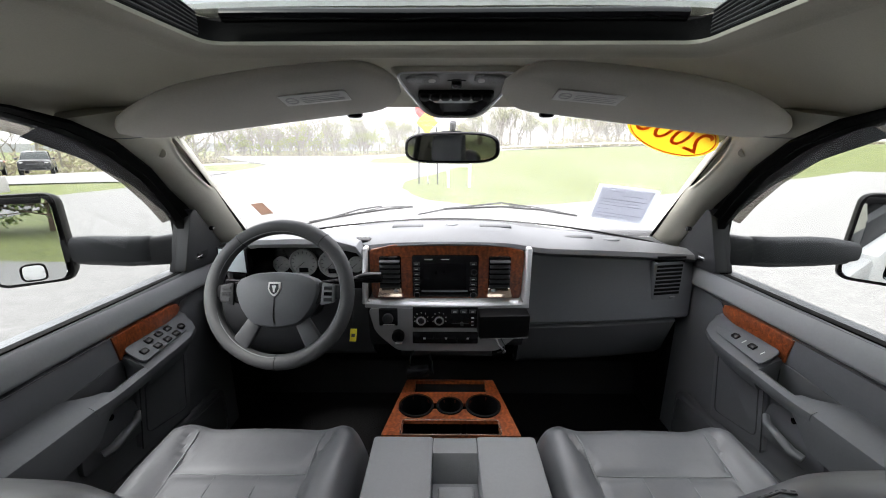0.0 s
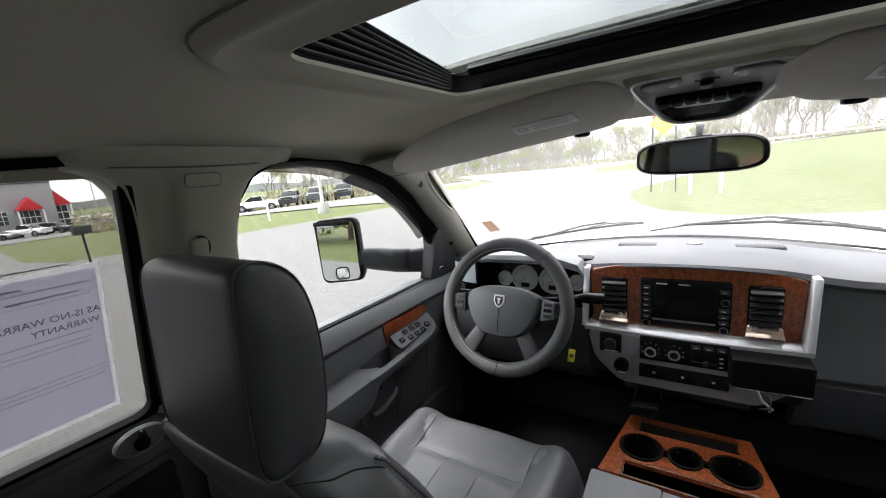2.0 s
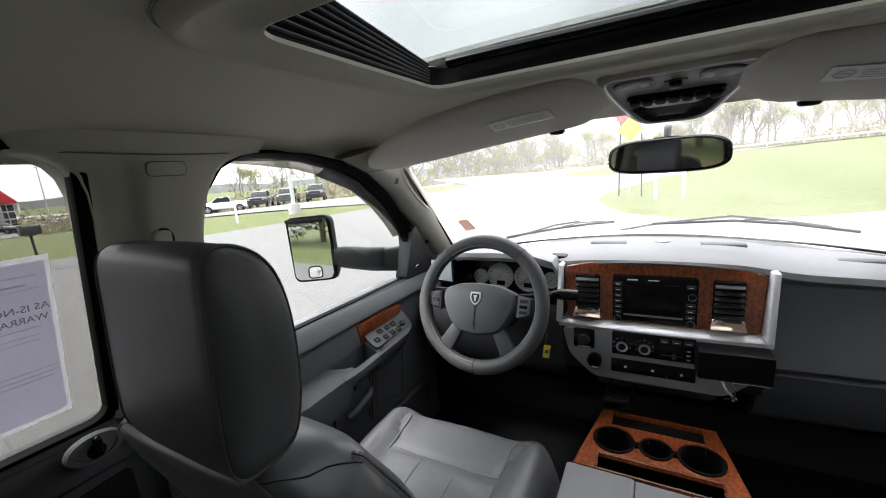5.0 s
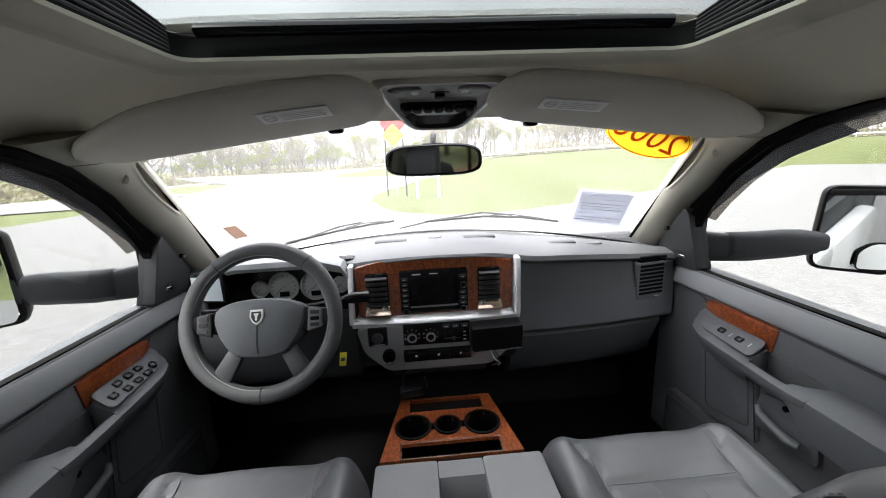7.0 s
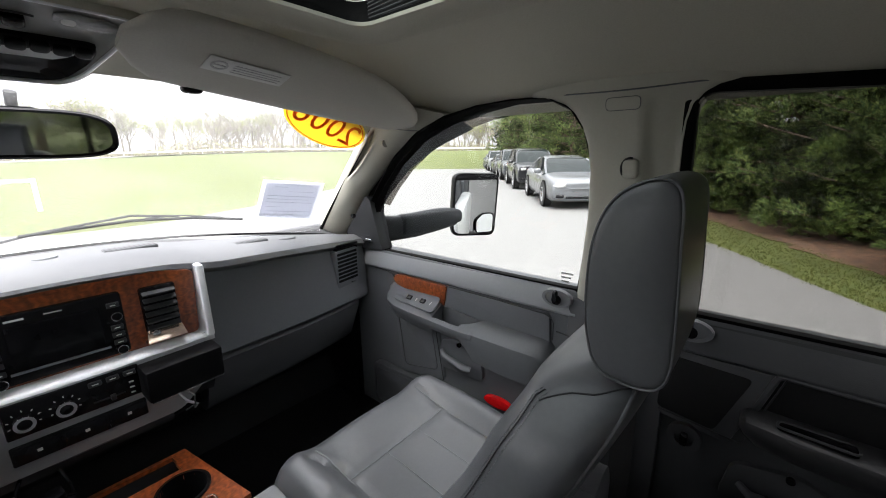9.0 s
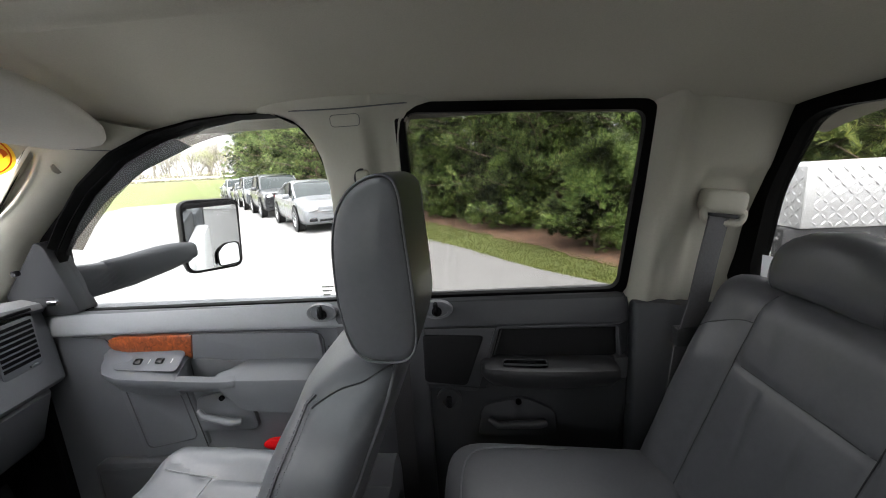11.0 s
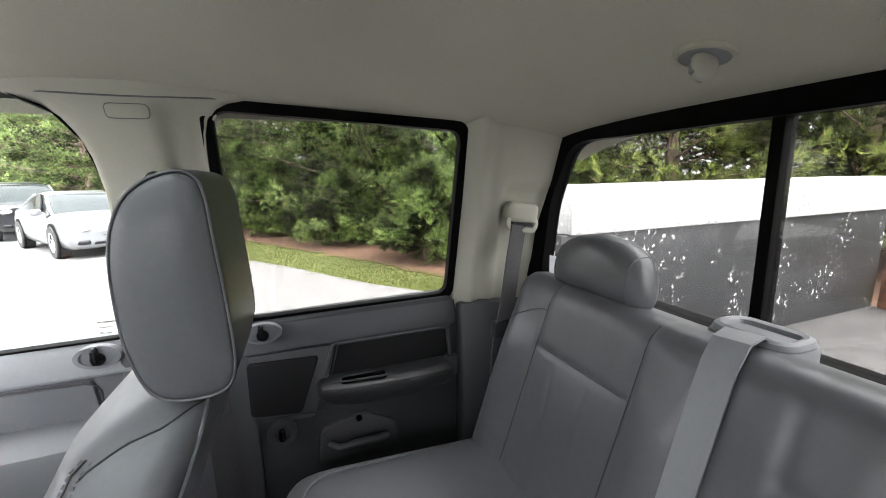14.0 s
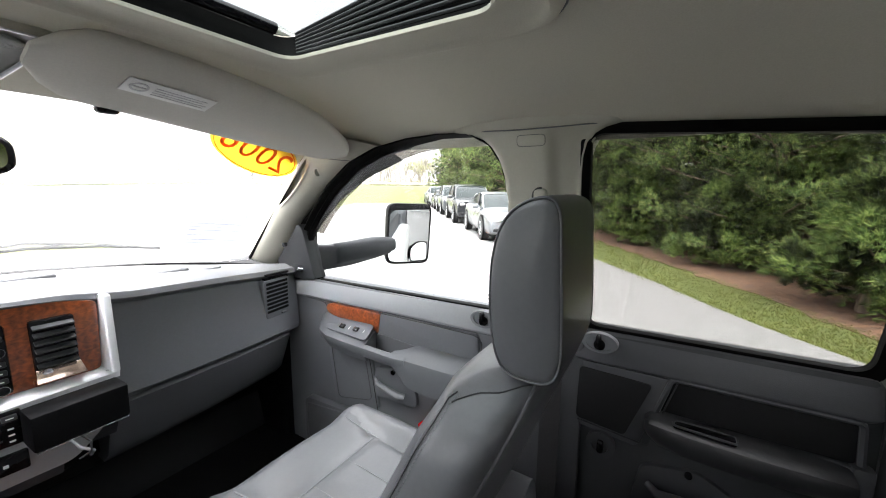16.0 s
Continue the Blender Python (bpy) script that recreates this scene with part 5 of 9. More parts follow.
part("wire", tube([(0.150, 1.14, 1.105), (0.158, 1.122, 1.096), (0.155, 1.118, 1.078), (0.138, 1.122, 1.07)], 0.002, 8), DARK, box_ob)
hitch = thing("dangling_module", "small black module hanging below the centre stack", "module")
part("case", moved(box((-0.034, -0.016, -0.013), (0.034, 0.016, 0.013), 0.004), pose(-0.095, 1.16, 0.985, 0, -2, 8)), BLACK, hitch)
part("lead", tube([(-0.12, 1.17, 0.998), (-0.118, 1.18, 1.02), (-0.11, 1.20, 1.03)], 0.003, 6), BLACK, hitch)
part("lead", tube([(-0.062, 1.16, 0.985), (-0.05, 1.165, 0.975), (-0.052, 1.19, 0.99), (-0.06, 1.20, 1.02)], 0.003, 6), BLACK, hitch)

screen_ob = thing("programmer_screen", "small pale screen in a black case by the pillar", "screen")
part("case", moved(box((-0.052, -0.012, -0.042), (0.052, 0.012, 0.042), 0.006), pose(-0.638, 1.222, 1.318, 0, 0, -12)), BLACK, screen_ob)
part("display", moved(box((-0.044, -0.0135, -0.034), (0.044, -0.010, 0.034), 0.002), pose(-0.638, 1.222, 1.318, 0, 0, -12)), PALESCREEN, screen_ob, "pale lit display")
part("bracket", tube([(-0.64, 1.235, 1.29), (-0.65, 1.29, 1.27), (-0.66, 1.33, 1.26)], 0.008, 8), BLACK, screen_ob)

# steering wheel ------------------------------------------------------------
wheel = thing("steering_wheel", "grey leather-wrapped four-spoke steering wheel with airbag pad", "steering wheel")
WM = pose(-0.448, 1.076, 1.268, -21, 0, 0) @ pose(0, 0, 0, 90, 0, 0)     # local x right, y up, z towards the driver


def wp(x, y, z=0.0):
    return WM @ Vector((x, y, z))


n = 48
part("rim", tube([wp(0.178 * math.cos(2 * math.pi * k / n), 0.178 * math.sin(2 * math.pi * k / n)) for k in range(n)],
                 [0.0188 + 0.0022 * abs(math.sin(math.pi * 2 * k / n * 1.5)) for k in range(n)], 14, closed=True), WRAP, wheel, "grey leather-wrapped rim")
part("stitch_ring", tube([wp(0.1640 * math.cos(2 * math.pi * k / n), 0.1640 * math.sin(2 * math.pi * k / n), 0.0135) for k in range(n)], 0.0012, 5, closed=True), MID, wheel, "pale sewn seam round the rim")
for a in (-90, 52, 128):
    part("wrap_seam", tube([wp((0.178 + 0.0205 * math.cos(q)) * math.cos(radians(a)), (0.178 + 0.0205 * math.cos(q)) * math.sin(radians(a)), 0.0205 * math.sin(q)) for q in span(0, 2 * math.pi, 20)[:-1]], 0.0014, 5, closed=True), DARK, wheel, "dark wrap joint")
pad = [(-0.106, 0.036), (-0.066, 0.052), (0.0, 0.057), (0.066, 0.052), (0.106, 0.036), (0.112, 0.008), (0.098, -0.036), (0.066, -0.080), (0.0, -0.092), (-0.066, -0.080), (-0.098, -0.036), (-0.112, 0.008)]
pad = rounded(pad, 0.02, 3)
part("airbag_pad", bevelled(skin([[wp(x * 0.96, y * 0.96, -0.03) for x, y in pad], [wp(x, y, 0.006) for x, y in pad], [wp(x * 0.94, y * 0.94, 0.024) for x, y in pad], [wp(x * 0.6, y * 0.6, 0.034) for x, y in pad]]), 0.004, 2), GRAPHITE, wheel, "dark grey airbag pad")
part("pad_seam", tube([wp(0, -0.083, 0.022), wp(0, -0.06, 0.0345), wp(0, 0.0, 0.0355)], 0.0012, 5), DARK, wheel)
emb = [(-0.015, 0.017), (0.015, 0.017), (0.0165, 0.0), (0.010, -0.013), (0.0, -0.020), (-0.010, -0.013), (-0.0165, 0.0)]
part("emblem", prism([wp(x, y + 0.012, 0.033) for x, y in emb], [wp(x, y + 0.012, 0.038) for x, y in emb], 0.001), MARK, wheel, "pale shield emblem")
part("emblem_field", prism([wp(x * 0.72, y * 0.72 + 0.012, 0.038) for x, y in emb], [wp(x * 0.72, y * 0.72 + 0.012, 0.0388) for x, y in emb]), DARK, wheel)
part("emblem_bar", prism([wp(x, y + 0.012, 0.0388) for x, y in ((-0.006, 0.008), (0.006, 0.008), (0.003, 0.0), (0.002, -0.009), (-0.002, -0.009), (-0.003, 0.0))], [wp(x, y + 0.012, 0.0394) for x, y in ((-0.006, 0.008), (0.006, 0.008), (0.003, 0.0), (0.002, -0.009), (-0.002, -0.009), (-0.003, 0.0))]), MARK, wheel)
for sx in (-1, 1):
    sp = part("spoke", prism([wp(sx * x, y, -0.012) for x, y in ((0.07, 0.036), (0.168, 0.022), (0.168, -0.012), (0.074, -0.036))],
                             [wp(sx * x, y, 0.012) for x, y in ((0.07, 0.036), (0.168, 0.020), (0.168, -0.012), (0.074, -0.034))], 0.006), DARK if sx > 0 else MATT, wheel, "dark upper spoke")
    part("button_block", prism([wp(sx * x, y, 0.010) for x, y in ((0.116, 0.028), (0.150, 0.022), (0.150, -0.022), (0.112, -0.032))],
                               [wp(sx * x, y, 0.019) for x, y in ((0.117, 0.027), (0.149, 0.021), (0.149, -0.021), (0.113, -0.031))], 0.003), SLATE if sx > 0 else DARK, sp, "cruise control buttons")
    for k in range(3):
        part("button", prism([wp(sx * x, 0.014 - 0.015 * k + dy, 0.018) for x, dy in ((0.121, 0.005), (0.143, 0.005), (0.143, -0.005), (0.121, -0.005))],
                             [wp(sx * x, 0.014 - 0.015 * k + dy, 0.021) for x, dy in ((0.122, 0.004), (0.142, 0.004), (0.142, -0.004), (0.122, -0.004))]), DARK if k != 1 else BLACK, sp)
    part("lower_spoke", prism([wp(sx * x, y, -0.014) for x, y in ((0.044, -0.080), (0.076, -0.058), (0.122, -0.124), (0.080, -0.154))],
                              [wp(sx * x, y, 0.008) for x, y in ((0.044, -0.080), (0.074, -0.058), (0.120, -0.124), (0.080, -0.152))], 0.006), CHARCOAL, wheel, "dark grey lower spoke")
part("column", tube([wp(0, -0.01, -0.03), wp(0, -0.015, -0.10), wp(0, -0.02, -0.22)], [0.062, 0.058, 0.055], 20), CHARCOAL, wheel, "dark grey steering column")
part("gear_lever", tube([(-0.40, 1.165, 1.262), (-0.33, 1.158, 1.272), (-0.265, 1.150, 1.284), (-0.235, 1.148, 1.288), (-0.19, 1.146, 1.289)], [0.007, 0.007, 0.009, 0.016, 0.015], 12), BLACK, wheel, "black column gear lever")
part("stalk", tube([(-0.50, 1.165, 1.262), (-0.58, 1.15, 1.272), (-0.625, 1.14, 1.275)], [0.007, 0.008, 0.010], 10), BLACK, wheel, "black indicator stalk")
tag = thing("key_tag", "yellow paper tag hanging from the ignition key", "key tag")
part("card", moved(box((-0.009, -0.0008, -0.020), (0.009, 0.0008, 0.018), 0.0004), pose(-0.268, 1.10, 1.136, 0, 8, 12)), YELLOW, tag, "yellow paper card")
part("string", tube([(-0.271, 1.10, 1.154), (-0.272, 1.13, 1.19), (-0.285, 1.17, 1.205)], 0.001, 6), DARK, tag)
part("card_mark", moved(box((-0.005, -0.0014, -0.006), (0.005, 0.0, 0.004), 0.0002), pose(-0.268, 1.10, 1.136, 0, 8, 12)), INK, tag)

# console between the seats ------------------------------------------------
console = thing("floor_console", "burl wood topped floor console with three cup holders", "console")
cons = [(-0.132, 1.20), (0.138, 1.20), (0.182, 0.955), (-0.176, 0.955)]
part("body", prism([(x * 1.02, y, 0.63) for x, y in cons], [(x * 0.99, y, 0.842) for x, y in cons], 0.006), MATT, console, "dark plastic body")


bm = bmesh.new()
nx, ny = 72, 50
V = {}
def cut(x, y):
    for cx, cy, r in ((-0.094, 1.070, 0.046), (0.001, 1.070, 0.034), (0.096, 1.070, 0.046)):
        if (x - cx) ** 2 + (y - cy) ** 2 < r * r:
            return True
    if abs(y - 1.07) < 0.011 and abs(x) < 0.09:
        return True
    return (abs(x - 0.003) < 0.108 and 1.138 < y < 1.192) or (abs(x - 0.003) < 0.128 and 0.958 < y < 1.010)
for i in range(nx):
    for j in range(ny):
        v0, v1 = j / ny, (j + 1) / ny
        f = lambda a, v: ((-0.176 + 0.044 * v) + (0.358 - 0.088 * v) * a, 0.955 + 0.245 * v, 0.930)
        c = f((i + 0.5) / nx, (v0 + v1) / 2)
        if cut(c[0], c[1]):
            continue
        q = []
        for a, b in ((i, j), (i + 1, j), (i + 1, j + 1), (i, j + 1)):
            if (a, b) not in V:
                V[a, b] = bm.verts.new(f(a / nx, b / ny))
            q.append(V[a, b])
        bm.faces.new(q)
ret = bmesh.ops.extrude_face_region(bm, geom=bm.faces[:])
bmesh.ops.translate(bm, vec=(0, 0, -0.010), verts=[v for v in ret["geom"] if isinstance(v, bmesh.types.BMVert)])
part("skirt", skin([[(x * 0.995, y, 0.84) for x, y in cons], [(x * 0.995, y, 0.921) for x, y in cons], [(x * 0.96, y - 0.004 * (1 if y > 1.1 else -1), 0.921) for x, y in cons], [(x * 0.96, y - 0.004 * (1 if y > 1.1 else -1), 0.84) for x, y in cons], [(x * 0.995, y, 0.84) for x, y in cons]], caps=False), DARK, console, "dark side skirt")
part("wood_top", fixed(bm), WOOD, console, "orange-brown burl wood top", smooth=0)
for cx, r in ((-0.094, 0.047), (0.001, 0.035), (0.096, 0.047)):
    cup = part("cup_holder", merged(ring_block((cx, 1.070, 0.9315), r + 0.003, r - 0.003, 0.006, 32), ring_block((cx, 1.070, 0.885), r, r - 0.003, 0.09, 32), disc((cx, 1.070, 0.843), r, 0.006, "z", 32)), MATT, console, "black cup holder")
part("tray_edge", tube([(x, y, 0.931) for x, y in rounded([(-0.126, 1.012), (0.132, 1.012), (0.134, 0.957), (-0.128, 0.957)], 0.008, 3)], 0.0014, 6, closed=True), GLINT, console, "bright lacquered tray edge")
part("tray", box((-0.126, 0.957, 0.845), (0.132, 1.010, 0.868), 0.003), MATT, console, "black tray")
part("tray", box((-0.105, 1.138, 0.845), (0.111, 1.192, 0.880), 0.003), MATT, console, "black tray")

armrest = thing("folding_console_lid", "grey folded-down centre seat armrest with a recessed slot", "console lid")
part("base", box((-0.165, 0.36, 0.63), (0.182, 0.835, 0.93), 0.01), SLATE, armrest)
part("pad_left", prism([(x, y, 0.925) for x, y in rounded([(-0.172, 0.36), (-0.172, 0.850), (-0.036, 0.850), (-0.036, 0.36)], 0.008, 3)], [(x, y, 1.020) for x, y in rounded([(-0.168, 0.36), (-0.168, 0.846), (-0.038, 0.846), (-0.038, 0.36)], 0.008, 3)], 0.008, 3), LIDGREY, armrest, "grey moulded lid half")
part("pad_right", prism([(x, y, 0.925) for x, y in rounded([(0.056, 0.36), (0.056, 0.850), (0.190, 0.850), (0.190, 0.36)], 0.008, 3)], [(x, y, 1.020) for x, y in rounded([(0.058, 0.36), (0.058, 0.846), (0.186, 0.846), (0.186, 0.36)], 0.008, 3)], 0.008, 3), LIDGREY, armrest, "grey moulded lid half")
part("slot_front", skin([[(x, 0.846, 0.93), (x, 0.848, 1.014), (x, 0.838, 1.018), (x, 0.800, 1.018), (x, 0.765, 0.975), (x, 0.765, 0.93)] for x in (-0.037, 0.057)]), LIDGREY, armrest)
part("slot_floor", box((-0.037, 0.36, 0.93), (0.057, 0.77, 0.975), 0.003), LIDGREY, armrest)
part("slot_lid", prism([(-0.026, 0.745, 0.974), (0.046, 0.745, 0.974), (0.046, 0.40, 0.974), (-0.026, 0.40, 0.974)], [(-0.024, 0.743, 0.992), (0.044, 0.743, 0.992), (0.044, 0.40, 1.012), (-0.024, 0.40, 1.012)], 0.004), LIDGREY, armrest, "grey inner lid")


# ---- seats ----------------------------------------------------------------
BACK = [(0.90, 0.655, 0.50, 0.200), (0.98, 0.618, 0.455, 0.218), (1.06, 0.568, 0.418, 0.226), (1.14, 0.518, 0.385, 0.227), (1.20, 0.482, 0.362, 0.224), (1.26, 0.453, 0.338, 0.216),
        (1.305, 0.435, 0.319, 0.205), (1.335, 0.421, 0.307, 0.190), (1.357, 0.414, 0.299, 0.170), (1.372, 0.390, 0.298, 0.144), (1.380, 0.366, 0.303, 0.108), (1.383, 0.350, 0.312, 0.07)]
HEAD = [(0.354, 1.425), (0.358, 1.45), (0.359, 1.485), (0.357, 1.515), (0.350, 1.541), (0.338, 1.559), (0.321, 1.570), (0.303, 1.574), (0.291, 1.568), (0.286, 1.552), (0.284, 1.52), (0.281, 1.48), (0.279, 1.44),
        (0.279, 1.415), (0.283, 1.399), (0.293, 1.390), (0.312, 1.388), (0.333, 1.391), (0.346, 1.402)]


HEAD = flowing(HEAD, 4)


def seat_front(s):
    who = "passenger" if s > 0 else "driver"
    st = thing("front_seat", f"grey leather {who} seat with bolsters and stitched seams", "seat", "front seats")
    cx, back, up = s * 0.438, (0.0 if s > 0 else -0.026), (0.0 if s > 0 else 0.012)
    part("seat_base", box((cx - 0.22, 0.36, 0.63), (cx + 0.22, 0.86, 0.88), 0.03), DARK, st, "dark plastic seat base")

    def top(x, y):
        """The cushion's upper side: a dished middle between two raised bolsters, rolled down in front."""
        u = abs(x) / 0.235
        z = 0.975 + 0.020 * math.exp(-((u - 0.80) / 0.17) ** 2) + 0.016 * smooth_step((y - 0.55) / 0.3)
        z -= 0.050 * max(0.0, (u - 0.86) / 0.14) ** 2 + 0.085 * max(0.0, (y - 0.885) / 0.085) ** 2
        z -= 0.009 * math.exp(-((u - 0.60 - 0.10 * smooth_step((y - 0.80) / 0.08)) / 0.032) ** 2) * smooth_step((0.93 - y) / 0.05)
        z += 0.0022 * noise.noise(Vector((x * 30, y * 18, 3.3))) * smooth_step((u - 0.45) / 0.2) + 0.0010 * noise.noise(Vector((x * 60, y * 60, 9.1)))
        z -= 0.005 * math.exp(-((y - 0.775) / 0.010) ** 2) * (u < 0.58)
        return z
    part("cushion", grid(lambda u, v: (cx + 0.235 * u * (1 - 0.06 * max(0, v - 0.8)), 0.40 + 0.57 * v - 0.022 * u * u * v, top(0.235 * u, 0.40 + 0.57 * v)), span(-1, 1, 48), span(0, 1, 56), (0, 0, -0.09)), LEATHER, st, "smooth grey leather cushion with raised bolsters")
    for k in (-1, 1):
        part("seam", tube([(cx + k * x, y, top(x, y) + 0.0012) for x, y in ((0.141, 0.46), (0.141, 0.56), (0.141, 0.66), (0.141, 0.76), (0.142, 0.85), (0.148, 0.880))], 0.0016, 6), SLATE, st, "sewn seam")
        part("pleat_seam", tube([(cx + k * 0.046, y, top(0.046, y) + 0.0008) for y in span(0.46, 0.77, 8)], 0.0013, 6), SLATE, st, "sewn seam")
    part("cross_seam", tube([(cx + x, 0.775, top(x, 0.775) + 0.0010) for x in span(-0.138, 0.138, 10)], 0.0015, 6), SLATE, st, "sewn seam")

    def ring_point(row, a):
        z, f, r, w = row
        x, q = w * power(math.cos(a), 0.5), power(math.sin(a), 0.55)
        y = 0.5 * (f + r) + 0.5 * (f - r) * q
        if q > 0 and z < 1.36:
            y += 0.012 * q * (math.exp(-((abs(x) / w - 0.78) / 0.22) ** 2) - 0.35) * min(1, (1.36 - z) / 0.08)
        return Vector((cx + x, y + back, z + up))
    fine = []
    for p, q in zip(BACK, BACK[1:]):
        fine += [tuple(a + (b - a) * k / 3 for a, b in zip(p, q)) for k in range(3)]
    fine.append(BACK[-1])
    part("backrest", skin([[ring_point(r, 2 * math.pi * k / 56) for k in range(56)] for r in fine]), LEATHER, st, "grey leather backrest with soft shoulders", smooth=70)
    for a_seam, a_pipe in ((20, -42), (160, 222)):
        out = lambda r, a, d: ring_point(r, radians(a)) + Vector((math.cos(radians(a)), math.sin(radians(a)), 0)) * d
        line = [out(r, a_seam, 0.0012) for r in fine[6:-8]]
        part("seam", tube([p + Vector((0, 0.0006, 0.0004)) for p in line], 0.0009, 6), DARK, st, "twin stitched seam")
        for off in (5, -5):
            path = [out(r, a_seam + (off if a_seam < 90 else -off), 0.0010) for r in fine[6:-8]]
            dashes = []
            for p, q in zip(path, path[1:]):
                m = max(1, int((q - p).length / 0.0045))
                dashes += [tube([p.lerp(q, (k + 0.15) / m), p.lerp(q, (k + 0.75) / m)], 0.00065, 4) for k in range(m)]
            part("stitching", merged(*dashes), SLATE, st, "row of grey stitches", kind="stuff")
        part("piping", tube([ring_point(r, radians(a_pipe)) for r in fine[3:-4]], 0.0024, 8), LEATHER, st, "piped edge")
    for q in (0, 1):
        a0, a1 = ((14, -42), (166, 222))[q]
        arc = []
        for k in range(25):
            h = len(fine) - 11 + 5.0 * math.sin(0.5 * math.pi * min(1.0, 0.06 + 1.4 * k / 24)) ** 0.8
            i = min(int(h), len(fine) - 2)
            arc.append(out(tuple(a + (b - a) * (h - i) for a, b in zip(fine[i], fine[i + 1])), a0 + (a1 - a0) * k / 24, 0.0006))
        part("shoulder_seam", tube(arc, 0.0010, 6), DARK, st, "sewn seam")
    # head restraint: two flat cheeks joined by a wrapped band
    hx = s * 0.390
    mid_y, mid_z, lift = 0.319, 1.482, (up if s > 0 else up + 0.012)
    rings = []
    for x, k in ((-0.088, 0.90), (-0.0865, 0.955), (-0.082, 0.99), (-0.072, 1.0), (-0.035, 1.008), (0.035, 1.006), (0.066, 0.985), (0.078, 0.955), (0.084, 0.91), (0.087, 0.85)):
        rings.append([(hx + s * x, mid_y + (y - mid_y) * k + back, mid_z + (z - mid_z) * 1.06 * k + lift) for y, z in HEAD])
    inner = []
    for x, k in ((-0.0935, 0.25), (-0.092, 0.55), (-0.0895, 0.78)):
        inner.append([(hx + s * x, mid_y + (y - mid_y) * k + back, mid_z + (z - mid_z) * 1.06 * k + lift) for y, z in HEAD])
    outer = [[(2 * hx - p[0], p[1], p[2]) for p in r] for r in inner[::-1]]
    hr = part("headrest", skin(inner + rings + outer), LEATHER, st, "smooth grey leather headrest with piped cheeks", smooth=70)
    for x, k in ((-0.0855, 0.985), (0.0805, 0.945)):
        part("piping", tube([(hx + s * x, mid_y + (y - mid_y) * k + back, mid_z + (z - mid_z) * 1.06 * k + lift) for y, z in HEAD], 0.0014, 8, closed=True), LEATHER, hr, "piped edge")
    part("belt_buckle", box((cx - s * 0.262 - 0.014, 0.46, 0.88), (cx - s * 0.262 + 0.014, 0.50, 0.985), 0.006), BLACK, st, "black belt buckle")
    return st


for s in (-1, 1):
    seat_front(s)

bench = thing("rear_bench", "grey leather split rear bench seat with a headrest each side", "bench seat")
part("base", box((-0.70, -0.30, 0.63), (0.70, 0.22, 0.90), 0.02), DARK, bench, "dark bench base")
BB = pose(0, -0.135, 0.965, 19.0, 0, 0)
BACKWARD = BB.to_3x3() @ Vector((0, -0.085, 0))


def rolled(d, r):
    """How far a padded edge curves away at a distance from its rim."""
    d = max(0.0, min(r, d))
    return r - math.sqrt(max(0.0, r * r - (r - d) ** 2))


def crease(d, wide, deep):
    return deep * math.exp(-(d / wide) ** 2)


def side_face(x, z):
    """The outer backrest's face: a flat sewn panel between two swelling bolsters, with soft creases in the hide."""
    y = 0.020 - rolled(x - 0.238, 0.026) - rolled(0.714 - x, 0.062) - rolled(0.420 - z, 0.052)
    y += 0.016 * math.exp(-((x - 0.640) / 0.046) ** 2) * smooth_step((0.345 - z) / 0.10) + 0.011 * math.exp(-((x - 0.286) / 0.032) ** 2) * smooth_step((0.36 - z) / 0.10)
    y -= crease(x - 0.566, 0.006, 0.004) + crease(x - 0.334, 0.006, 0.004)
    if 0.334 < x < 0.566:
        y -= crease(z - 0.282 - 0.02 * (0.45 - x), 0.006, 0.0045)
        y += 0.004 * math.sin(math.pi * (x - 0.334) / 0.232) * smooth_step((0.282 - z) / 0.05) - (0.0032 * math.exp(-((x - 0.500 + 0.15 * (0.28 - z)) / 0.006) ** 2) + 0.0028 * math.exp(-((x - 0.415 + 0.10 * (0.28 - z)) / 0.005) ** 2)) * smooth_step((0.28 - z) / 0.03) * smooth_step((z - 0.12) / 0.08)
    return y + 0.0016 * noise.noise(Vector((x * 26, z * 11, 1.7))) + 0.0007 * noise.noise(Vector((x * 90, z * 50, 4.1)))


def centre_face(x, z):
    y = 0.016 - rolled(0.236 - abs(x), 0.024) - rolled(0.424 - z, 0.050) - crease(z - 0.30, 0.006, 0.003) * (abs(x) < 0.15) - crease(abs(x) - 0.15, 0.006, 0.003)
    return y + 0.0016 * noise.noise(Vector((x * 22, z * 10, 8.3))) + 0.0007 * noise.noise(Vector((x * 90, z * 50, 2.1)))


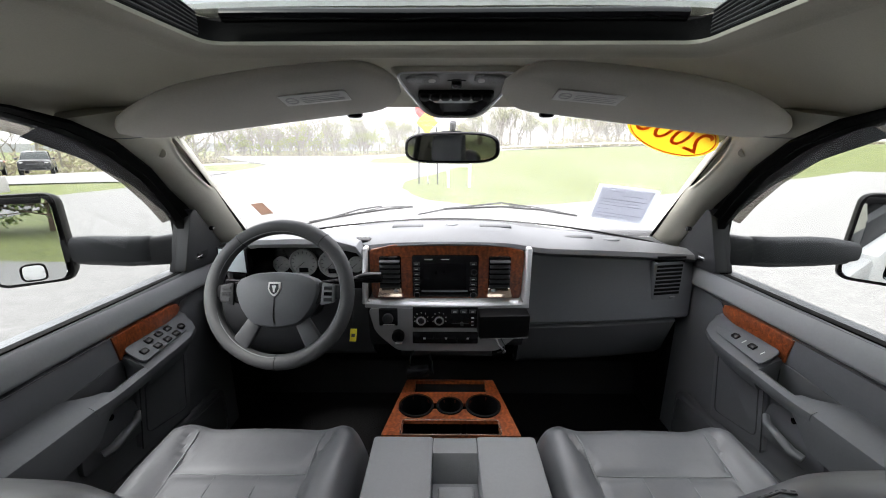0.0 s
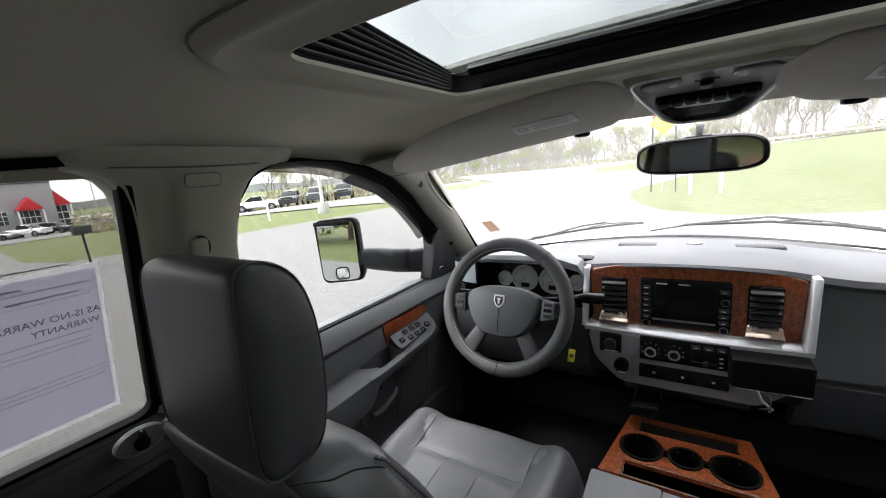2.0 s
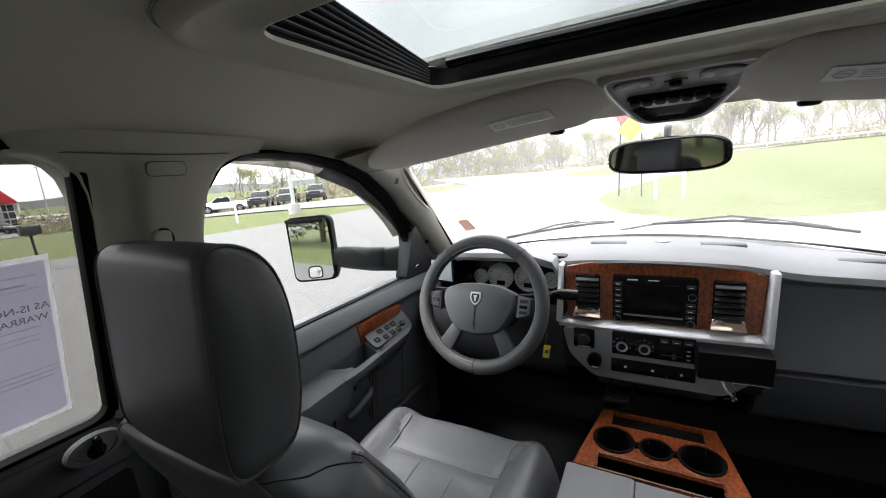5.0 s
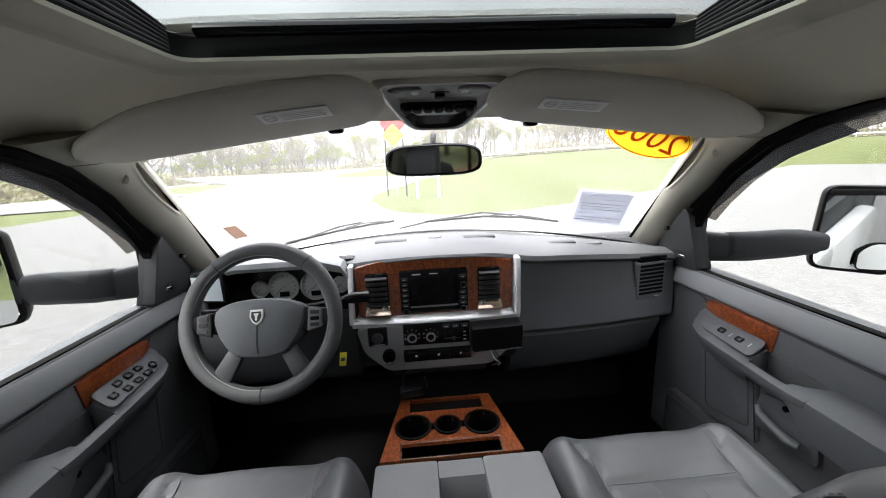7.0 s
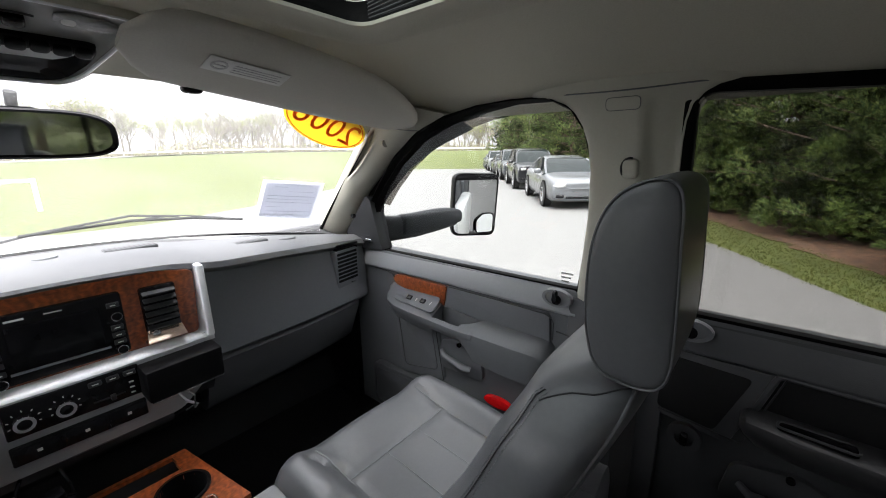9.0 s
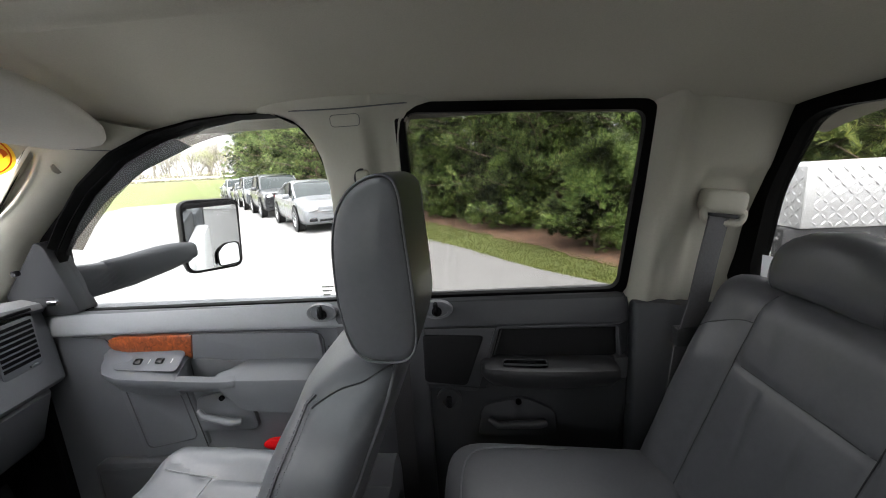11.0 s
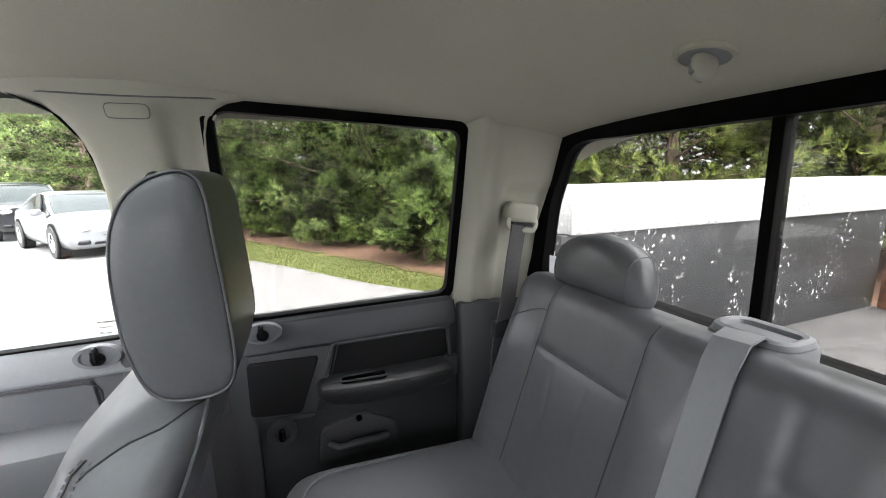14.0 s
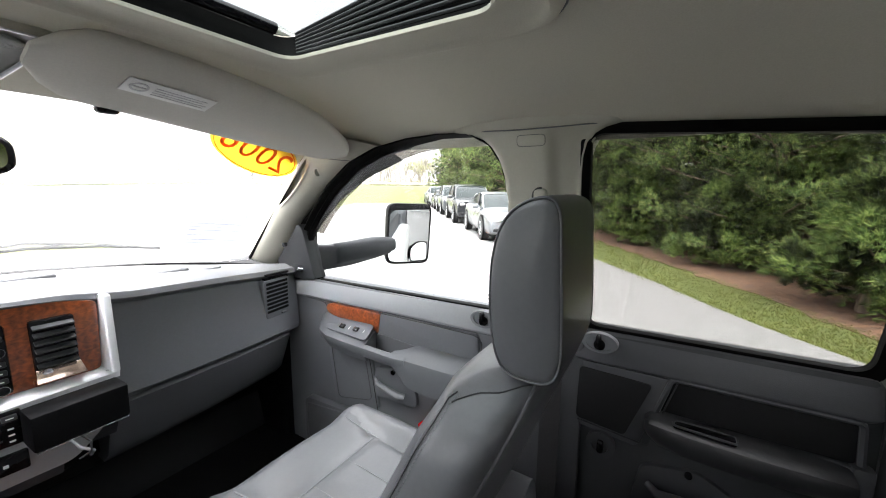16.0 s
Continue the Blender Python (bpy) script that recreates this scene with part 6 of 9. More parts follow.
for s in (-1, 1):
    part("cushion", pillow((s * 0.405, 0.045, 0.945), (0.545, 0.50, 0.12), 0.35, 0.24, 40, 16, pose(0, 0, 0, 3, 0, 0)), LEATHER, bench, "grey leather bench cushion")
    part("cushion_seam", tube([(s * (0.405 + 0.235 * power(math.cos(u), 0.3)), 0.045 + 0.215 * power(math.sin(u), 0.3), 1.0045 + 0.012 * power(math.sin(u), 0.3)) for u in span(0, math.pi, 20)], 0.0018, 6), SLATE, bench, "sewn seam")
    part("backrest", grid(lambda x, z: BB @ Vector((s * x, side_face(x, z), z)), span(0.238, 0.714, 84), span(-0.03, 0.420, 76), BACKWARD), LEATHER, bench, "grey leather backrest with sewn panel", smooth=75)
    for line in ([(0.566, z) for z in span(0.02, 0.405, 20)], [(0.334, z) for z in span(0.02, 0.405, 20)], [(x, 0.282 + 0.02 * (0.45 - x)) for x in span(0.336, 0.564, 14)],
                 [(0.566 + 0.012 * k + 0.0010 * k * k, 0.352 - 0.0005 * k - 0.00135 * k * k) for k in range(11)]):
        part("seam", tube([BB @ Vector((s * x, side_face(x, z) + 0.0006, z)) for x, z in line], 0.0010, 6), DARK, bench, "sewn seam")
    rows = [(q * x, k) for q, x, k in ((-1, 0.117, 0.22), (-1, 0.114, 0.42), (-1, 0.107, 0.62), (-1, 0.096, 0.77), (-1, 0.080, 0.88), (-1, 0.055, 0.96), (1, 0, 1.02), (1, 0.055, 0.96), (1, 0.080, 0.88), (1, 0.096, 0.77), (1, 0.107, 0.62), (1, 0.114, 0.42), (1, 0.117, 0.22))]
    pad = lambda x, k: [(s * 0.508 + x, -0.308 + k * 0.041 * power(math.cos(u), 0.8) - 0.12 * k * 0.054 * power(math.sin(u), 0.8), 1.404 - 0.034 * (1.0 - k) + k * 0.054 * power(math.sin(u), 0.75) - 3.0 * x * x * 0.35) for u in span(0, 2 * math.pi, 36)[:-1]]
    hr = part("headrest", skin([pad(x, k) for x, k in rows]), LEATHER, bench, "low rounded grey leather headrest", smooth=70)
    for x in (-0.092, 0.092):
        part("piping", tube(pad(x, 0.80), 0.0012, 6, closed=True), LEATHER, hr, "piped edge")
    part("headrest_post", box((s * 0.508 - 0.05, -0.315, 1.31), (s * 0.508 + 0.05, -0.295, 1.352), 0.008), DARK, bench)
part("centre_cushion", pillow((0, 0.05, 0.955), (0.28, 0.50, 0.11), 0.35, 0.24, 32, 14, pose(0, 0, 0, 3, 0, 0)), LEATHER, bench, "grey leather centre cushion")
part("centre_back", grid(lambda x, z: BB @ Vector((x, centre_face(x, z), z)), span(-0.236, 0.236, 60), span(-0.03, 0.424, 60), BACKWARD), LEATHER, bench, "grey leather centre backrest", smooth=75)
part("belt_guide", merged(prism(*[[(x, y, h) for x, y in rounded([(0.196, -0.380), (0.304, -0.380), (0.304, -0.306), (0.196, -0.298)], 0.022, 4)] for h in (1.322, 1.356)], bev=0.010)), SLATE, bench, "dark grey belt guide block")
part("guide_rim", tube([(x, y, 1.356) for x, y in rounded([(0.205, -0.372), (0.295, -0.372), (0.295, -0.316), (0.205, -0.308)], 0.022, 5)], 0.0085, 8, closed=True), SLATE, bench, "dark grey raised rim")
pts = [(0.247, -0.340, 1.352), (0.240, -0.305, 1.366), (0.236, -0.276, 1.362), (0.234, -0.255, 1.335), (0.232, -0.220, 1.24), (0.228, -0.170, 1.10), (0.224, -0.125, 0.99)]
part("belt_webbing", ribbon([Vector(p) + Vector((0, 0.012, 0.004)) for p in pts], 0.043, 0.003, [(0, -0.2, 1), (0, 0.1, 1), (0, 0.6, 0.8), (0, 0.95, 0.35), (0, 0.94, 0.33), (0, 0.94, 0.33), (0, 0.94, 0.33)]), MID, bench, "pale grey belt webbing")


# ---- overhead and small fittings -------------------------------------------
def sun_visor(s):
    v = thing("sun_visor", "beige-grey fabric sun visor with a printed warning label", "sun visor", "sun visors")

    def f(u, w):
        """u: from the mirror outward, w: from the rear edge to the front edge."""
        x = 0.102 + 0.605 * u
        y = 0.852 + 0.02 * u + 0.170 * w + 0.02 * math.sin(math.pi * u) * w
        z = (1.781 - 0.098 * u ** 2.2) * (1 - w) + (1.731 - 0.058 * u - 0.006 * u * u) * w
        return Vector((x, y, z))
    rings = []
    for u in span(0, 1, 26):
        tip = (max(0, u - 0.62) / 0.38) ** 2
        k = (1 - 0.42 * tip) * (1 - (max(0, u - 0.90) / 0.10) ** 2.4 * 0.62) * (1 - (max(0, 0.12 - u) / 0.12) ** 2.4 * 0.7)
        ring = []
        for a in range(20):
            t = 2 * math.pi * a / 20
            p = f(u, 0.5 + 0.20 * tip + 0.5 * k * power(math.cos(t), 0.5))
            ring.append((s * p.x, p.y, p.z + (0.016 + 0.007 * u) * k * power(math.sin(t), 0.8)))
        rings.append(ring)
    part("panel", skin(rings), VISOR, v, "padded fabric panel")
    a, b = f(0.14, 0.40), f(0.40, 0.40)
    o = f(0.272, 0.37)
    X = Vector((b.x - a.x, b.y - a.y, b.z - a.z)).normalized()
    Y = (f(0.272, 0.7) - f(0.272, 0.2)).normalized()
    F = frame_of((o.x, o.y, o.z - 0.0200), X, Y)
    flip = Matrix.Diagonal((s, 1, 1, 1))
    lab = part("label", moved(box((-0.066, -0.021, -0.0006), (0.066, 0.021, 0.0008), 0.0003), flip @ F), MARK, v, "pale printed warning label")
    for x0, x1, yy in ((-0.026, 0.056, 0.012), (-0.026, 0.058, 0.005), (-0.026, 0.050, -0.002), (-0.026, 0.054, -0.009)):
        part("print_bar", moved(box((s * x0, yy - 0.0009, -0.0012), (s * x1, yy + 0.0009, -0.0005), 0.0001), flip @ F), GALE, lab)
    part("print_disc", moved(ring_block((-s * 0.046, 0, -0.0009), 0.013, 0.0095, 0.0008, 20), flip @ F), GALE, lab)
    part("print_disc", moved(box((-s * 0.046 - 0.009, -0.0015, -0.0013), (-s * 0.046 + 0.009, 0.0015, -0.0005), 0.0001), flip @ F @ pose(0, 0, 0)), GALE, lab)
    part("clip", pillow((s * 0.214, 1.034, 1.714), (0.034, 0.022, 0.020), 0.6, 0.6), BLACK, v, "black visor clip")
    part("hinge", tube([(s * 0.66, 1.0, 1.70), (s * 0.675, 1.02, 1.715), (s * 0.675, 1.03, 1.74)], 0.008, 8), PILLAR, v)
    return v


for s in (-1, 1):
    sun_visor(s)

over = thing("overhead_console", "grey overhead console with two map lights and dark buttons", "overhead console")
oc = rounded([(-0.122, 0.966), (0.146, 0.966), (0.126, 1.030), (0.088, 1.118), (0.062, 1.142), (-0.038, 1.142), (-0.064, 1.118), (-0.102, 1.030)], 0.030, 6)
oz = lambda y: 1.793 - 0.44 * (y - 0.966)
shrunk = lambda k: [(0.012 + (x - 0.012) * k, 1.050 + (y - 1.050) * k) for x, y in oc]
OVERGREY = material("overhead_grey_plastic", (0.30, 0.30, 0.29), 0.34, var=0.06, scale=160, bump=0.1, bump_scale=700, stain=0.08, stain_scale=8, coat=0.2)
part("housing", skin([[(x, y, oz(y) + dz) for x, y in shrunk(k)] for k, dz in ((1.10, 0.05), (1.09, 0.014), (1.05, 0.001), (1.0, -0.004), (0.965, -0.004), (0.95, 0.002), (0.94, 0.010))]), HEADLINER, over, "beige-grey moulded surround")
part("rim", tube([(x, y, oz(y) - 0.003) for x, y in shrunk(0.955)], 0.0030, 8, closed=True), SILVER, over, "satin silver rim")
part("panel", skin([[(x, y, oz(y) + dz) for x, y in shrunk(k)] for k, dz in ((0.95, 0.006), (0.94, 0.000), (0.90, 0.004), (0.70, 0.007))]), OVERGREY, over, "glossy grey recessed panel")
bo = rounded([(-0.076, 1.044), (0.100, 1.044), (0.094, 1.076), (0.068, 1.118), (0.050, 1.130), (-0.026, 1.130), (-0.044, 1.118), (-0.070, 1.076)], 0.018, 6)
bowl = part("button_bowl", skin([[(0.012 + (x - 0.012) * k, 1.085 + (y - 1.085) * k, oz(y) + d) for x, y in bo] for k, d in ((1.0, 0.008), (1.0, -0.002), (0.97, -0.005), (0.93, -0.003), (0.86, 0.004), (0.6, 0.009))]), BLACK, over, "glossy black button bowl")
for x, q in ((-0.060, 1), (0.084, -1)):
    lamp = part("map_light", moved(pillow((0, 0, 0), (0.072, 0.024, 0.010), 0.7, 0.6), pose(x, 1.001, oz(1.001) + 0.002, -24, 0, -8 * q)), LENS, over, "clear map light lens")
    part("bulb_spot", moved(pillow((0, 0, 0), (0.018, 0.015, 0.006), 0.8, 0.8), pose(x + q * 0.020, 0.998, oz(0.998) - 0.002, -24, 0, 0)), MARK, lamp, "bright bulb spot")
part("sensor", moved(pillow((0, 0, 0), (0.022, 0.018, 0.014), 0.4, 0.4), pose(0.012, 1.012, oz(1.012) - 0.001, -24, 0, 0)), BLACK, over, "small black sensor")
part("sensor_arch", tube([(0.012 + 0.019 * u, 0.999 + 0.004 * u * u, oz(1.0) - 0.001) for u in span(-1, 1, 8)], 0.0016, 6), DARK, over)
part("button_strip", moved(box((-0.084, -0.014, -0.003), (0.084, 0.012, 0.004), 0.002), pose(0.012, 1.052, oz(1.052) - 0.001, -24, 0, 0)), MATT, bowl, "black strip behind the buttons")
for k in range(7):
    x = 0.012 + 0.0235 * (k - 3)
    part("button", moved(pillow((0, 0, 0), (0.0215, 0.022, 0.012), 0.5, 0.6, 16, 8), pose(x, 1.052 - 0.004 * (abs(k - 3) == 1) - 0.002 * (k == 3), oz(1.052) - 0.005, -24, 0, 0)), MATT, bowl, "dark push button")

mirror = thing("rear_view_mirror", "black-framed rear-view mirror on a windscreen stalk", "mirror")
MM = pose(0.006, 1.276, 1.640, 3, 0, -11)
mo = [(0.138 * power(math.cos(u), 0.52) * (1 - 0.03 * math.sin(u)), 0.044 * power(math.sin(u), 0.62)) for u in span(0, 2 * math.pi, 44)[:-1]]
part("housing", moved(skin([[(x * 0.7, 0.035, z * 0.6) for x, z in mo], [(x, 0.014, z) for x, z in mo], [(x, -0.008, z) for x, z in mo], [(x * 0.965, -0.012, z * 0.92) for x, z in mo]]), MM), BLACK, mirror, "black oval housing")
part("glass", moved(prism([(x * 0.93, -0.0125, z * 0.83) for x, z in mo], [(x * 0.93, -0.0140, z * 0.83) for x, z in mo]), MM), DIMMIRROR, mirror, "dark dimming mirror glass")
part("stalk", tube([(0.006, 1.29, 1.655), (0.008, 1.300, 1.682), (0.010, 1.285, 1.712)], [0.012, 0.008, 0.009], 10), MATT, mirror, "black stalk")
part("button_block", moved(box((-0.03, -0.004, 0.036), (0.03, 0.012, 0.047), 0.004), MM), BLACK, mirror)

dome = thing("dome_lamp", "unlit rear dome lamp with a ribbed clear lens", "dome lamp")
DM = pose(0.04, -0.352, roof_z(0.04, -0.352) - 0.006, 15, 0, 0)
dl = rounded([(-0.125, -0.045), (0.125, -0.045), (0.125, 0.045), (-0.125, 0.045)], 0.04, 6)
part("bezel", moved(prism([(x * 1.12, y * 1.25, 0.01) for x, y in dl], [(x * 1.05, y * 1.15, -0.010) for x, y in dl], 0.004), DM), HEADLINER, dome, "beige bezel")
part("lens", moved(prism([(x, y, -0.009) for x, y in dl], [(x * 0.97, y * 0.95, -0.018) for x, y in dl], 0.003), DM), LENS, dome, "ribbed clear lens")
hook = thing("coat_hook", "pale grey round folding coat hook on the headliner", "coat hook", at=(0, 0, 0))
hz = roof_z(0.32, -0.288)
part("cup", moved(ring_block((0, 0, 0), 0.036, 0.030, 0.006, 32), pose(0.322, -0.288, hz - 0.002, 13, 0, 0)), HEADLINER, hook, "beige cup")
# Grey disc draws the shade inside the cup.
part("cup_hollow", moved(disc((0, 0, 0), 0.031, 0.004, "z", 28), pose(0.322, -0.288, hz - 0.001, 13, 0, 0)), MID, hook, "shaded cup floor")
part("pivot", moved(pillow((0, 0, 0), (0.022, 0.040, 0.036), 0.8, 0.8), pose(0.322, -0.288, hz - 0.014, 13, 0, 0)), PILLAR, hook, "pale grey pivot")
part("tongue", moved(box((-0.004, -0.02, -0.024), (0.004, 0.018, -0.006), 0.003), pose(0.330, -0.288, hz - 0.004, 13, 0, 18)), MID, hook)


SLEEVE = material("grey_arm_sleeve", (0.022, 0.0235, 0.026), 0.7, var=0.1, scale=140, bump=0.15, bump_scale=700, spec=0.25)


def tow_mirror(s):
    """A tall towing mirror on a long arm, with a small convex glass in its lower corner."""
    m = thing("tow_mirror", "black towing door mirror on a long arm with a round-cornered glass", "door mirror", "door mirrors")
    M = pose(s * (1.085 if s > 0 else 1.050), 1.050, 1.420, 5 if s > 0 else 0, 0, -30 if s > 0 else 21) @ Matrix.Diagonal((s, 1, 1, 1))
    o = rounded([(-0.082, -0.112), (0.080, -0.122), (0.086, 0.110), (-0.076, 0.116)], 0.030, 5)
    o = [(x * (1.08 if s > 0 else 1.0), z) for x, z in o]
    part("housing", moved(skin([[(x * 0.45, 0.085, z * 0.6) for x, z in o], [(x * 0.72, 0.065, z * 0.82) for x, z in o], [(x * 0.90, 0.035, z * 0.94) for x, z in o], [(x, 0.0, z) for x, z in o], [(x * 0.985, -0.012, z * 0.985) for x, z in o], [(x * 0.93, -0.012, z * 0.93) for x, z in o], [(x * 0.92, -0.004, z * 0.92) for x, z in o]]), M), MATT, m, "dark grey plastic housing")
    part("glass", moved(prism([(x * 0.91, -0.006, z * 0.91) for x, z in o], [(x * 0.91, -0.009, z * 0.91) for x, z in o]), M @ (pose(0, -0.004, 0, -1, 0, 0) if s > 0 else pose(0, -0.010, 0, -2, 0, 5))), MIRROR, m, "flat mirror glass")
    co = rounded([(0.000, -0.104), (0.072, -0.106), (0.076, -0.036), (0.030, -0.034), (0.000, -0.058)] if s > 0 else [(-0.030, -0.100), (0.018, -0.102), (0.018, -0.062), (-0.028, -0.060)], 0.014, 4)
    CM = M @ (pose(0, -0.004, 0, -6, 0, 6) if s > 0 else pose(0, -0.010, 0, -3, 0, -4))
    part("convex_glass", moved(prism([(x, -0.008, z) for x, z in co], [(x, -0.0125, z) for x, z in co]), CM), MIRROR, m, "small wide-angle glass")
    part("brow", moved(prism([(x * 0.90, -0.0095, z) for x, z in ((-0.084, 0.090), (0.092, 0.090), (0.090, 0.104), (-0.080, 0.106))], [(x * 0.90, -0.012, z) for x, z in ((-0.084, 0.090), (0.092, 0.090), (0.090, 0.104), (-0.080, 0.106))], 0.0008), M @ pose(0, -0.010, 0, -1, 0, 0)), MATT, m, "dark upper brow")
    part("convex_rim", moved(tube([(x, -0.0125, z) for x, z in co], 0.0022, 6, closed=True), CM), RUBBER, m)
    def sleeve(stations, fat):
        return skin([[(s * x, y + 0.040 * fat * power(math.cos(u), 0.6), z + h * power(math.sin(u), 0.6)) for u in span(0, 2 * math.pi, 20)[:-1]] for x, y, z, h in stations])
    part("arm", sleeve(((0.79, 1.31, 1.345, 0.050), (0.83, 1.265, 1.343, 0.048), (0.86, 1.235, 1.345, 0.044), (0.90, 1.18, 1.352, 0.039), (0.955, 1.115, 1.372, 0.035), (1.0, 1.085, 1.382, 0.030)), 0.72), DARK, m, "dark telescopic arm", smooth=60)
    part("arm_sleeve", sleeve(((0.868, 1.215, 1.353, 0.034), (0.874, 1.205, 1.355, 0.038), (0.90, 1.17, 1.362, 0.037), (0.955, 1.112, 1.378, 0.035), (0.985, 1.090, 1.384, 0.031), (1.01, 1.078, 1.387, 0.024)), 0.82), SLEEVE, m, "grey arm sleeve", smooth=60)
    return m


for s in (-1, 1):
    tow_mirror(s)


# ---- papers and stickers on the glass ------------------------------------
def on_shield(x, z, off=0.004):
    return Vector((x, shield_y(x, z) - off, z))


def shield_patch(outline, off, thick=0.0006):
    a = [on_shield(x, z, off) for x, z in outline]
    return prism(a, [p - Vector((0, thick, thick)) for p in a])


guide = thing("window_form", "white buyer form standing in the lower windscreen corner", "paper form")
PC = [(0.478, 1.530), (0.655, 1.510), (0.680, 1.375), (0.496, 1.398)]
part("sheet", shield_patch(PC, 0.006), PAPER, guide, "white paper sheet")
def in_form(u, v):
    a, b = Vector(PC[0]).lerp(Vector(PC[1]), u), Vector(PC[3]).lerp(Vector(PC[2]), u)
    p = a.lerp(b, v)
    return (p.x, p.y)
part("form_field", shield_patch([in_form(*q) for q in ((0.06, 0.06), (0.94, 0.06), (0.94, 0.94), (0.06, 0.94))], 0.0075), PALEFIELD, guide, "pale grey printed field")
for k, (u0, u1, v) in enumerate(((0.2, 0.6, 0.14), (0.3, 0.85, 0.24), (0.12, 0.9, 0.36), (0.12, 0.8, 0.44), (0.12, 0.88, 0.52), (0.12, 0.6, 0.64), (0.12, 0.9, 0.76), (0.12, 0.7, 0.84))):
    part("print_bar", shield_patch([in_form(*q) for q in ((u0, v), (u1, v), (u1, v + 0.011), (u0, v + 0.011))], 0.009), FAINT, guide)

oval = thing("year_sticker", "yellow oval year sticker with red mirrored digits on the windscreen", "sticker")
OC = (0.578, 1.677)
o = on_shield(*OC, 0.014)
X = (on_shield(OC[0] + 0.1, OC[1] - 0.042) - on_shield(OC[0] - 0.1, OC[1] + 0.036)).normalized()
Y = (on_shield(OC[0], OC[1] + 0.03) - on_shield(OC[0], OC[1] - 0.03)).normalized()
OM = frame_of(o, X, Y)
flat_oval = lambda k, h: [OM @ Vector((0.126 * k * math.cos(t), 0.067 * k * math.sin(t), h)) for t in span(0, 2 * math.pi, 44)[:-1]]
part("oval", prism(flat_oval(1, -0.0006), flat_oval(1, 0)), ORANGE, oval, "yellow oval")
part("oval_edge", tube(flat_oval(0.93, 0.001), 0.0014, 5, closed=True), SIGNRED, oval)
for k, c in enumerate("2006"):
    part("digit", writing(c, 0.098, OM @ pose(0.051 * (1.5 - k), 0.0, 0.0012) @ Matrix.Diagonal((-1, 1, 1, 1))), SIGNRED, oval, "red mirrored digit " + c, smooth=0)

decal = thing("service_sticker", "small faded brown sticker on the windscreen", "sticker")
part("patch", shield_patch([(-0.652, 1.462), (-0.618, 1.466), (-0.606, 1.422), (-0.644, 1.417)], 0.005), sheet_material("faded_brown", (0.42, 0.33, 0.28), 0.75), decal)
strap = thing("window_label", "small white maker label on the passenger window corner", "sticker")
for k in range(3):
    part("print_bar", plate([(0.595, 1.312 - 0.011 * k), (0.565 + 0.006 * k, 1.312 - 0.011 * k), (0.565 + 0.006 * k, 1.317 - 0.011 * k), (0.595, 1.317 - 0.011 * k)], lambda y, z: glass_x(z) - 0.003, lambda y, z: glass_x(z) - 0.002, 1, 0), MARK, strap)

slip = thing("window_slip", "small white paper slip in the rear window corner", "sticker")
part("sheet", grid(lambda u, z: (u, rear_y(u) + 0.004, z), span(0.66, 0.735, 4), span(1.325, 1.375, 2), (0, 0.0006, 0)), PAPER, slip)
part("print_bar", grid(lambda u, z: (u, rear_y(u) + 0.0055, z), span(0.672, 0.71, 2), span(1.336, 1.342, 1), (0, 0.0004, 0)), FAINT, slip)

warranty = thing("warranty_form", "pale lilac warranty form taped inside the rear side window", "paper form")
def on_left(y, z, off):
    return (-(glass_x(z) + off), y, z)
WC = [(0.312, 1.575), (0.122, 1.575), (0.136, 1.325), (0.306, 1.325)]
def in_w(u, v):
    a, b = Vector(WC[0]).lerp(Vector(WC[1]), u), Vector(WC[3]).lerp(Vector(WC[2]), u)
    p = a.lerp(b, v)
    return (p.x, p.y)
def left_patch(q, off, t=0.0006):
    return prism([on_left(y, z, off) for y, z in q], [on_left(y, z, off + t) for y, z in q])
part("sleeve", left_patch([in_w(*q) for q in ((0.0, 0.0), (1.0, 0.0), (1.0, 1.0), (0.0, 1.0))], -0.0015), PAPER, warranty, "pale plastic sleeve edge")
part("sheet", left_patch([in_w(*q) for q in ((0.03, 0.03), (0.97, 0.03), (0.97, 0.97), (0.03, 0.97))], -0.003), PAPERBACK, warranty, "lilac printed sheet")
for u0, u1, v, h in ((0.08, 0.72, 0.10, 0.006), (0.15, 0.55, 0.145, 0.012), (0.08, 0.9, 0.175, 0.004), (0.62, 0.92, 0.22, 0.016), (0.60, 0.92, 0.25, 0.016), (0.10, 0.92, 0.40, 0.005), (0.12, 0.88, 0.445, 0.004), (0.12, 0.80, 0.475, 0.004),
                     (0.05, 0.92, 0.66, 0.004), (0.05, 0.92, 0.69, 0.004), (0.08, 0.80, 0.72, 0.004), (0.45, 0.62, 0.07, 0.016)):
    part("print_bar", left_patch([in_w(*q) for q in ((u0, v), (u1, v), (u1, v + h * 0.8), (u0, v + h * 0.8))], -0.0045), FAINT, warranty)
for text, u, v, size in (("AS IS-NO WARRANTY", 0.42, 0.285, 0.0142), ("WARRANTY", 0.26, 0.350, 0.0135)):
    y, z = in_w(u, v)
    o = Vector(on_left(y, z, -0.005))
    up = Vector(on_left(y, z + 0.1, 0)) - Vector(on_left(y, z, 0))
    part("printed_line", writing(text, size, frame_of(o, (0, 1, 0), up) @ Matrix.Diagonal((-1, 1, 1, 1))), SOFTINK, warranty, "mirrored print " + text, smooth=0)

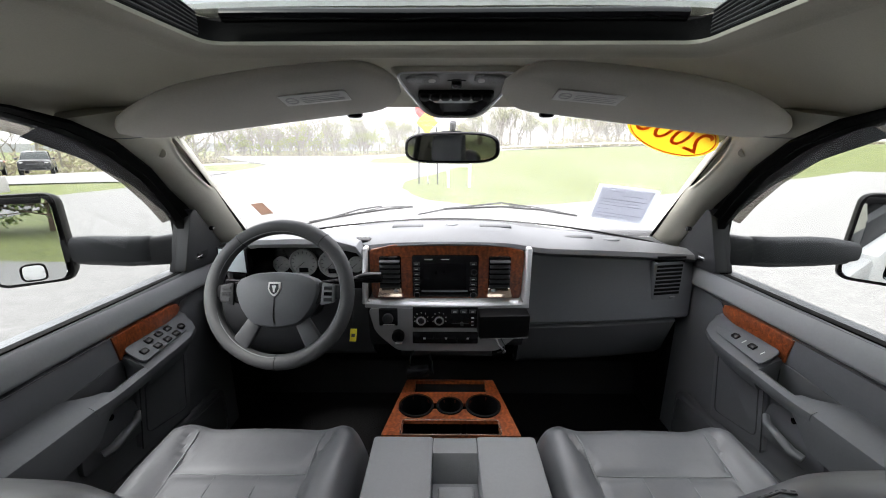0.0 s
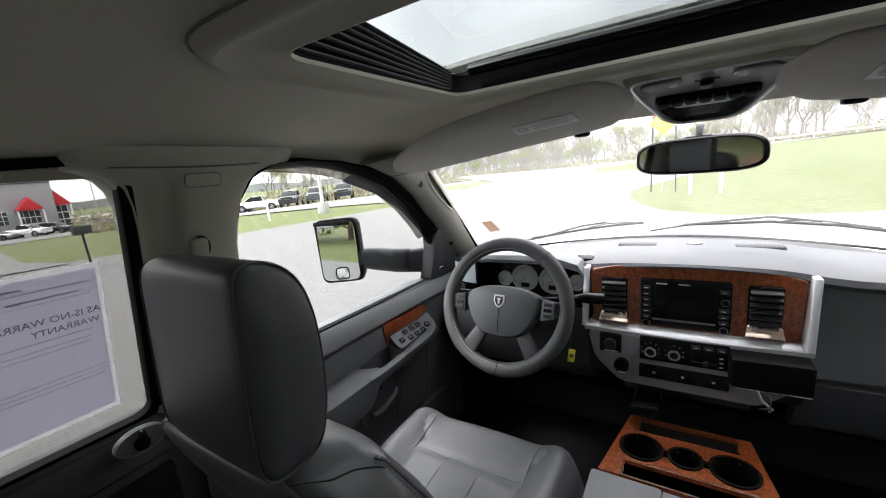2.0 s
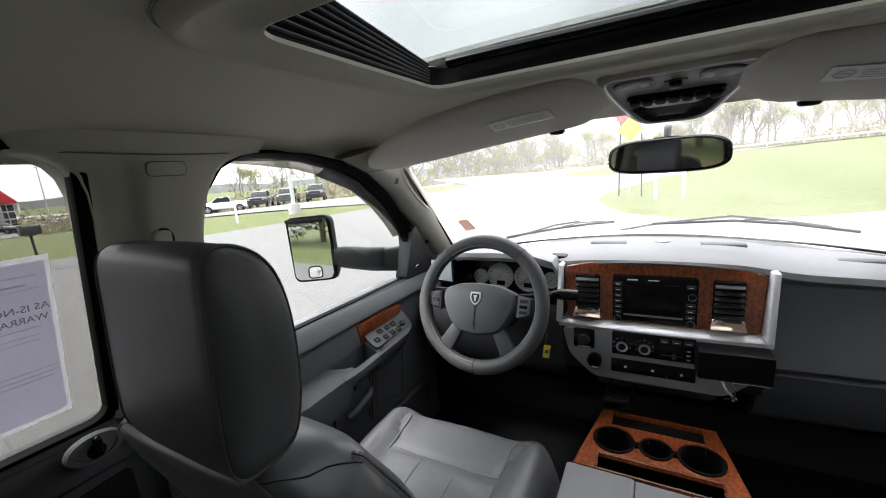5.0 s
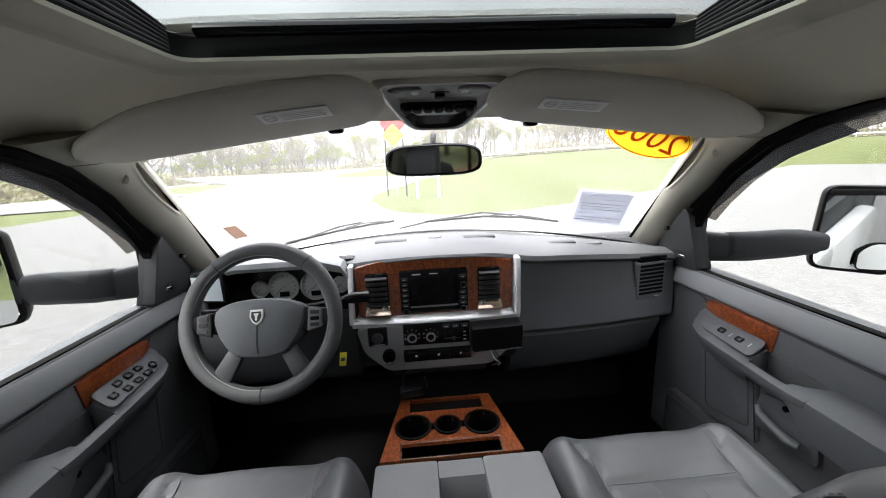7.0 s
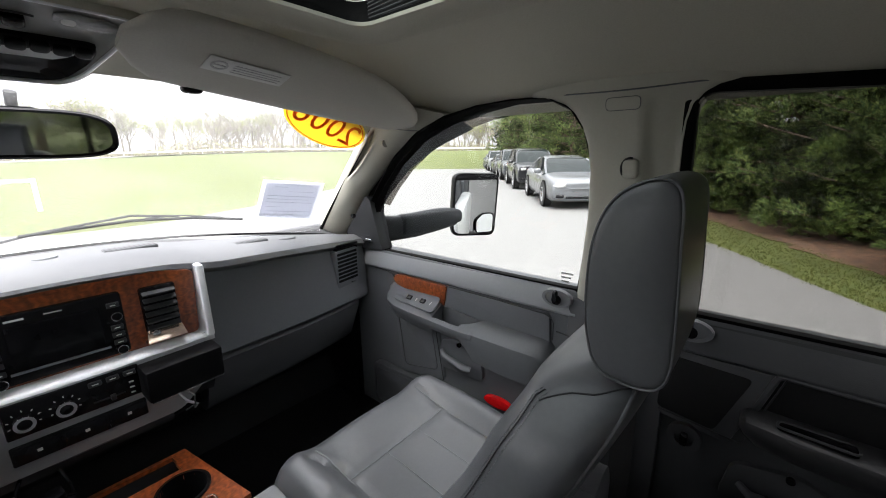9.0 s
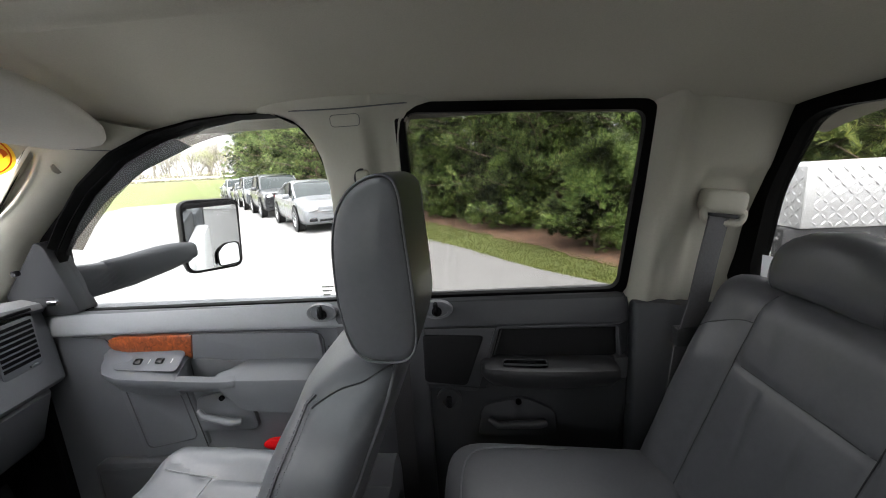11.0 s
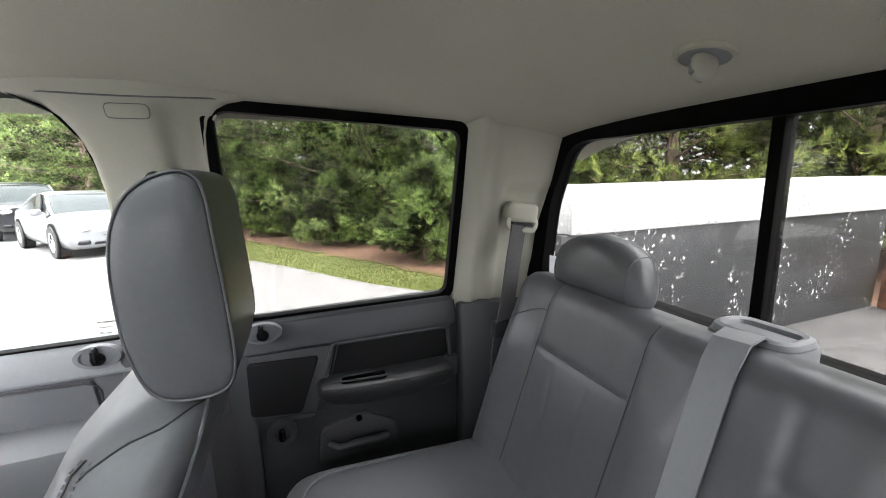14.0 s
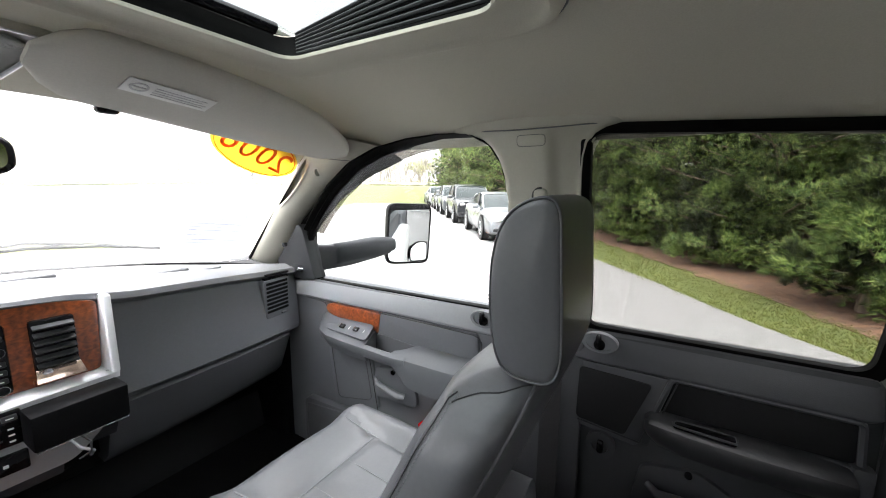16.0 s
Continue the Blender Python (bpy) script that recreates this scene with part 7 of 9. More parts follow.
# wipers
for pts in ([(-0.52, 1.372), (-0.335, 1.404), (-0.22, 1.420), (-0.134, 1.428)], [(-0.02, 1.417), (0.195, 1.429), (0.334, 1.420), (0.47, 1.399)]):
    w = thing("wiper", "black windscreen wiper parked on the glass", "wiper", "wipers")
    line = [Vector((x, shield_y(x, z) + 0.012, z)) for x, z in pts]
    part("arm", tube([line[0] + Vector((-0.10, 0.05, -0.03)), line[0] + Vector((0.03, 0.02, 0.0)), line[1] + Vector((0, 0.014, 0.012)), line[2] + Vector((-0.03, 0.012, 0.008))], 0.0032, 8), BLACK, w, "black wiper arm")
    part("blade", tube(line, 0.0030, 8, flat=1.3), RUBBER, w, "rubber wiper blade")
    part("bridge", tube([line[1].lerp(line[2], 0.2) + Vector((0, 0.006, 0.004)), line[1].lerp(line[2], 0.8) + Vector((0, 0.008, 0.008)), line[2].lerp(line[3], 0.6) + Vector((0, 0.006, 0.004))], 0.0022, 6), BLACK, w)


# ---- outside: ground and roads ---------------------------------------------
GRASS = mixed("grass", (0.030, 0.045, 0.005), (0.080, 0.091, 0.013), 5.0, 0.30, 0.72, rough=0.95, bump=0.7, detail=10)
# Gravel colour raised to carry the brighter look of the lot's right half.
LOT = mixed("brightened_gravel_lot", (0.104, 0.103, 0.100), (0.152, 0.150, 0.146), 40.0, 0.34, 0.66, rough=0.92, bump=0.5, detail=8)
ASPHALT = mixed("worn_pale_asphalt", (0.095, 0.095, 0.093), (0.155, 0.153, 0.15), 9.0, 0.35, 0.68, rough=0.9, bump=0.4, detail=9)
MULCH = mixed("pine_needle_mulch", (0.038, 0.020, 0.012), (0.150, 0.076, 0.040), 9.0, 0.34, 0.68, rough=1.0, bump=0.9, detail=9)
CONCRETE = material("concrete", (0.30, 0.295, 0.285), 0.85, var=0.15, scale=12, stain=0.18, stain_scale=0.8, bump=0.3, bump_scale=60)
GALV = material("galvanised_steel", (0.50, 0.51, 0.52), 0.45, metal=0.7, var=0.1, scale=20, stain=0.15, stain_scale=2)
POLE = material("grey_painted_pole", (0.45, 0.46, 0.47), 0.5, var=0.06, scale=30, stain=0.12, stain_scale=2)
WHITEWOOD = material("white_painted_timber", (0.74, 0.74, 0.72), 0.6, var=0.06, scale=25, stain=0.1, stain_scale=3)
SIGNYELLOW = material("yellow_sign_sheet", (0.86, 0.60, 0.03), 0.45, var=0.05, scale=15)
STOPRED = material("red_sign_sheet", (0.55, 0.035, 0.03), 0.45, var=0.05, scale=15)


def smooth(t):
    t = min(1.0, max(0.0, t))
    return t * t * (3 - 2 * t)


def land(x, y):
    """The ground's height: flat round the lot, a low bank under the highway ahead and to the right."""
    r = math.hypot(x, y)
    left = -0.9 * x + 0.15 * y
    if left > 18 and x < 0:
        return -2.5 * smooth((left - 18) / 60)
    if y < -5:
        return 0.0
    return 2.1 * smooth((x + 25) / 75) * smooth((r - 42) / 36)


radii = [0, 3, 6, 10, 15, 20, 26, 33, 40, 48, 56, 64, 72, 80, 90, 100, 115, 135, 160, 200, 300, 500, 900, 1600, 2600]
bm = bmesh.new()
rows = []
for r in radii:
    rows.append([bm.verts.new((r * math.sin(2 * math.pi * k / 96), r * math.cos(2 * math.pi * k / 96), land(r * math.sin(2 * math.pi * k / 96), r * math.cos(2 * math.pi * k / 96)))) for k in range(96)] if r else [bm.verts.new((0, 0, 0))])
for k in range(96):
    bm.faces.new((rows[0][0], rows[1][k], rows[1][(k + 1) % 96]))
for a, b in zip(rows[1:], rows[2:]):
    for k in range(96):
        bm.faces.new((a[k], b[k], b[(k + 1) % 96], a[(k + 1) % 96]))
tagged(part("ground", fixed(bm), GRASS), "spring grass reaching to the horizon", "grass", kind="structure")


def slab(outline, top, mat, name, label, category, thick=0.15):
    bm = prism([(x, y, top - thick) for x, y in outline], [(x, y, top) for x, y in outline])
    bmesh.ops.triangulate(bm, faces=[f for f in bm.faces if len(f.verts) > 4])
    return tagged(part(name, bm, mat, smooth=0), label, category, kind="structure")


def drape(outline, lift, mat, name, label, category, cell):
    """A sheet of small cells laid over the ground inside an outline."""
    xs_, ys_ = [q[0] for q in outline], [q[1] for q in outline]
    def inside(x, y):
        hit, j = False, len(outline) - 1
        for i in range(len(outline)):
            (x0, y0), (x1, y1) = outline[i], outline[j]
            if (y0 > y) != (y1 > y) and x < (x1 - x0) * (y - y0) / (y1 - y0) + x0:
                hit = not hit
            j = i
        return hit
    V, F, idx = [], [], {}
    for i in range(int((max(xs_) - min(xs_)) / cell) + 1):
        for j in range(int((max(ys_) - min(ys_)) / cell) + 1):
            if not inside(min(xs_) + (i + 0.5) * cell, min(ys_) + (j + 0.5) * cell):
                continue
            q = []
            for a, b in ((i, j), (i + 1, j), (i + 1, j + 1), (i, j + 1)):
                if (a, b) not in idx:
                    x, y = min(xs_) + a * cell, min(ys_) + b * cell
                    idx[a, b] = len(V)
                    V.append((x, y, land(x, y) + lift))
                q.append(idx[a, b])
            F.append(q)
    me = bpy.data.meshes.new(name)
    me.from_pydata(V, [], F)
    me.materials.append(mat)
    return tagged(new(name, me), label, category, kind="structure")


def wavy(points, step=0.9, amount=0.13, seed=1):
    """An outline with small uneven bends along its near edges."""
    rnd = random.Random(seed)
    out = []
    for i, p in enumerate(points):
        a, b = Vector(p), Vector(points[(i + 1) % len(points)])
        n = max(1, min(40, int((b - a).length / step))) if min(a.length, b.length) < 35 else 1
        for k in range(n):
            q = a.lerp(b, k / n)
            out.append((q.x + (rnd.uniform(-amount, amount) if k else 0), q.y + (rnd.uniform(-amount, amount) if k else 0)))
    return out


LOT_LINE = [(-19.5, -40), (-10, -40), (-8.0, -12.5), (-4.0, -8.6), (1.2, -4.35), (4.72, -1.56), (6.45, -0.20), (8.92, 1.50), (14.5, 5.7), (22, 11.6), (34, 21), (48, 31), (40, 33), (30, 29.2), (22, 23.4), (14, 18.0), (7, 13.6), (3.2, 11.6), (0.84, 11.4), (-0.6, 12.6),
            (-1.35, 14.4), (-1.9, 16.4), (-2.05, 18.6), (-1.8, 21.5), (-0.8, 25.5), (1.5, 38), (5, 60), (9, 88), (-48, 84), (-34, 62), (-22, 46), (-17.8, 39.4), (-16.3, 33), (-15.6, 28), (-14.4, 22), (-13.7, 16.3), (-14.2, 12), (-14.9, 8.3), (-15.4, 5), (-16.4, 2.1),
            (-17.2, 0.9), (-18.2, -0.2), (-19.2, -2.9)]


def clipped(points, edge, side):
    """The part of an outline that lies on one side of a line of constant x."""
    out = []
    for p, q in zip(points, points[1:] + points[:1]):
        a, b = (p[0] - edge) * side, (q[0] - edge) * side
        if a >= 0:
            out.append(p)
        if a * b < 0:
            k = a / (a - b)
            out.append((edge, p[1] + (q[1] - p[1]) * k))
    return out


# Split at the truck's side: each half's brightness is put into its paving colour.
DIMPAVE = mixed("dimmed_worn_paving", (0.073, 0.0726, 0.0705), (0.110, 0.109, 0.106), 40.0, 0.34, 0.66, rough=0.92, bump=0.5, detail=8)
slab(wavy(clipped(LOT_LINE, -2.4, -1), amount=0.05), 0.0165, DIMPAVE, "pavement", "worn asphalt lot half beside the truck, toned darker for its light", "lot")
slab(wavy(clipped(LOT_LINE, -2.7, 1), seed=2), 0.015, LOT, "gravel_lot", "worn gravel and concrete lot half, toned paler for its light", "lot")


def lane(near, far, lift, mat, name, label, category, across=6, along=10):
    """A strip of paving between two edges, laid over the ground."""
    def at(line, t):
        k = t * (len(line) - 1)
        i = min(int(k), len(line) - 2)
        return Vector(line[i]).lerp(Vector(line[i + 1]), k - i)
    def f(t, w):
        p = at(near, t).lerp(at(far, t), w)
        return (p.x, p.y, land(p.x, p.y) + lift)
    return tagged(part(name, grid(f, span(0, 1, along * (len(near) - 1)), span(0, 1, across)), mat), label, category, kind="structure")


lane([(-15.2, 3.6), (-18.0, 3.1), (-27.9, 4.0), (-40, 5.4), (-58, 9.5), (-71, 13.0)], [(-15.6, -0.6), (-18.6, -0.6), (-27.0, 1.0), (-40, 1.8), (-58, 3.0), (-71, 4.4)], 0.045, DIMPAVE, "driveway", "pale driveway across the grass", "driveway")
drape([(-66, -90), (-68, 10), (-80, 44), (-140, 44), (-140, -90)], 0.09, ASPHALT, "dealer_lot", "asphalt car park before the dealership", "car park", 2.0)
lane([(-13.9, 20.0), (-17.0, 19.0), (-22.4, 17.2), (-30, 14.0), (-42, 13.5), (-60, 20)], [(-15.0, 27.5), (-19.0, 29.5), (-25, 32), (-32, 34), (-44, 37), (-70, 38)], 0.06, ASPHALT, "side_road", "pale asphalt side road behind the verge", "road")
slab(wavy([(16.5, 4.4), (12.2, 2.0), (8.3, -0.40), (6.1, -1.62), (5.5, -2.0), (2.0, -5.0), (-3.5, -9.6), (-2, -14), (6, -9.5), (12, -5.5), (22, 0.5), (36, 12), (30, 13)], 0.35, 0.13, 4), 0.012, MULCH, "mulch_bed", "red-brown pine needle bed under the trees", "mulch")


def road_strip(points, half, lift, mat, name, label):
    rings = []
    for i, p in enumerate(points):
        a, b = Vector(points[max(i - 1, 0)]), Vector(points[min(i + 1, len(points) - 1)])
        d = (b - a).normalized()
        n = Vector((-d.y, d.x))
        row = []
        for k in range(5):
            q = Vector(p) + n * half * (k / 2 - 1)
            row.append((q.x, q.y, land(*p) + lift))
        rings.append(row)
    bm = skin(rings, closed=False, caps=False)
    return tagged(part(name, bm, mat), label, "road", kind="structure")


HIGHWAY = [(-260, 30), (-150, 66), (-90, 84), (-45, 94), (-10, 99), (20, 99), (45, 91), (68, 76), (92, 54), (120, 24), (170, -40)]
fine = [Vector(HIGHWAY[i]).lerp(Vector(HIGHWAY[i + 1]), k / 6) for i in range(len(HIGHWAY) - 1) for k in range(6)]
road_strip([tuple(p) for p in fine], 8.5, 0.12, CONCRETE, "road", "pale concrete highway beyond the grass")
rail = thing("guardrail", "galvanised highway guardrail on steel posts", "guardrail")
edge = []
for i, p in enumerate(fine):
    a, b = fine[max(i - 1, 0)], fine[min(i + 1, len(fine) - 1)]
    d = (b - a).normalized()
    q = Vector(p) + Vector((-d.y, d.x)) * 9.2
    edge.append((q.x, q.y, land(p.x, p.y) + 0.12))
edge = [e for e in edge if e[0] > -12]
part("rail", tube([(x, y, z + 0.75) for x, y, z in edge], 0.17, 6), GALV, rail)
for x, y, z in edge:
    part("post", box((x - 0.07, y - 0.07, z - 0.3), (x + 0.07, y + 0.07, z + 0.85), 0.01), GALV, rail)

# ---- signs, posts, lamps ----------------------------------------------------
sign = thing("construction_sign", "yellow diamond construction sign on a steel post", "road sign")
part("post", tube([(-1.32, 18.82, -0.1), (-1.27, 18.82, 3.1)], 0.03, 8), DARK, sign, "dark steel post")
part("post", tube([(-0.41, 18.32, -0.1), (-0.46, 18.6, 2.6)], 0.03, 8), DARK, sign, "dark steel post")
diamond = rounded([(0, -0.52), (0.52, 0), (0, 0.52), (-0.52, 0)], 0.04, 3)
part("plate", moved(prism([(x, 0, z) for x, z in diamond], [(x, 0.01, z) for x, z in diamond]), pose(-0.90, 18.76, 2.78)), SIGNYELLOW, sign, "yellow diamond plate")
for text, z, size in (("CONSTRUCTION", 2.84, 0.115), ("AHEAD", 2.66, 0.15)):
    part("words", writing(text, size, pose(-0.90, 18.745, z, 90, 0, 0)), INK, sign, "black words " + text, smooth=0)
stop = thing("stop_sign", "red octagonal sign above the yellow one", "road sign")
part("plate", moved(prism(*[[(0.60 * math.cos(radians(22.5 + 45 * k)), y, 0.60 * math.sin(radians(22.5 + 45 * k))) for k in range(8)] for y in (0, 0.01)]), pose(-0.90, 18.98, 3.46)), STOPRED, stop, "red octagon")
part("post", tube([(-0.90, 19.03, -0.1), (-0.90, 19.03, 4.0)], 0.03, 8), GALV, stop)
rack = thing("white_sign_frame", "low white timber sign frame in the grass", "sign frame")
for x in (0.08, 1.0):
    part("post", box((x - 0.055, 16.97, -0.1), (x + 0.055, 17.07, 0.98), 0.008), WHITEWOOD, rack, "white timber post")
part("crossbar", box((0.02, 16.985, 0.86), (1.06, 17.055, 0.95), 0.006), WHITEWOOD, rack)
marker = thing("white_marker_post", "short white marker post in the verge", "marker post")
part("post", tube([(-18.05, 12.0, -0.1), (-18.05, 12.0, 0.95)], 0.05, 10), WHITEWOOD, marker)
box_post = thing("mailbox", "dark mailbox on a thin post in the grass", "mailbox")
part("post", tube([(-13.55, 3.6, -0.1), (-13.62, 3.6, 0.92)], 0.03, 8), DARK, box_post)
part("body", skin([[(-13.6 + x, 3.6 + dx, 0.92 + z) for x, z in ((-0.10, 0), (0.10, 0), (0.10, 0.16), (0.06, 0.22), (-0.06, 0.22), (-0.10, 0.16))] for dx in (-0.19, 0.19)]), DARK, box_post, "dark metal box")


def street_lamp(x, y, h, arms=((-1, 0), (1, 0))):
    p = thing("street_lamp", "tall grey car park lamp on a concrete base", "street lamp", "car park lamps")
    part("base", skin([[(x + r * math.cos(2 * math.pi * k / 16), y + r * math.sin(2 * math.pi * k / 16), z) for k in range(16)] for r, z in ((0.32, land(x, y) - 0.2), (0.32, 0.55 + land(x, y)), (0.28, 0.60 + land(x, y)))]), CONCRETE, p, "round concrete base")
    part("pole", tube([(x, y, 0.58 + land(x, y)), (x, y, h)], [0.10, 0.07], 12), POLE, p)
    for ax, ay in arms:
        part("arm", tube([(x, y, h - 0.1), (x + ax * 0.6, y + ay * 0.6, h)], 0.04, 8), POLE, p)
        part("head", box((x + ax * 0.9 - 0.32, y + ay * 0.9 - 0.2, h - 0.04), (x + ax * 0.9 + 0.32, y + ay * 0.9 + 0.2, h + 0.12), 0.04), POLE, p, "flat lamp head")
    return p


street_lamp(-19.6, -2.2, 7.5)
street_lamp(-17.4, 15.0, 8.0)
for x, y, h in ((-96, 12.6, 8.0), (-100, 29.0, 8.4)):
    street_lamp(x, y, h)

# ---- trees ------------------------------------------------------------------
def leaf_material(name, a, b, c, clump=0.0):
    m = bpy.data.materials.new(name)
    m.use_nodes = True
    n, l = m.node_tree.nodes, m.node_tree.links
    p = n["Principled BSDF"]
    p.inputs["Roughness"].default_value, p.inputs["Specular IOR Level"].default_value = 0.65, 0.25
    g, r = n.new("ShaderNodeNewGeometry"), n.new("ShaderNodeValToRGB")
    e = r.color_ramp.elements
    e[0].position, e[0].color = 0.0, (*a, 1)
    e[1].position, e[1].color = 1.0, (*c, 1)
    mid = e.new(0.55); mid.color = (*b, 1)
    l.new(g.outputs["Random Per Island"], r.inputs[0])
    hue = r
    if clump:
        # noise paints whole sprays paler or darker, as lit tips and shaded depths
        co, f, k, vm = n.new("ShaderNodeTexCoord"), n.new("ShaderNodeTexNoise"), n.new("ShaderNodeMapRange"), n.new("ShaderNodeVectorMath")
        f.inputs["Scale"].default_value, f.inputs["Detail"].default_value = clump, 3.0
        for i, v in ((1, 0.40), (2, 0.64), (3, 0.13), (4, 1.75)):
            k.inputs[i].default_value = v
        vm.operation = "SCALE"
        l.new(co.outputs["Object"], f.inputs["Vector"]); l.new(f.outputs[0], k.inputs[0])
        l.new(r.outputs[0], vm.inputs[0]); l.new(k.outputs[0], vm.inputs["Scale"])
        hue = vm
    tr, mix, out = n.new("ShaderNodeBsdfTranslucent"), n.new("ShaderNodeMixShader"), n["Material Output"]
    l.new(hue.outputs[0], p.inputs["Base Color"]); l.new(hue.outputs[0], tr.inputs[0])
    mix.inputs[0].default_value = 0.35
    l.new(p.outputs[0], mix.inputs[1]); l.new(tr.outputs[0], mix.inputs[2]); l.new(mix.outputs[0], out.inputs[0])
    return m


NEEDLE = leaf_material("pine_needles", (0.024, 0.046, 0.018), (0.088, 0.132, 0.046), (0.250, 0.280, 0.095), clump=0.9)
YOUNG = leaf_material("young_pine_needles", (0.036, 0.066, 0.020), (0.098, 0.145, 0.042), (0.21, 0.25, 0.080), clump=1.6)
# Needles behind the cab, paled so their colour carries sunlight.
SUNNED = leaf_material("sunlit_spring_needles", (0.070, 0.110, 0.030), (0.165, 0.205, 0.058), (0.32, 0.33, 0.10), clump=1.6)
BARK = mixed("pine_bark", (0.055, 0.038, 0.028), (0.16, 0.115, 0.085), 18.0, 0.35, 0.65, rough=0.95, bump=0.9, axis_scale=(1, 1, 0.25))


def from_lists(verts, faces):
    me = bpy.data.meshes.new("tmp")
    me.from_pydata(verts, [], faces)
    bm = bmesh.new()
    bm.from_mesh(me)
    bpy.data.meshes.remove(me)
    return bm


def tufts(rnd, places, size, n_blades, width):
    """Bundles of thin blades, each bundle at a place and pointing its own way."""
    verts, faces = [], []
    for p, d in places:
        u = d.orthogonal().normalized()
        v = d.cross(u)
        base = len(verts)
        for k in range(n_blades):
            a = rnd.uniform(0, 2 * math.pi)
            open_ = rnd.uniform(0.15, 0.95)
            w = (d + (u * math.cos(a) + v * math.sin(a)) * open_).normalized()
            L = size * rnd.uniform(0.65, 1.2)
            side = w.cross(Vector((rnd.uniform(-1, 1), rnd.uniform(-1, 1), rnd.uniform(-1, 1)))).normalized() * width
            i = len(verts)
            verts += [p - side, p + side, p + w * L]
            faces.append((i, i + 1, i + 2))
    return from_lists(verts, faces)


def pine(seed, height, spread, low=0.25, dense=1.0, leaves=None):
    leaves = leaves or NEEDLE
    rnd = random.Random(seed)
    t = thing("pine_tree", "bushy dark green pine tree in the needle bed", "tree", "pine row")
    bend = [Vector((rnd.uniform(-0.12, 0.12), rnd.uniform(-0.12, 0.12), 0)) for _ in range(9)]
    line = [Vector((0, 0, height * k / 8)) + bend[k] * (k / 8) for k in range(9)]
    part("trunk", tube([line[0] - Vector((0, 0, 0.2))] + line[1:], [0.13 * (1 - 0.11 * k) + 0.01 for k in range(9)], 8), BARK, t, "rough brown trunk")
    places, limbs = [], []
    n = int(96 * dense)
    for k in range(n):
        f = low / height + (1 - low / height) * (k + rnd.random()) / n
        z = f * height
        a = k * 2.399 + rnd.uniform(-0.3, 0.3)
        reach = spread * (1 - f) ** 0.55 * rnd.uniform(0.70, 1.12) + 0.15
        lift = rnd.uniform(-0.12, 0.30) + 0.35 * f
        o = Vector((0, 0, z))
        d = Vector((math.cos(a), math.sin(a), lift)).normalized()
        pts = [o + d * reach * s + Vector((0, 0, 0.10 * reach * (s ** 2) - 0.06 * s)) for s in (0, 0.35, 0.7, 1.0)]
        limbs.append(tube(pts, [0.028, 0.02, 0.012, 0.005], 5))
        side = d.cross(Vector((0, 0, 1))).normalized()
        for j in range(int(5 + 5 * reach / spread)):
            # bushy sprays along the limb, with gaps between them
            s_ = rnd.uniform(0.30, 1.04)
            w = reach * 0.34 * (1.05 - s_ * 0.7) * rnd.uniform(-1, 1)
            c = o + d * reach * s_ + side * w + Vector((0, 0, 0.10 * reach * s_ * s_ + rnd.uniform(-0.06, 0.10)))
            for _ in range(9):
                e = Vector((rnd.gauss(0, 1), rnd.gauss(0, 1), rnd.gauss(0, 0.75)))
                places.append((c + e * 0.095, (e * 0.45 + d * 0.55 + Vector((0, 0, 0.55))).normalized()))
    part("limb", merged(*limbs), BARK, t, kind="stuff")
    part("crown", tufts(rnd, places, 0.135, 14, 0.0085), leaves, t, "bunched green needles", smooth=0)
    return t


pines = [pine(11, 7.2, 2.5, 0.35), pine(12, 6.4, 2.3, 0.30), pine(13, 8.0, 2.7, 0.40), pine(14, 3.2, 1.6, 0.06, leaves=YOUNG), pine(15, 1.7, 0.85, 0.05, 0.6, leaves=YOUNG), pine(16, 5.6, 2.1, 0.3, 0.75, leaves=SUNNED)]
spots = [(8.2, -3.5, 3), (10.2, -2.2, 3), (12.4, -0.6, 3), (14.6, 1.1, 3), (6.5, -4.4, 3), (17.0, 2.5, 3), (5.0, -6.0, 5), (3.3, -7.4, 5), (1.6, -9.0, 5), (0.0, -10.6, 5), (-1.8, -12.2, 5), (3.0, -10.4, 0), (7.3, -2.35, 4), (9.6, -1.05, 4), (5.6, -3.5, 4), (13.2, 1.3, 4), (10.6, -1.6, 1), (12.3, -0.5, 0), (14.6, 0.7, 2), (9.6, -4.6, 2), (16.6, 2.5, 1), (18.6, 4.2, 0), (20.8, 5.0, 2), (13.0, -3.2, 0), (23.2, 7.4, 1), (26.4, 9.2, 2), (29.0, 12.0, 0), (32, 13.6, 2), (35.5, 17.0, 1),
         (6.6, -5.2, 1), (4.6, -7.4, 0), (7.6, -7.6, 2), (2.4, -9.4, 2), (0.4, -11.8, 1), (4.0, -11.5, 0), (-2.2, -13.2, 0), (-4.8, -15.6, 2), (-7.2, -16.2, 0), (-9.8, -17.4, 1), (-12.6, -18.5, 2), (-1.0, -16.2, 1), (11.4, -6.6, 1), (17.5, -0.4, 2), (22.5, 3.2, 0), (38.5, 18.8, 2), (6.0, -10.5, 2), (15.5, -3.6, 2), (25.5, 5.6, 1),
         (25.2, 10.2, 0), (28.4, 12.9, 2), (31.8, 15.4, 1), (34.6, 18.4, 2), (37.6, 20.6, 0), (41.0, 23.0, 2), (44.5, 25.8, 1), (48.5, 28.6, 2), (43.0, 20.5, 0), (36.0, 14.6, 2)]
rnd = random.Random(5)
used = set()
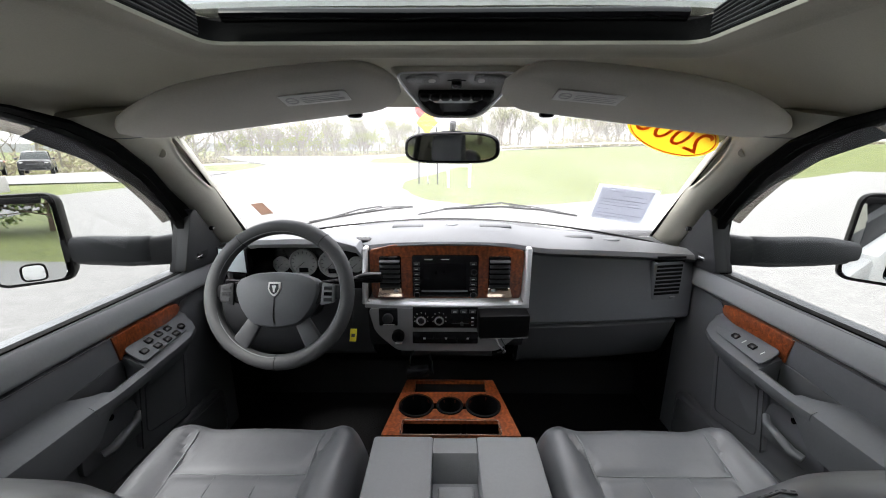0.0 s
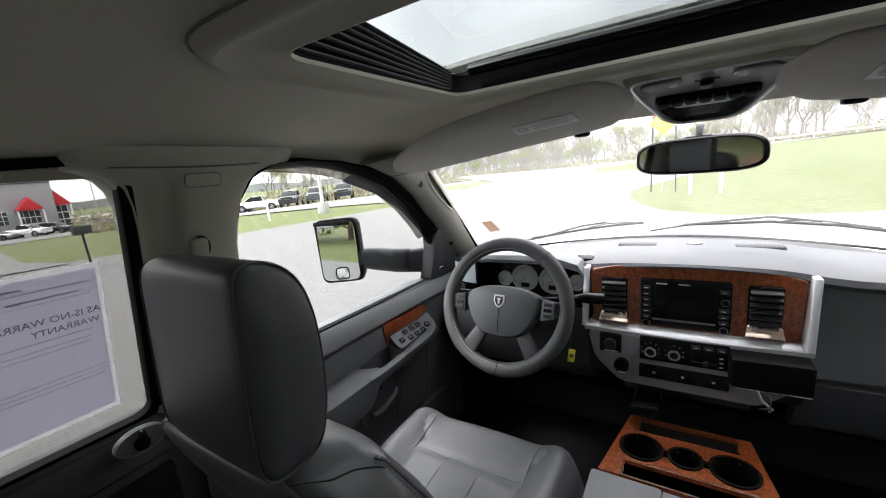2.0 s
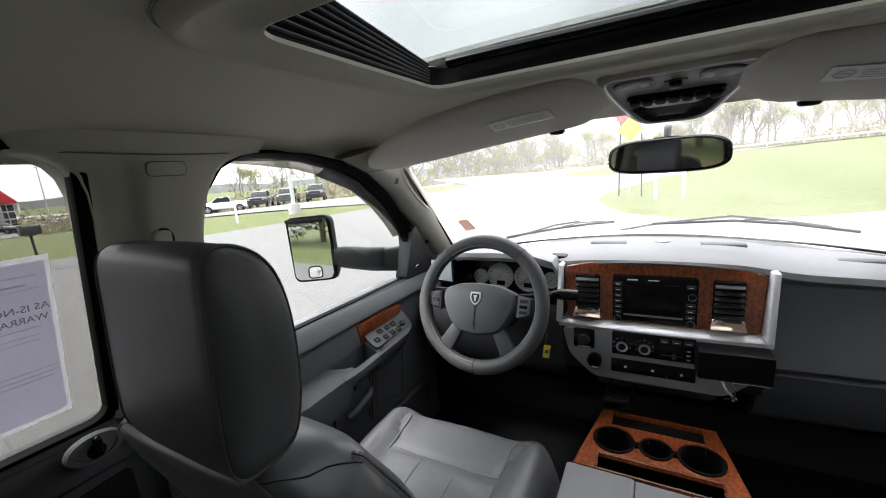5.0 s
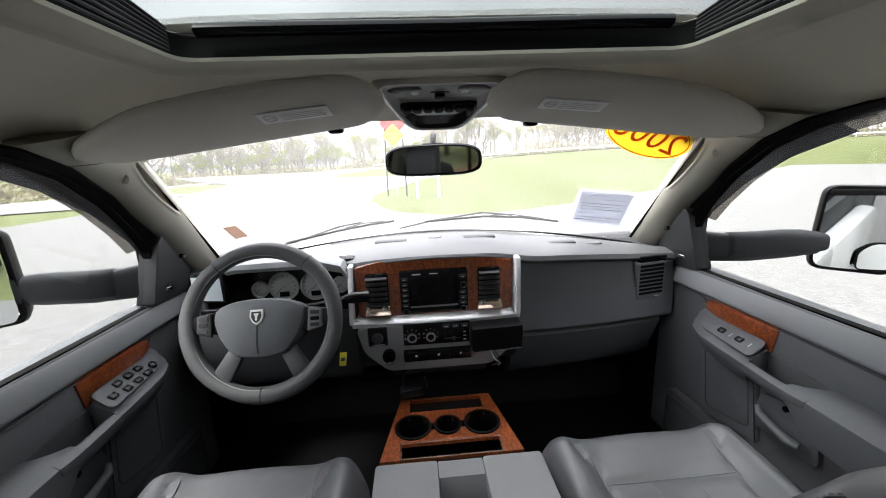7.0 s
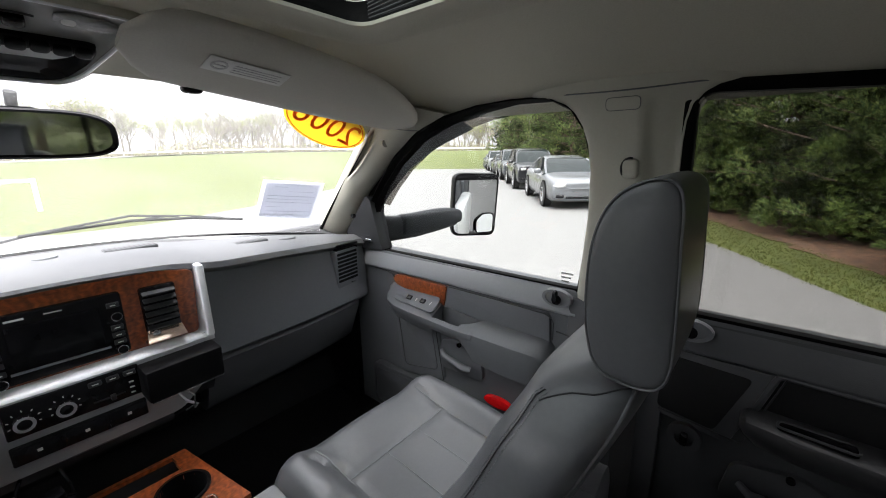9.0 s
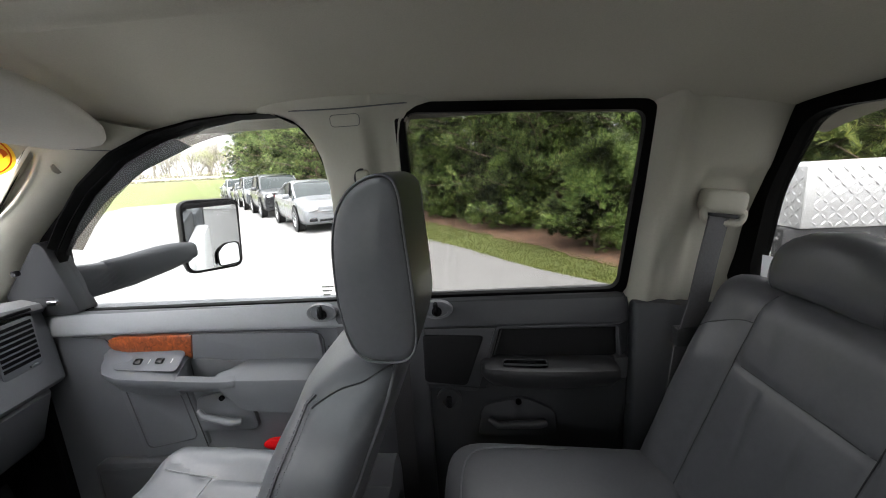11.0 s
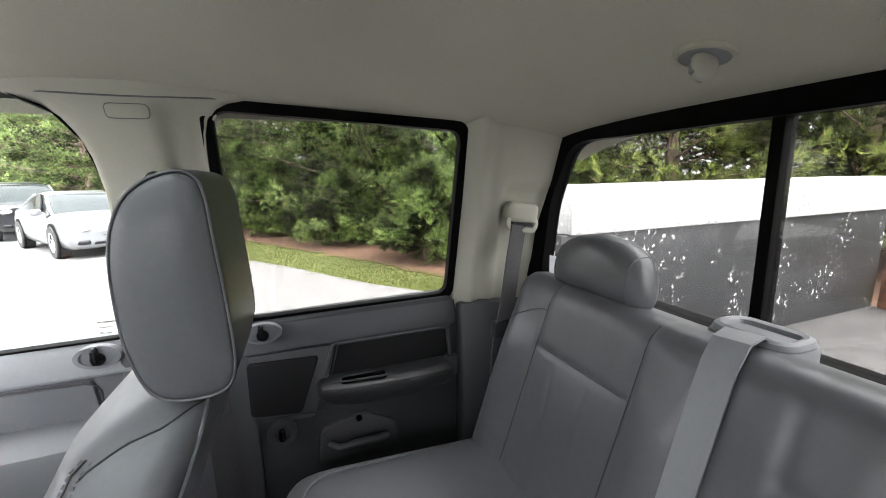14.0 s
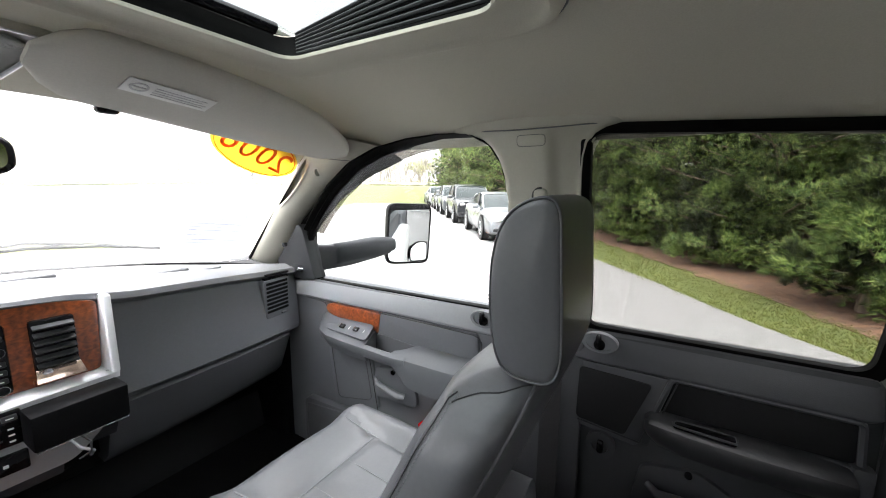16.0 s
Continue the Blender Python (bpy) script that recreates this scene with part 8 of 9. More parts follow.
for x, y, k in spots:
    M = pose(x + rnd.uniform(-0.3, 0.3), y + rnd.uniform(-0.3, 0.3), land(x, y), 0, 0, rnd.uniform(0, 360)) @ Matrix.Scale(1.32 if x > 24 else 1.0, 4)
    if k not in used:
        used.add(k)
        pines[k].matrix_basis = M
    else:
        copy_thing(pines[k], M)

# ragged grass along the verge beside the lot
BLADE = leaf_material("grass_blades", (0.066, 0.100, 0.018), (0.130, 0.160, 0.036), (0.270, 0.225, 0.105))
rnd = random.Random(8)
VERGE = [((2.4, -3.55), (3.2, -3.75)), ((4.78, -1.60), (5.5, -2.0)), ((6.5, -0.22), (8.3, -0.45)), ((8.95, 1.45), (12.2, 1.95)), ((14.5, 5.6), (16.5, 4.4))]
places = []
for k in range(9000):
    t = rnd.random() * (len(VERGE) - 1)
    i = int(t)
    a, b = Vector(VERGE[i][0]).lerp(Vector(VERGE[i + 1][0]), t - i), Vector(VERGE[i][1]).lerp(Vector(VERGE[i + 1][1]), t - i)
    q = a.lerp(b, rnd.uniform(-0.10, 1.08))
    places.append((Vector((q.x + rnd.gauss(0, 0.05), q.y + rnd.gauss(0, 0.05), 0.0)), Vector((rnd.uniform(-0.4, 0.4), rnd.uniform(-0.4, 0.4), 1)).normalized()))
verge = thing("verge_grass", "short ragged spring grass along the edge of the lot", "grass", kind="stuff")
part("blades", tufts(rnd, places, 0.038, 8, 0.0022), BLADE, verge, smooth=0, kind="stuff")

# far woods: bare twigs with the first pale leaves, one joined stand
TWIG = material("bare_twigs", (0.165, 0.150, 0.125), 0.9, var=0.2, scale=0.5)
SPRIG = leaf_material("twig_tips", (0.155, 0.140, 0.120), (0.20, 0.182, 0.155), (0.26, 0.24, 0.19))
BUD = leaf_material("spring_buds", (0.10, 0.13, 0.03), (0.19, 0.22, 0.06), (0.32, 0.33, 0.11))


def bare_tree(rnd, o, h, V, F, L, LF, leafy):
    def limb(p, d, length, r, level):
        q = p + d * length
        u = d.orthogonal().normalized(); v = d.cross(u)
        i = len(V)
        for c, rr in ((p, r), (q, r * 0.6)):
            for k in range(3):
                a = 2 * math.pi * k / 3
                V.append(c + (u * math.cos(a) + v * math.sin(a)) * rr)
        for k in range(3):
            F.append((i + k, i + (k + 1) % 3, i + 3 + (k + 1) % 3, i + 3 + k))
        if level == 0:
            for _ in range(leafy * 3):
                c = q + Vector((rnd.gauss(0, 1), rnd.gauss(0, 1), rnd.gauss(0, 1))) * h * 0.035
                s = h * 0.009
                a, b = Vector((rnd.uniform(-1, 1), rnd.uniform(-1, 1), rnd.uniform(-1, 1))) * s, Vector((rnd.uniform(-1, 1), rnd.uniform(-1, 1), rnd.uniform(-1, 1))) * s
                j = len(L)
                L.extend([c - a, c + b, c + a, c - b])
                LF.append((j, j + 1, j + 2, j + 3))
            for _ in range(9):
                c = q + Vector((rnd.gauss(0, 1), rnd.gauss(0, 1), rnd.gauss(0, 1))) * h * 0.03
                a, b = Vector((rnd.uniform(-1, 1), rnd.uniform(-1, 1), rnd.uniform(-0.3, 1))) * h * 0.024, Vector((rnd.uniform(-1, 1), rnd.uniform(-1, 1), 0)) * h * 0.0025
                j = len(SPRIGS)
                SPRIGS.extend([c - a, c + b, c + a, c - b])
            return
        for _ in range(3 if level > 1 else 3):
            nd = (d + Vector((rnd.gauss(0, 0.42), rnd.gauss(0, 0.42), rnd.gauss(0.12, 0.25)))).normalized()
            limb(p.lerp(q, rnd.uniform(0.6, 1.0)), nd, length * rnd.uniform(0.6, 0.85), r * 0.58, level - 1)
    limb(o, Vector((rnd.uniform(-0.06, 0.06), rnd.uniform(-0.06, 0.06), 1)).normalized(), h * 0.30, h * 0.020, 4)


rnd = random.Random(21)
V, F, L, LF, SPRIGS = [], [], [], [], []
for k in range(300):
    az = radians(rnd.uniform(-44, 58))
    r = rnd.uniform(116, 165) if az > radians(-30) else rnd.uniform(98, 140)
    x, y = r * math.sin(az), r * math.cos(az)
    leafy = rnd.choice((0, 1, 1, 2, 4, 6)) if az < radians(5) else rnd.choice((0, 0, 1, 1, 2))
    h = rnd.uniform(10, 18) if leafy < 4 else rnd.uniform(7, 11.5)
    bare_tree(rnd, Vector((x, y, land(x, y) - 0.3)), h, V, F, L, LF, leafy)
for k in range(26):
    az = radians(rnd.uniform(-74, -44))
    r = rnd.uniform(58, 110)
    bare_tree(rnd, Vector((r * math.sin(az), r * math.cos(az), -0.3)), rnd.uniform(5, 10), V, F, L, LF, rnd.choice((0, 0, 1, 4)))
woods = thing("far_woods", "distant bare spring woods with a few budding trees", "woods", kind="stuff")
part("twigs", from_lists(V, F), TWIG, woods, "grey-brown bare branches", kind="stuff")
part("sprigs", from_lists(SPRIGS, [(k, k + 1, k + 2, k + 3) for k in range(0, len(SPRIGS), 4)]), SPRIG, woods, "pale brown twig tips", smooth=0, kind="stuff")
part("buds", from_lists(L, LF), BUD, woods, "pale green buds", smooth=0, kind="stuff")
# scrub and a hazy ridge behind
SCRUB = leaf_material("scrub", (0.15, 0.13, 0.10), (0.22, 0.195, 0.14), (0.27, 0.28, 0.15))
L, LF = [], []
for k in range(48000):
    az = radians(rnd.uniform(-76, 62))
    r = (rnd.uniform(112, 170) if az > radians(-40) else rnd.uniform(62, 120))
    x, y = r * math.sin(az), r * math.cos(az)
    c = Vector((x, y, land(x, y) + abs(rnd.gauss(0, 1.0)) * (1.3 + 0.9 * math.sin(az * 23) * math.sin(az * 7))))
    a, b = Vector((rnd.uniform(-1, 1), rnd.uniform(-1, 1), rnd.uniform(-1, 1))) * 0.26, Vector((rnd.uniform(-1, 1), rnd.uniform(-1, 1), rnd.uniform(-1, 1))) * 0.26
    j = len(L)
    L.extend([c - a, c + b, c + a, c - b]); LF.append((j, j + 1, j + 2, j + 3))
scrub = thing("roadside_scrub", "low brown roadside scrub along the highway", "scrub", kind="stuff")
part("brush", from_lists(L, LF), SCRUB, scrub, smooth=0, kind="stuff")
# Distance haze is mixed into the ridge's pale grey colour.
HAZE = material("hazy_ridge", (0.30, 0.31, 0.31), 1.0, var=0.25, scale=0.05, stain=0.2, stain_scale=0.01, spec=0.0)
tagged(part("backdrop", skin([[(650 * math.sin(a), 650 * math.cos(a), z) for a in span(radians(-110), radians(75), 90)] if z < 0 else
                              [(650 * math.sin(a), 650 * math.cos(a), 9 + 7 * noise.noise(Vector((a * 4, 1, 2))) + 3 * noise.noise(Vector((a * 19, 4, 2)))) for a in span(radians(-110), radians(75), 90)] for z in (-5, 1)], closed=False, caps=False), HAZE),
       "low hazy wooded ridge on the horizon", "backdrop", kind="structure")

# ---- vehicles ---------------------------------------------------------------
CARGLASS = material("dark_car_glass", (0.012, 0.016, 0.016), 0.12, var=0.1, scale=3, spec=0.12)
TYRE = material("tyre_rubber", (0.018, 0.018, 0.018), 0.85, var=0.2, scale=40)
ALLOY = material("alloy_rim", (0.52, 0.53, 0.54), 0.3, metal=0.9, var=0.08, scale=20)
PAINTS = {name: material(name + "_car_paint", c, 0.28, metal=0.35 if name != "white" else 0.0, var=0.0, scale=10, stain=0.01, stain_scale=0.5, coat=0.5)
          for name, c in (("silver", (0.115, 0.12, 0.128)), ("black", (0.018, 0.019, 0.021)), ("charcoal", (0.07, 0.075, 0.08)), ("white", (0.74, 0.74, 0.73)), ("blue", (0.02, 0.05, 0.22)), ("grey", (0.22, 0.23, 0.24)))}
KINDS = {
    # stations along the length from nose to tail: y, half width, underside, shoulder height; then the cabin: y, half width, height
    "sedan": dict(body=[(2.52, 0.79, 0.36, 0.70), (2.49, 0.86, 0.28, 0.775), (2.38, 0.905, 0.23, 0.83), (2.05, 0.935, 0.20, 0.895), (1.55, 0.95, 0.20, 0.935), (1.05, 0.95, 0.20, 0.965), (0.2, 0.95, 0.20, 0.98), (-0.9, 0.955, 0.20, 1.005), (-1.75, 0.95, 0.22, 1.035), (-2.25, 0.90, 0.26, 1.045), (-2.44, 0.83, 0.34, 1.00), (-2.50, 0.74, 0.44, 0.86)],
                  cabin=[(1.08, 0.80, 0.955), (0.62, 0.745, 1.22), (0.22, 0.66, 1.395), (-0.35, 0.64, 1.465), (-0.95, 0.64, 1.430), (-1.45, 0.71, 1.25), (-1.95, 0.78, 1.045)], wheels=(1.52, -1.53, 0.36, 0.865)),
    "suv": dict(body=[(2.42, 0.84, 0.42, 0.95), (2.38, 0.91, 0.32, 1.03), (1.9, 0.95, 0.28, 1.08), (1.1, 0.97, 0.28, 1.14), (0.0, 0.97, 0.28, 1.16), (-1.2, 0.97, 0.28, 1.18), (-2.1, 0.95, 0.30, 1.18), (-2.42, 0.90, 0.38, 1.15), (-2.50, 0.84, 0.5, 1.0)],
                cabin=[(1.15, 0.84, 1.13), (0.45, 0.72, 1.68), (-0.4, 0.72, 1.78), (-1.7, 0.71, 1.76), (-2.38, 0.80, 1.15)], wheels=(1.48, -1.50, 0.40, 0.885)),
    "pickup": dict(body=[(2.90, 0.90, 0.48, 1.10), (2.86, 0.97, 0.42, 1.17), (2.3, 1.0, 0.40, 1.22), (1.5, 1.0, 0.40, 1.26), (0.5, 1.0, 0.40, 1.28), (-0.6, 1.0, 0.40, 1.28), (-1.6, 1.0, 0.42, 1.28), (-2.75, 1.0, 0.45, 1.28), (-2.88, 0.97, 0.55, 1.24)],
                   cabin=[(1.55, 0.88, 1.25), (0.85, 0.76, 1.80), (0.1, 0.75, 1.90), (-0.75, 0.75, 1.88), (-0.98, 0.80, 1.27)], wheels=(1.80, -1.85, 0.42, 0.915)),
}


def eased(rows, n):
    """Rows of numbers with smooth steps put in between."""
    out = []
    for i in range(len(rows) - 1):
        a, b, c, d = rows[max(i - 1, 0)], rows[i], rows[i + 1], rows[min(i + 2, len(rows) - 1)]
        for k in range(n):
            t = k / n
            out.append(tuple(0.5 * (2 * q + (u - p) * t + (2 * p - 5 * q + 4 * u - w) * t * t + (3 * q - p - 3 * u + w) * t ** 3) for p, q, u, w in zip(a, b, c, d)))
    return out + [tuple(rows[-1])]


def vehicle(kind):
    k = KINDS[kind]
    v = thing(kind, "parked car", "car")
    rings = []
    for y, w, z0, z1 in eased(k["body"], 4):
        h = z1 - z0
        side = [(0.50, 0.0), (0.86, 0.02), (0.965, 0.12), (0.995, 0.30), (1.0, 0.50), (0.992, 0.66), (0.972, 0.74), (0.955, 0.84), (0.915, 0.93), (0.82, 0.985), (0.60, 1.02), (0.30, 1.035)]
        rings.append([(-w * a, y, z0 + h * b) for a, b in side] + [(w * a, y, z0 + h * b) for a, b in side[::-1]])
    part("body", skin(rings), PAINTS["silver"], v, "painted body", smooth=50)
    cab = []
    for y, w, z in eased(k["cabin"], 3):
        zb = 0.9 if kind == "sedan" else 1.05
        cab.append([(-w * 1.12 - 0.02, y, zb), (-w * 1.06, y, min(z, zb + 0.18)), (-w, y, z - 0.04), (-w * 0.82, y, z), (w * 0.82, y, z), (w, y, z - 0.04), (w * 1.06, y, min(z, zb + 0.18)), (w * 1.12 + 0.02, y, zb)])
    part("glasshouse", skin(cab), CARGLASS, v, "dark glass cabin", smooth=45)
    c = k["cabin"]
    part("roof", skin([[(-w * 1.0, y, z - 0.035), (-w * 0.84, y, z + 0.012), (0, y, z + 0.03), (w * 0.84, y, z + 0.012), (w * 1.0, y, z - 0.035), (0, y, z - 0.03)] for y, w, z in eased(c[2:-2] if kind == "sedan" else c[1:-1], 3)]), PAINTS["silver"], v, "painted roof")
    a1, b0 = (2, -3) if kind == "sedan" else (1, -2)
    for s in (-1, 1):
        for lo, hi in ((0, a1), (len(c) + b0, len(c) - 1)):
            line = eased(c[lo:hi + 1], 3)
            part("pillar", tube([(s * w * 0.995, y, z - 0.03) for y, w, z in line], 0.035, 6), PAINTS["silver"], v)
        yb, wb, zr = c[len(c) // 2]
        part("pillar", tube([(s * (wb * 1.12 + 0.025), yb + 0.12, c[0][2] - 0.03), (s * (wb * 1.03 + 0.01), yb + 0.08, 0.5 * (zr + c[0][2])), (s * (wb + 0.004), yb + 0.05, zr - 0.05)], 0.028, 6), BLACK, v, "black door pillar")
        part("window_trim", tube([(s * (w * 1.115 + 0.022), y, max(0.9, c[0][2] - 0.015)) for y, w, z in c[:1] + c[2:-2] + c[-1:]], 0.012, 6), CHROME, v)
        part("door_mirror", pillow((s * (c[0][1] + 0.22), c[0][0] - 0.25, c[0][2] + 0.06), (0.22, 0.12, 0.15), 0.6, 0.6, 12, 8), PAINTS["silver"], v)
        yb, wb, zb0, zb1 = k["body"][1]
        part("headlight", moved(pillow((0, 0, 0), (0.38, 0.20, 0.13), 0.6, 0.7, 16, 8), pose(s * wb * 0.80, yb - 0.035, zb0 + (zb1 - zb0) * 0.80, 0, s * 8, -s * 24)), LENS, v, "clear headlight")
        part("fog_recess", moved(pillow((0, 0, 0), (0.26, 0.10, 0.10), 0.5, 0.6, 16, 8), pose(s * wb * 0.80, yb + 0.005, zb0 + (zb1 - zb0) * 0.22, 0, 0, -s * 16)), BLACK, v, "black fog lamp recess")
        yt, wt, zt0, zt1 = k["body"][-2]
        part("tail_light", pillow((s * wt * 0.88, yt - 0.03, zt0 + (zt1 - zt0) * 0.80), (0.20, 0.14, 0.20), 0.6, 0.6, 12, 8), RED, v, "red tail light")
        yf, yr, r, xw = k["wheels"]
        for y in (yf, yr):
            part("wheel_arch", disc((s * (xw + 0.082), y, r + 0.01), r * 1.15, 0.03, "x", 32, 0.006), RUBBER, v, "dark wheel arch")
            tyre = part("wheel", moved(ring_block((0, 0, 0), r, r * 0.62, 0.24, 28), pose(s * xw, y, r, 0, 90, 0)), TYRE, v, "black tyre with alloy rim")
            part("rim", merged(moved(ring_block((0, 0, 0), r * 0.63, r * 0.52, 0.20, 24), pose(s * (xw + 0.02), y, r, 0, 90, 0)), disc((s * (xw + 0.08), y, r), r * 0.16, 0.06, "x", 12),
                               *[moved(box((-0.02, -r * 0.08, r * 0.1), (0.02, r * 0.08, r * 0.56), 0.005), pose(s * (xw + 0.08), y, r, 72 * q, 0, 0)) for q in range(5)]), ALLOY, tyre, "five-spoke alloy rim")
    yb, wb, zb0, zb1 = k["body"][1]
    gx = rounded([(-0.62, 0.80), (0.62, 0.80), (0.56, 0.58), (0.46, 0.46), (-0.46, 0.46), (-0.56, 0.58)], 0.06, 3)
    part("grille", prism(*[[(wb * a, y - 0.10 * a * a, zb0 + (zb1 - zb0) * b) for a, b in gx] for y in (yb - 0.12, k["body"][0][0] + 0.018)], bev=0.008), BLACK, v, "black grille")
    part("grille_bar", box((-wb * 0.52, k["body"][0][0] + 0.01, zb0 + (zb1 - zb0) * 0.64), (wb * 0.52, k["body"][0][0] + 0.03, zb0 + (zb1 - zb0) * 0.69), 0.01), SLATE, v)
    part("lower_intake", box((-wb * 0.6, yb, zb0 + 0.04), (wb * 0.6, k["body"][0][0] + 0.0, zb0 + (zb1 - zb0) * 0.24), 0.02), BLACK, v, "black lower intake")
    if kind == "pickup":
        part("bed_well", box((-0.82, -2.72, 1.0), (0.82, -1.02, 1.30), 0.02), DARK, v, "dark load bed")
    return v


def repaint(ob, name):
    for o in (ob, *ob.children_recursive):
        if o.type == "MESH" and o.material_slots and o.material_slots[0].material in PAINTS.values():
            o.material_slots[0].link = "OBJECT"
            o.material_slots[0].material = PAINTS[name]


stock = {k: vehicle(k) for k in KINDS}
first = set()
CARS = [("sedan", "silver", 12.70, 5.62, 126.6, "silver four-door sedan parked nose to tail beside the pines"), ("suv", "black", 17.4, 9.3, 126.6, "black sport utility parked in the row"), ("suv", "charcoal", 22.1, 12.9, 126.6, "charcoal sport utility parked in the row"),
        ("sedan", "black", 26.9, 16.5, 126.6, "black sedan parked in the row"), ("suv", "grey", 31.6, 20.1, 126.6, "grey sport utility parked in the row"), ("sedan", "silver", 36.3, 23.6, 126.6, "silver sedan at the end of the row"),
        ("pickup", "black", -35.0, 33.6, 222, "black pickup parked beyond the verge"), ("pickup", "charcoal", -38.2, 32.2, 222, "charcoal pickup parked beyond the verge"), ("pickup", "black", -41.0, 30.6, 222, "black pickup parked beyond the verge"),
        ("pickup", "white", -49.0, 31.0, 140, "white pickup parked broadside beyond the verge"), ("pickup", "charcoal", -55.0, 31.0, 140, "charcoal pickup parked behind the white one"), ("suv", "grey", -61, 31.5, 140, "grey sport utility parked far off"),
        ("pickup", "blue", -88.0, 7.6, -50, "blue pickup parked before the dealership"), ("suv", "grey", -88.5, 10.5, -50, "grey sport utility parked before the dealership"), ("sedan", "grey", -88.5, 13.2, -50, "grey sedan parked before the dealership"),
        ("pickup", "white", -88.0, 16.3, -50, "white pickup parked before the dealership"), ("suv", "black", -88.5, 19.8, -50, "black sport utility parked before the dealership"), ("sedan", "grey", -88.5, 22.5, -50, "grey sedan parked before the dealership"),
        ("suv", "charcoal", -89.0, 25.1, -50, "charcoal sport utility parked before the dealership"), ("sedan", "white", -90.0, 27.9, -50, "white sedan parked before the dealership"), ("pickup", "black", -90.5, 30.7, -50, "black pickup parked before the dealership"),
        ("suv", "white", -97.0, 2.3, -70, "white sport utility parked by the shrubs")]
for kind, paint, x, y, yaw, label in CARS:
    M = pose(x, y, land(x, y) + (0.02 if x > 0 else 0.09), 0, 0, yaw)
    if kind not in first:
        first.add(kind)
        ob = stock[kind]
        ob.matrix_basis = M
        base = ob
    else:
        ob = copy_thing(stock[kind], M)
    repaint(ob, paint)
    tagged(ob, label, "pickup" if kind == "pickup" else "car", "parked cars")

# ---- dealership --------------------------------------------------------------
CLAD = material("grey_metal_cladding", (0.36, 0.37, 0.385), 0.6, var=0.05, scale=0.6, stain=0.06, stain_scale=0.2)
CLAD2 = material("pale_metal_cladding", (0.47, 0.48, 0.49), 0.6, var=0.05, scale=0.6, stain=0.06, stain_scale=0.2)
PANE = material("building_glass", (0.05, 0.06, 0.07), 0.1, var=0.2, scale=1.0)
REDROOF = material("red_metal_roof", (0.58, 0.03, 0.04), 0.4, var=0.06, scale=1.0)
hall = thing("dealership_building", "long grey metal-clad dealership with red gabled entrances", "building", at=(0, 4.5, 0))
B0 = -2.5
part("wall", box((-135, -70, B0), (-106, 3.2, 8.35), 0.05), CLAD, hall, "grey metal-clad wall")
part("wall", box((-135, 3.2, B0), (-110, 21.0, 8.55), 0.05), CLAD, hall, "grey metal-clad wall")
part("roof_edge", box((-135, -70, 6.95), (-105.85, 3.3, 8.45), 0.03), CLAD2, hall, "paler parapet")
part("roof_edge", box((-135, 3.4, 7.1), (-109.85, 21.1, 8.75), 0.03), CLAD2, hall, "paler parapet")
part("parapet_line", box((-134, -70, 6.75), (-105.8, 3.2, 6.95), 0.02), PANE, hall, "dark line under the parapet")
part("parapet_line", box((-134, 3.4, 6.9), (-109.8, 21.0, 7.1), 0.02), PANE, hall, "dark line under the parapet")


def building_window(x, y0, y1, z0, z1, nx, nz):
    w = part("window", box((x - 0.05, y0, z0), (x + 0.06, y1, z1), 0.02), WHITEPAINT, hall, "white-framed window")
    for i in range(nx):
        for j in range(nz):
            a, b = y0 + (y1 - y0) * (i + 0.08) / nx, y0 + (y1 - y0) * (i + 0.92) / nx
            c, d = z0 + (z1 - z0) * (j + 0.08) / nz, z0 + (z1 - z0) * (j + 0.92) / nz
            part("pane", box((x + 0.03, a, c), (x + 0.09, b, d), 0.01), PANE, w)


for y in (-18.6, -11.0, -3.4):
    building_window(-106, y, y + 3.6, 4.0, 5.4, 6, 2)
    building_window(-106, y + 0.1, y + 3.7, 1.6, 2.8, 6, 2)
building_window(-106, -36, -27, B0 + 0.4, B0 + 4.6, 5, 3)
building_window(-110, 6.8, 8.6, -0.8, 1.8, 3, 3)
building_window(-110, 9.0, 13.9, -0.8, 1.8, 7, 3)
for x, y, w, z0, z1 in ((-107.4, 14.85, 3.85, 1.75, 4.2), (-111.0, 18.9, 4.9, 2.3, 5.4)):
    part("entrance_roof", prism([(x - 2.6, y, z0), (x - 2.6, y + w, z0), (x - 2.6, y + w / 2, z1)], [(x, y, z0), (x, y + w, z0), (x, y + w / 2, z1)], 0.02), REDROOF, hall, "red gable roof")
    for dy in (0.2, w - 0.2):
        part("column", box((x - 0.5, y + dy - 0.15, B0), (x - 0.2, y + dy + 0.15, z0 + 0.05), 0.02), WHITEPAINT, hall, "white column")
    building_window(x - 2.3, y + 0.3, y + w - 0.3, B0 + 0.2, z0 - 0.1, 4, 3)
part("annex", box((-135, 21.0, B0), (-113.4, 23.0, 3.2), 0.05), CLAD2, hall, "lower side hall")
part("service_door", box((-106.1, -52, B0), (-105.92, -42, B0 + 5.0), 0.03), PANE, hall, "dark service bay door")
flag = thing("flag_pole", "striped flag hanging on a tall white pole", "flag pole", at=(0, 4.5, 0))
part("pole", tube([(-100, 7.3, B0), (-100, 7.3, 6.6)], 0.07, 8), WHITEPAINT, flag, "white pole")
for k in range(7):
    part("flag_stripe", skin([[(-100 + 0.22 * math.sin(u * 5), 7.25 - 2.7 * u, 4.3 - 0.22 * k - 0.9 * u + dz) for u in span(0, 1, 8)] for dz in (0, -0.21)], closed=False, caps=False), REDROOF if k % 2 == 0 else WHITEPAINT, flag)
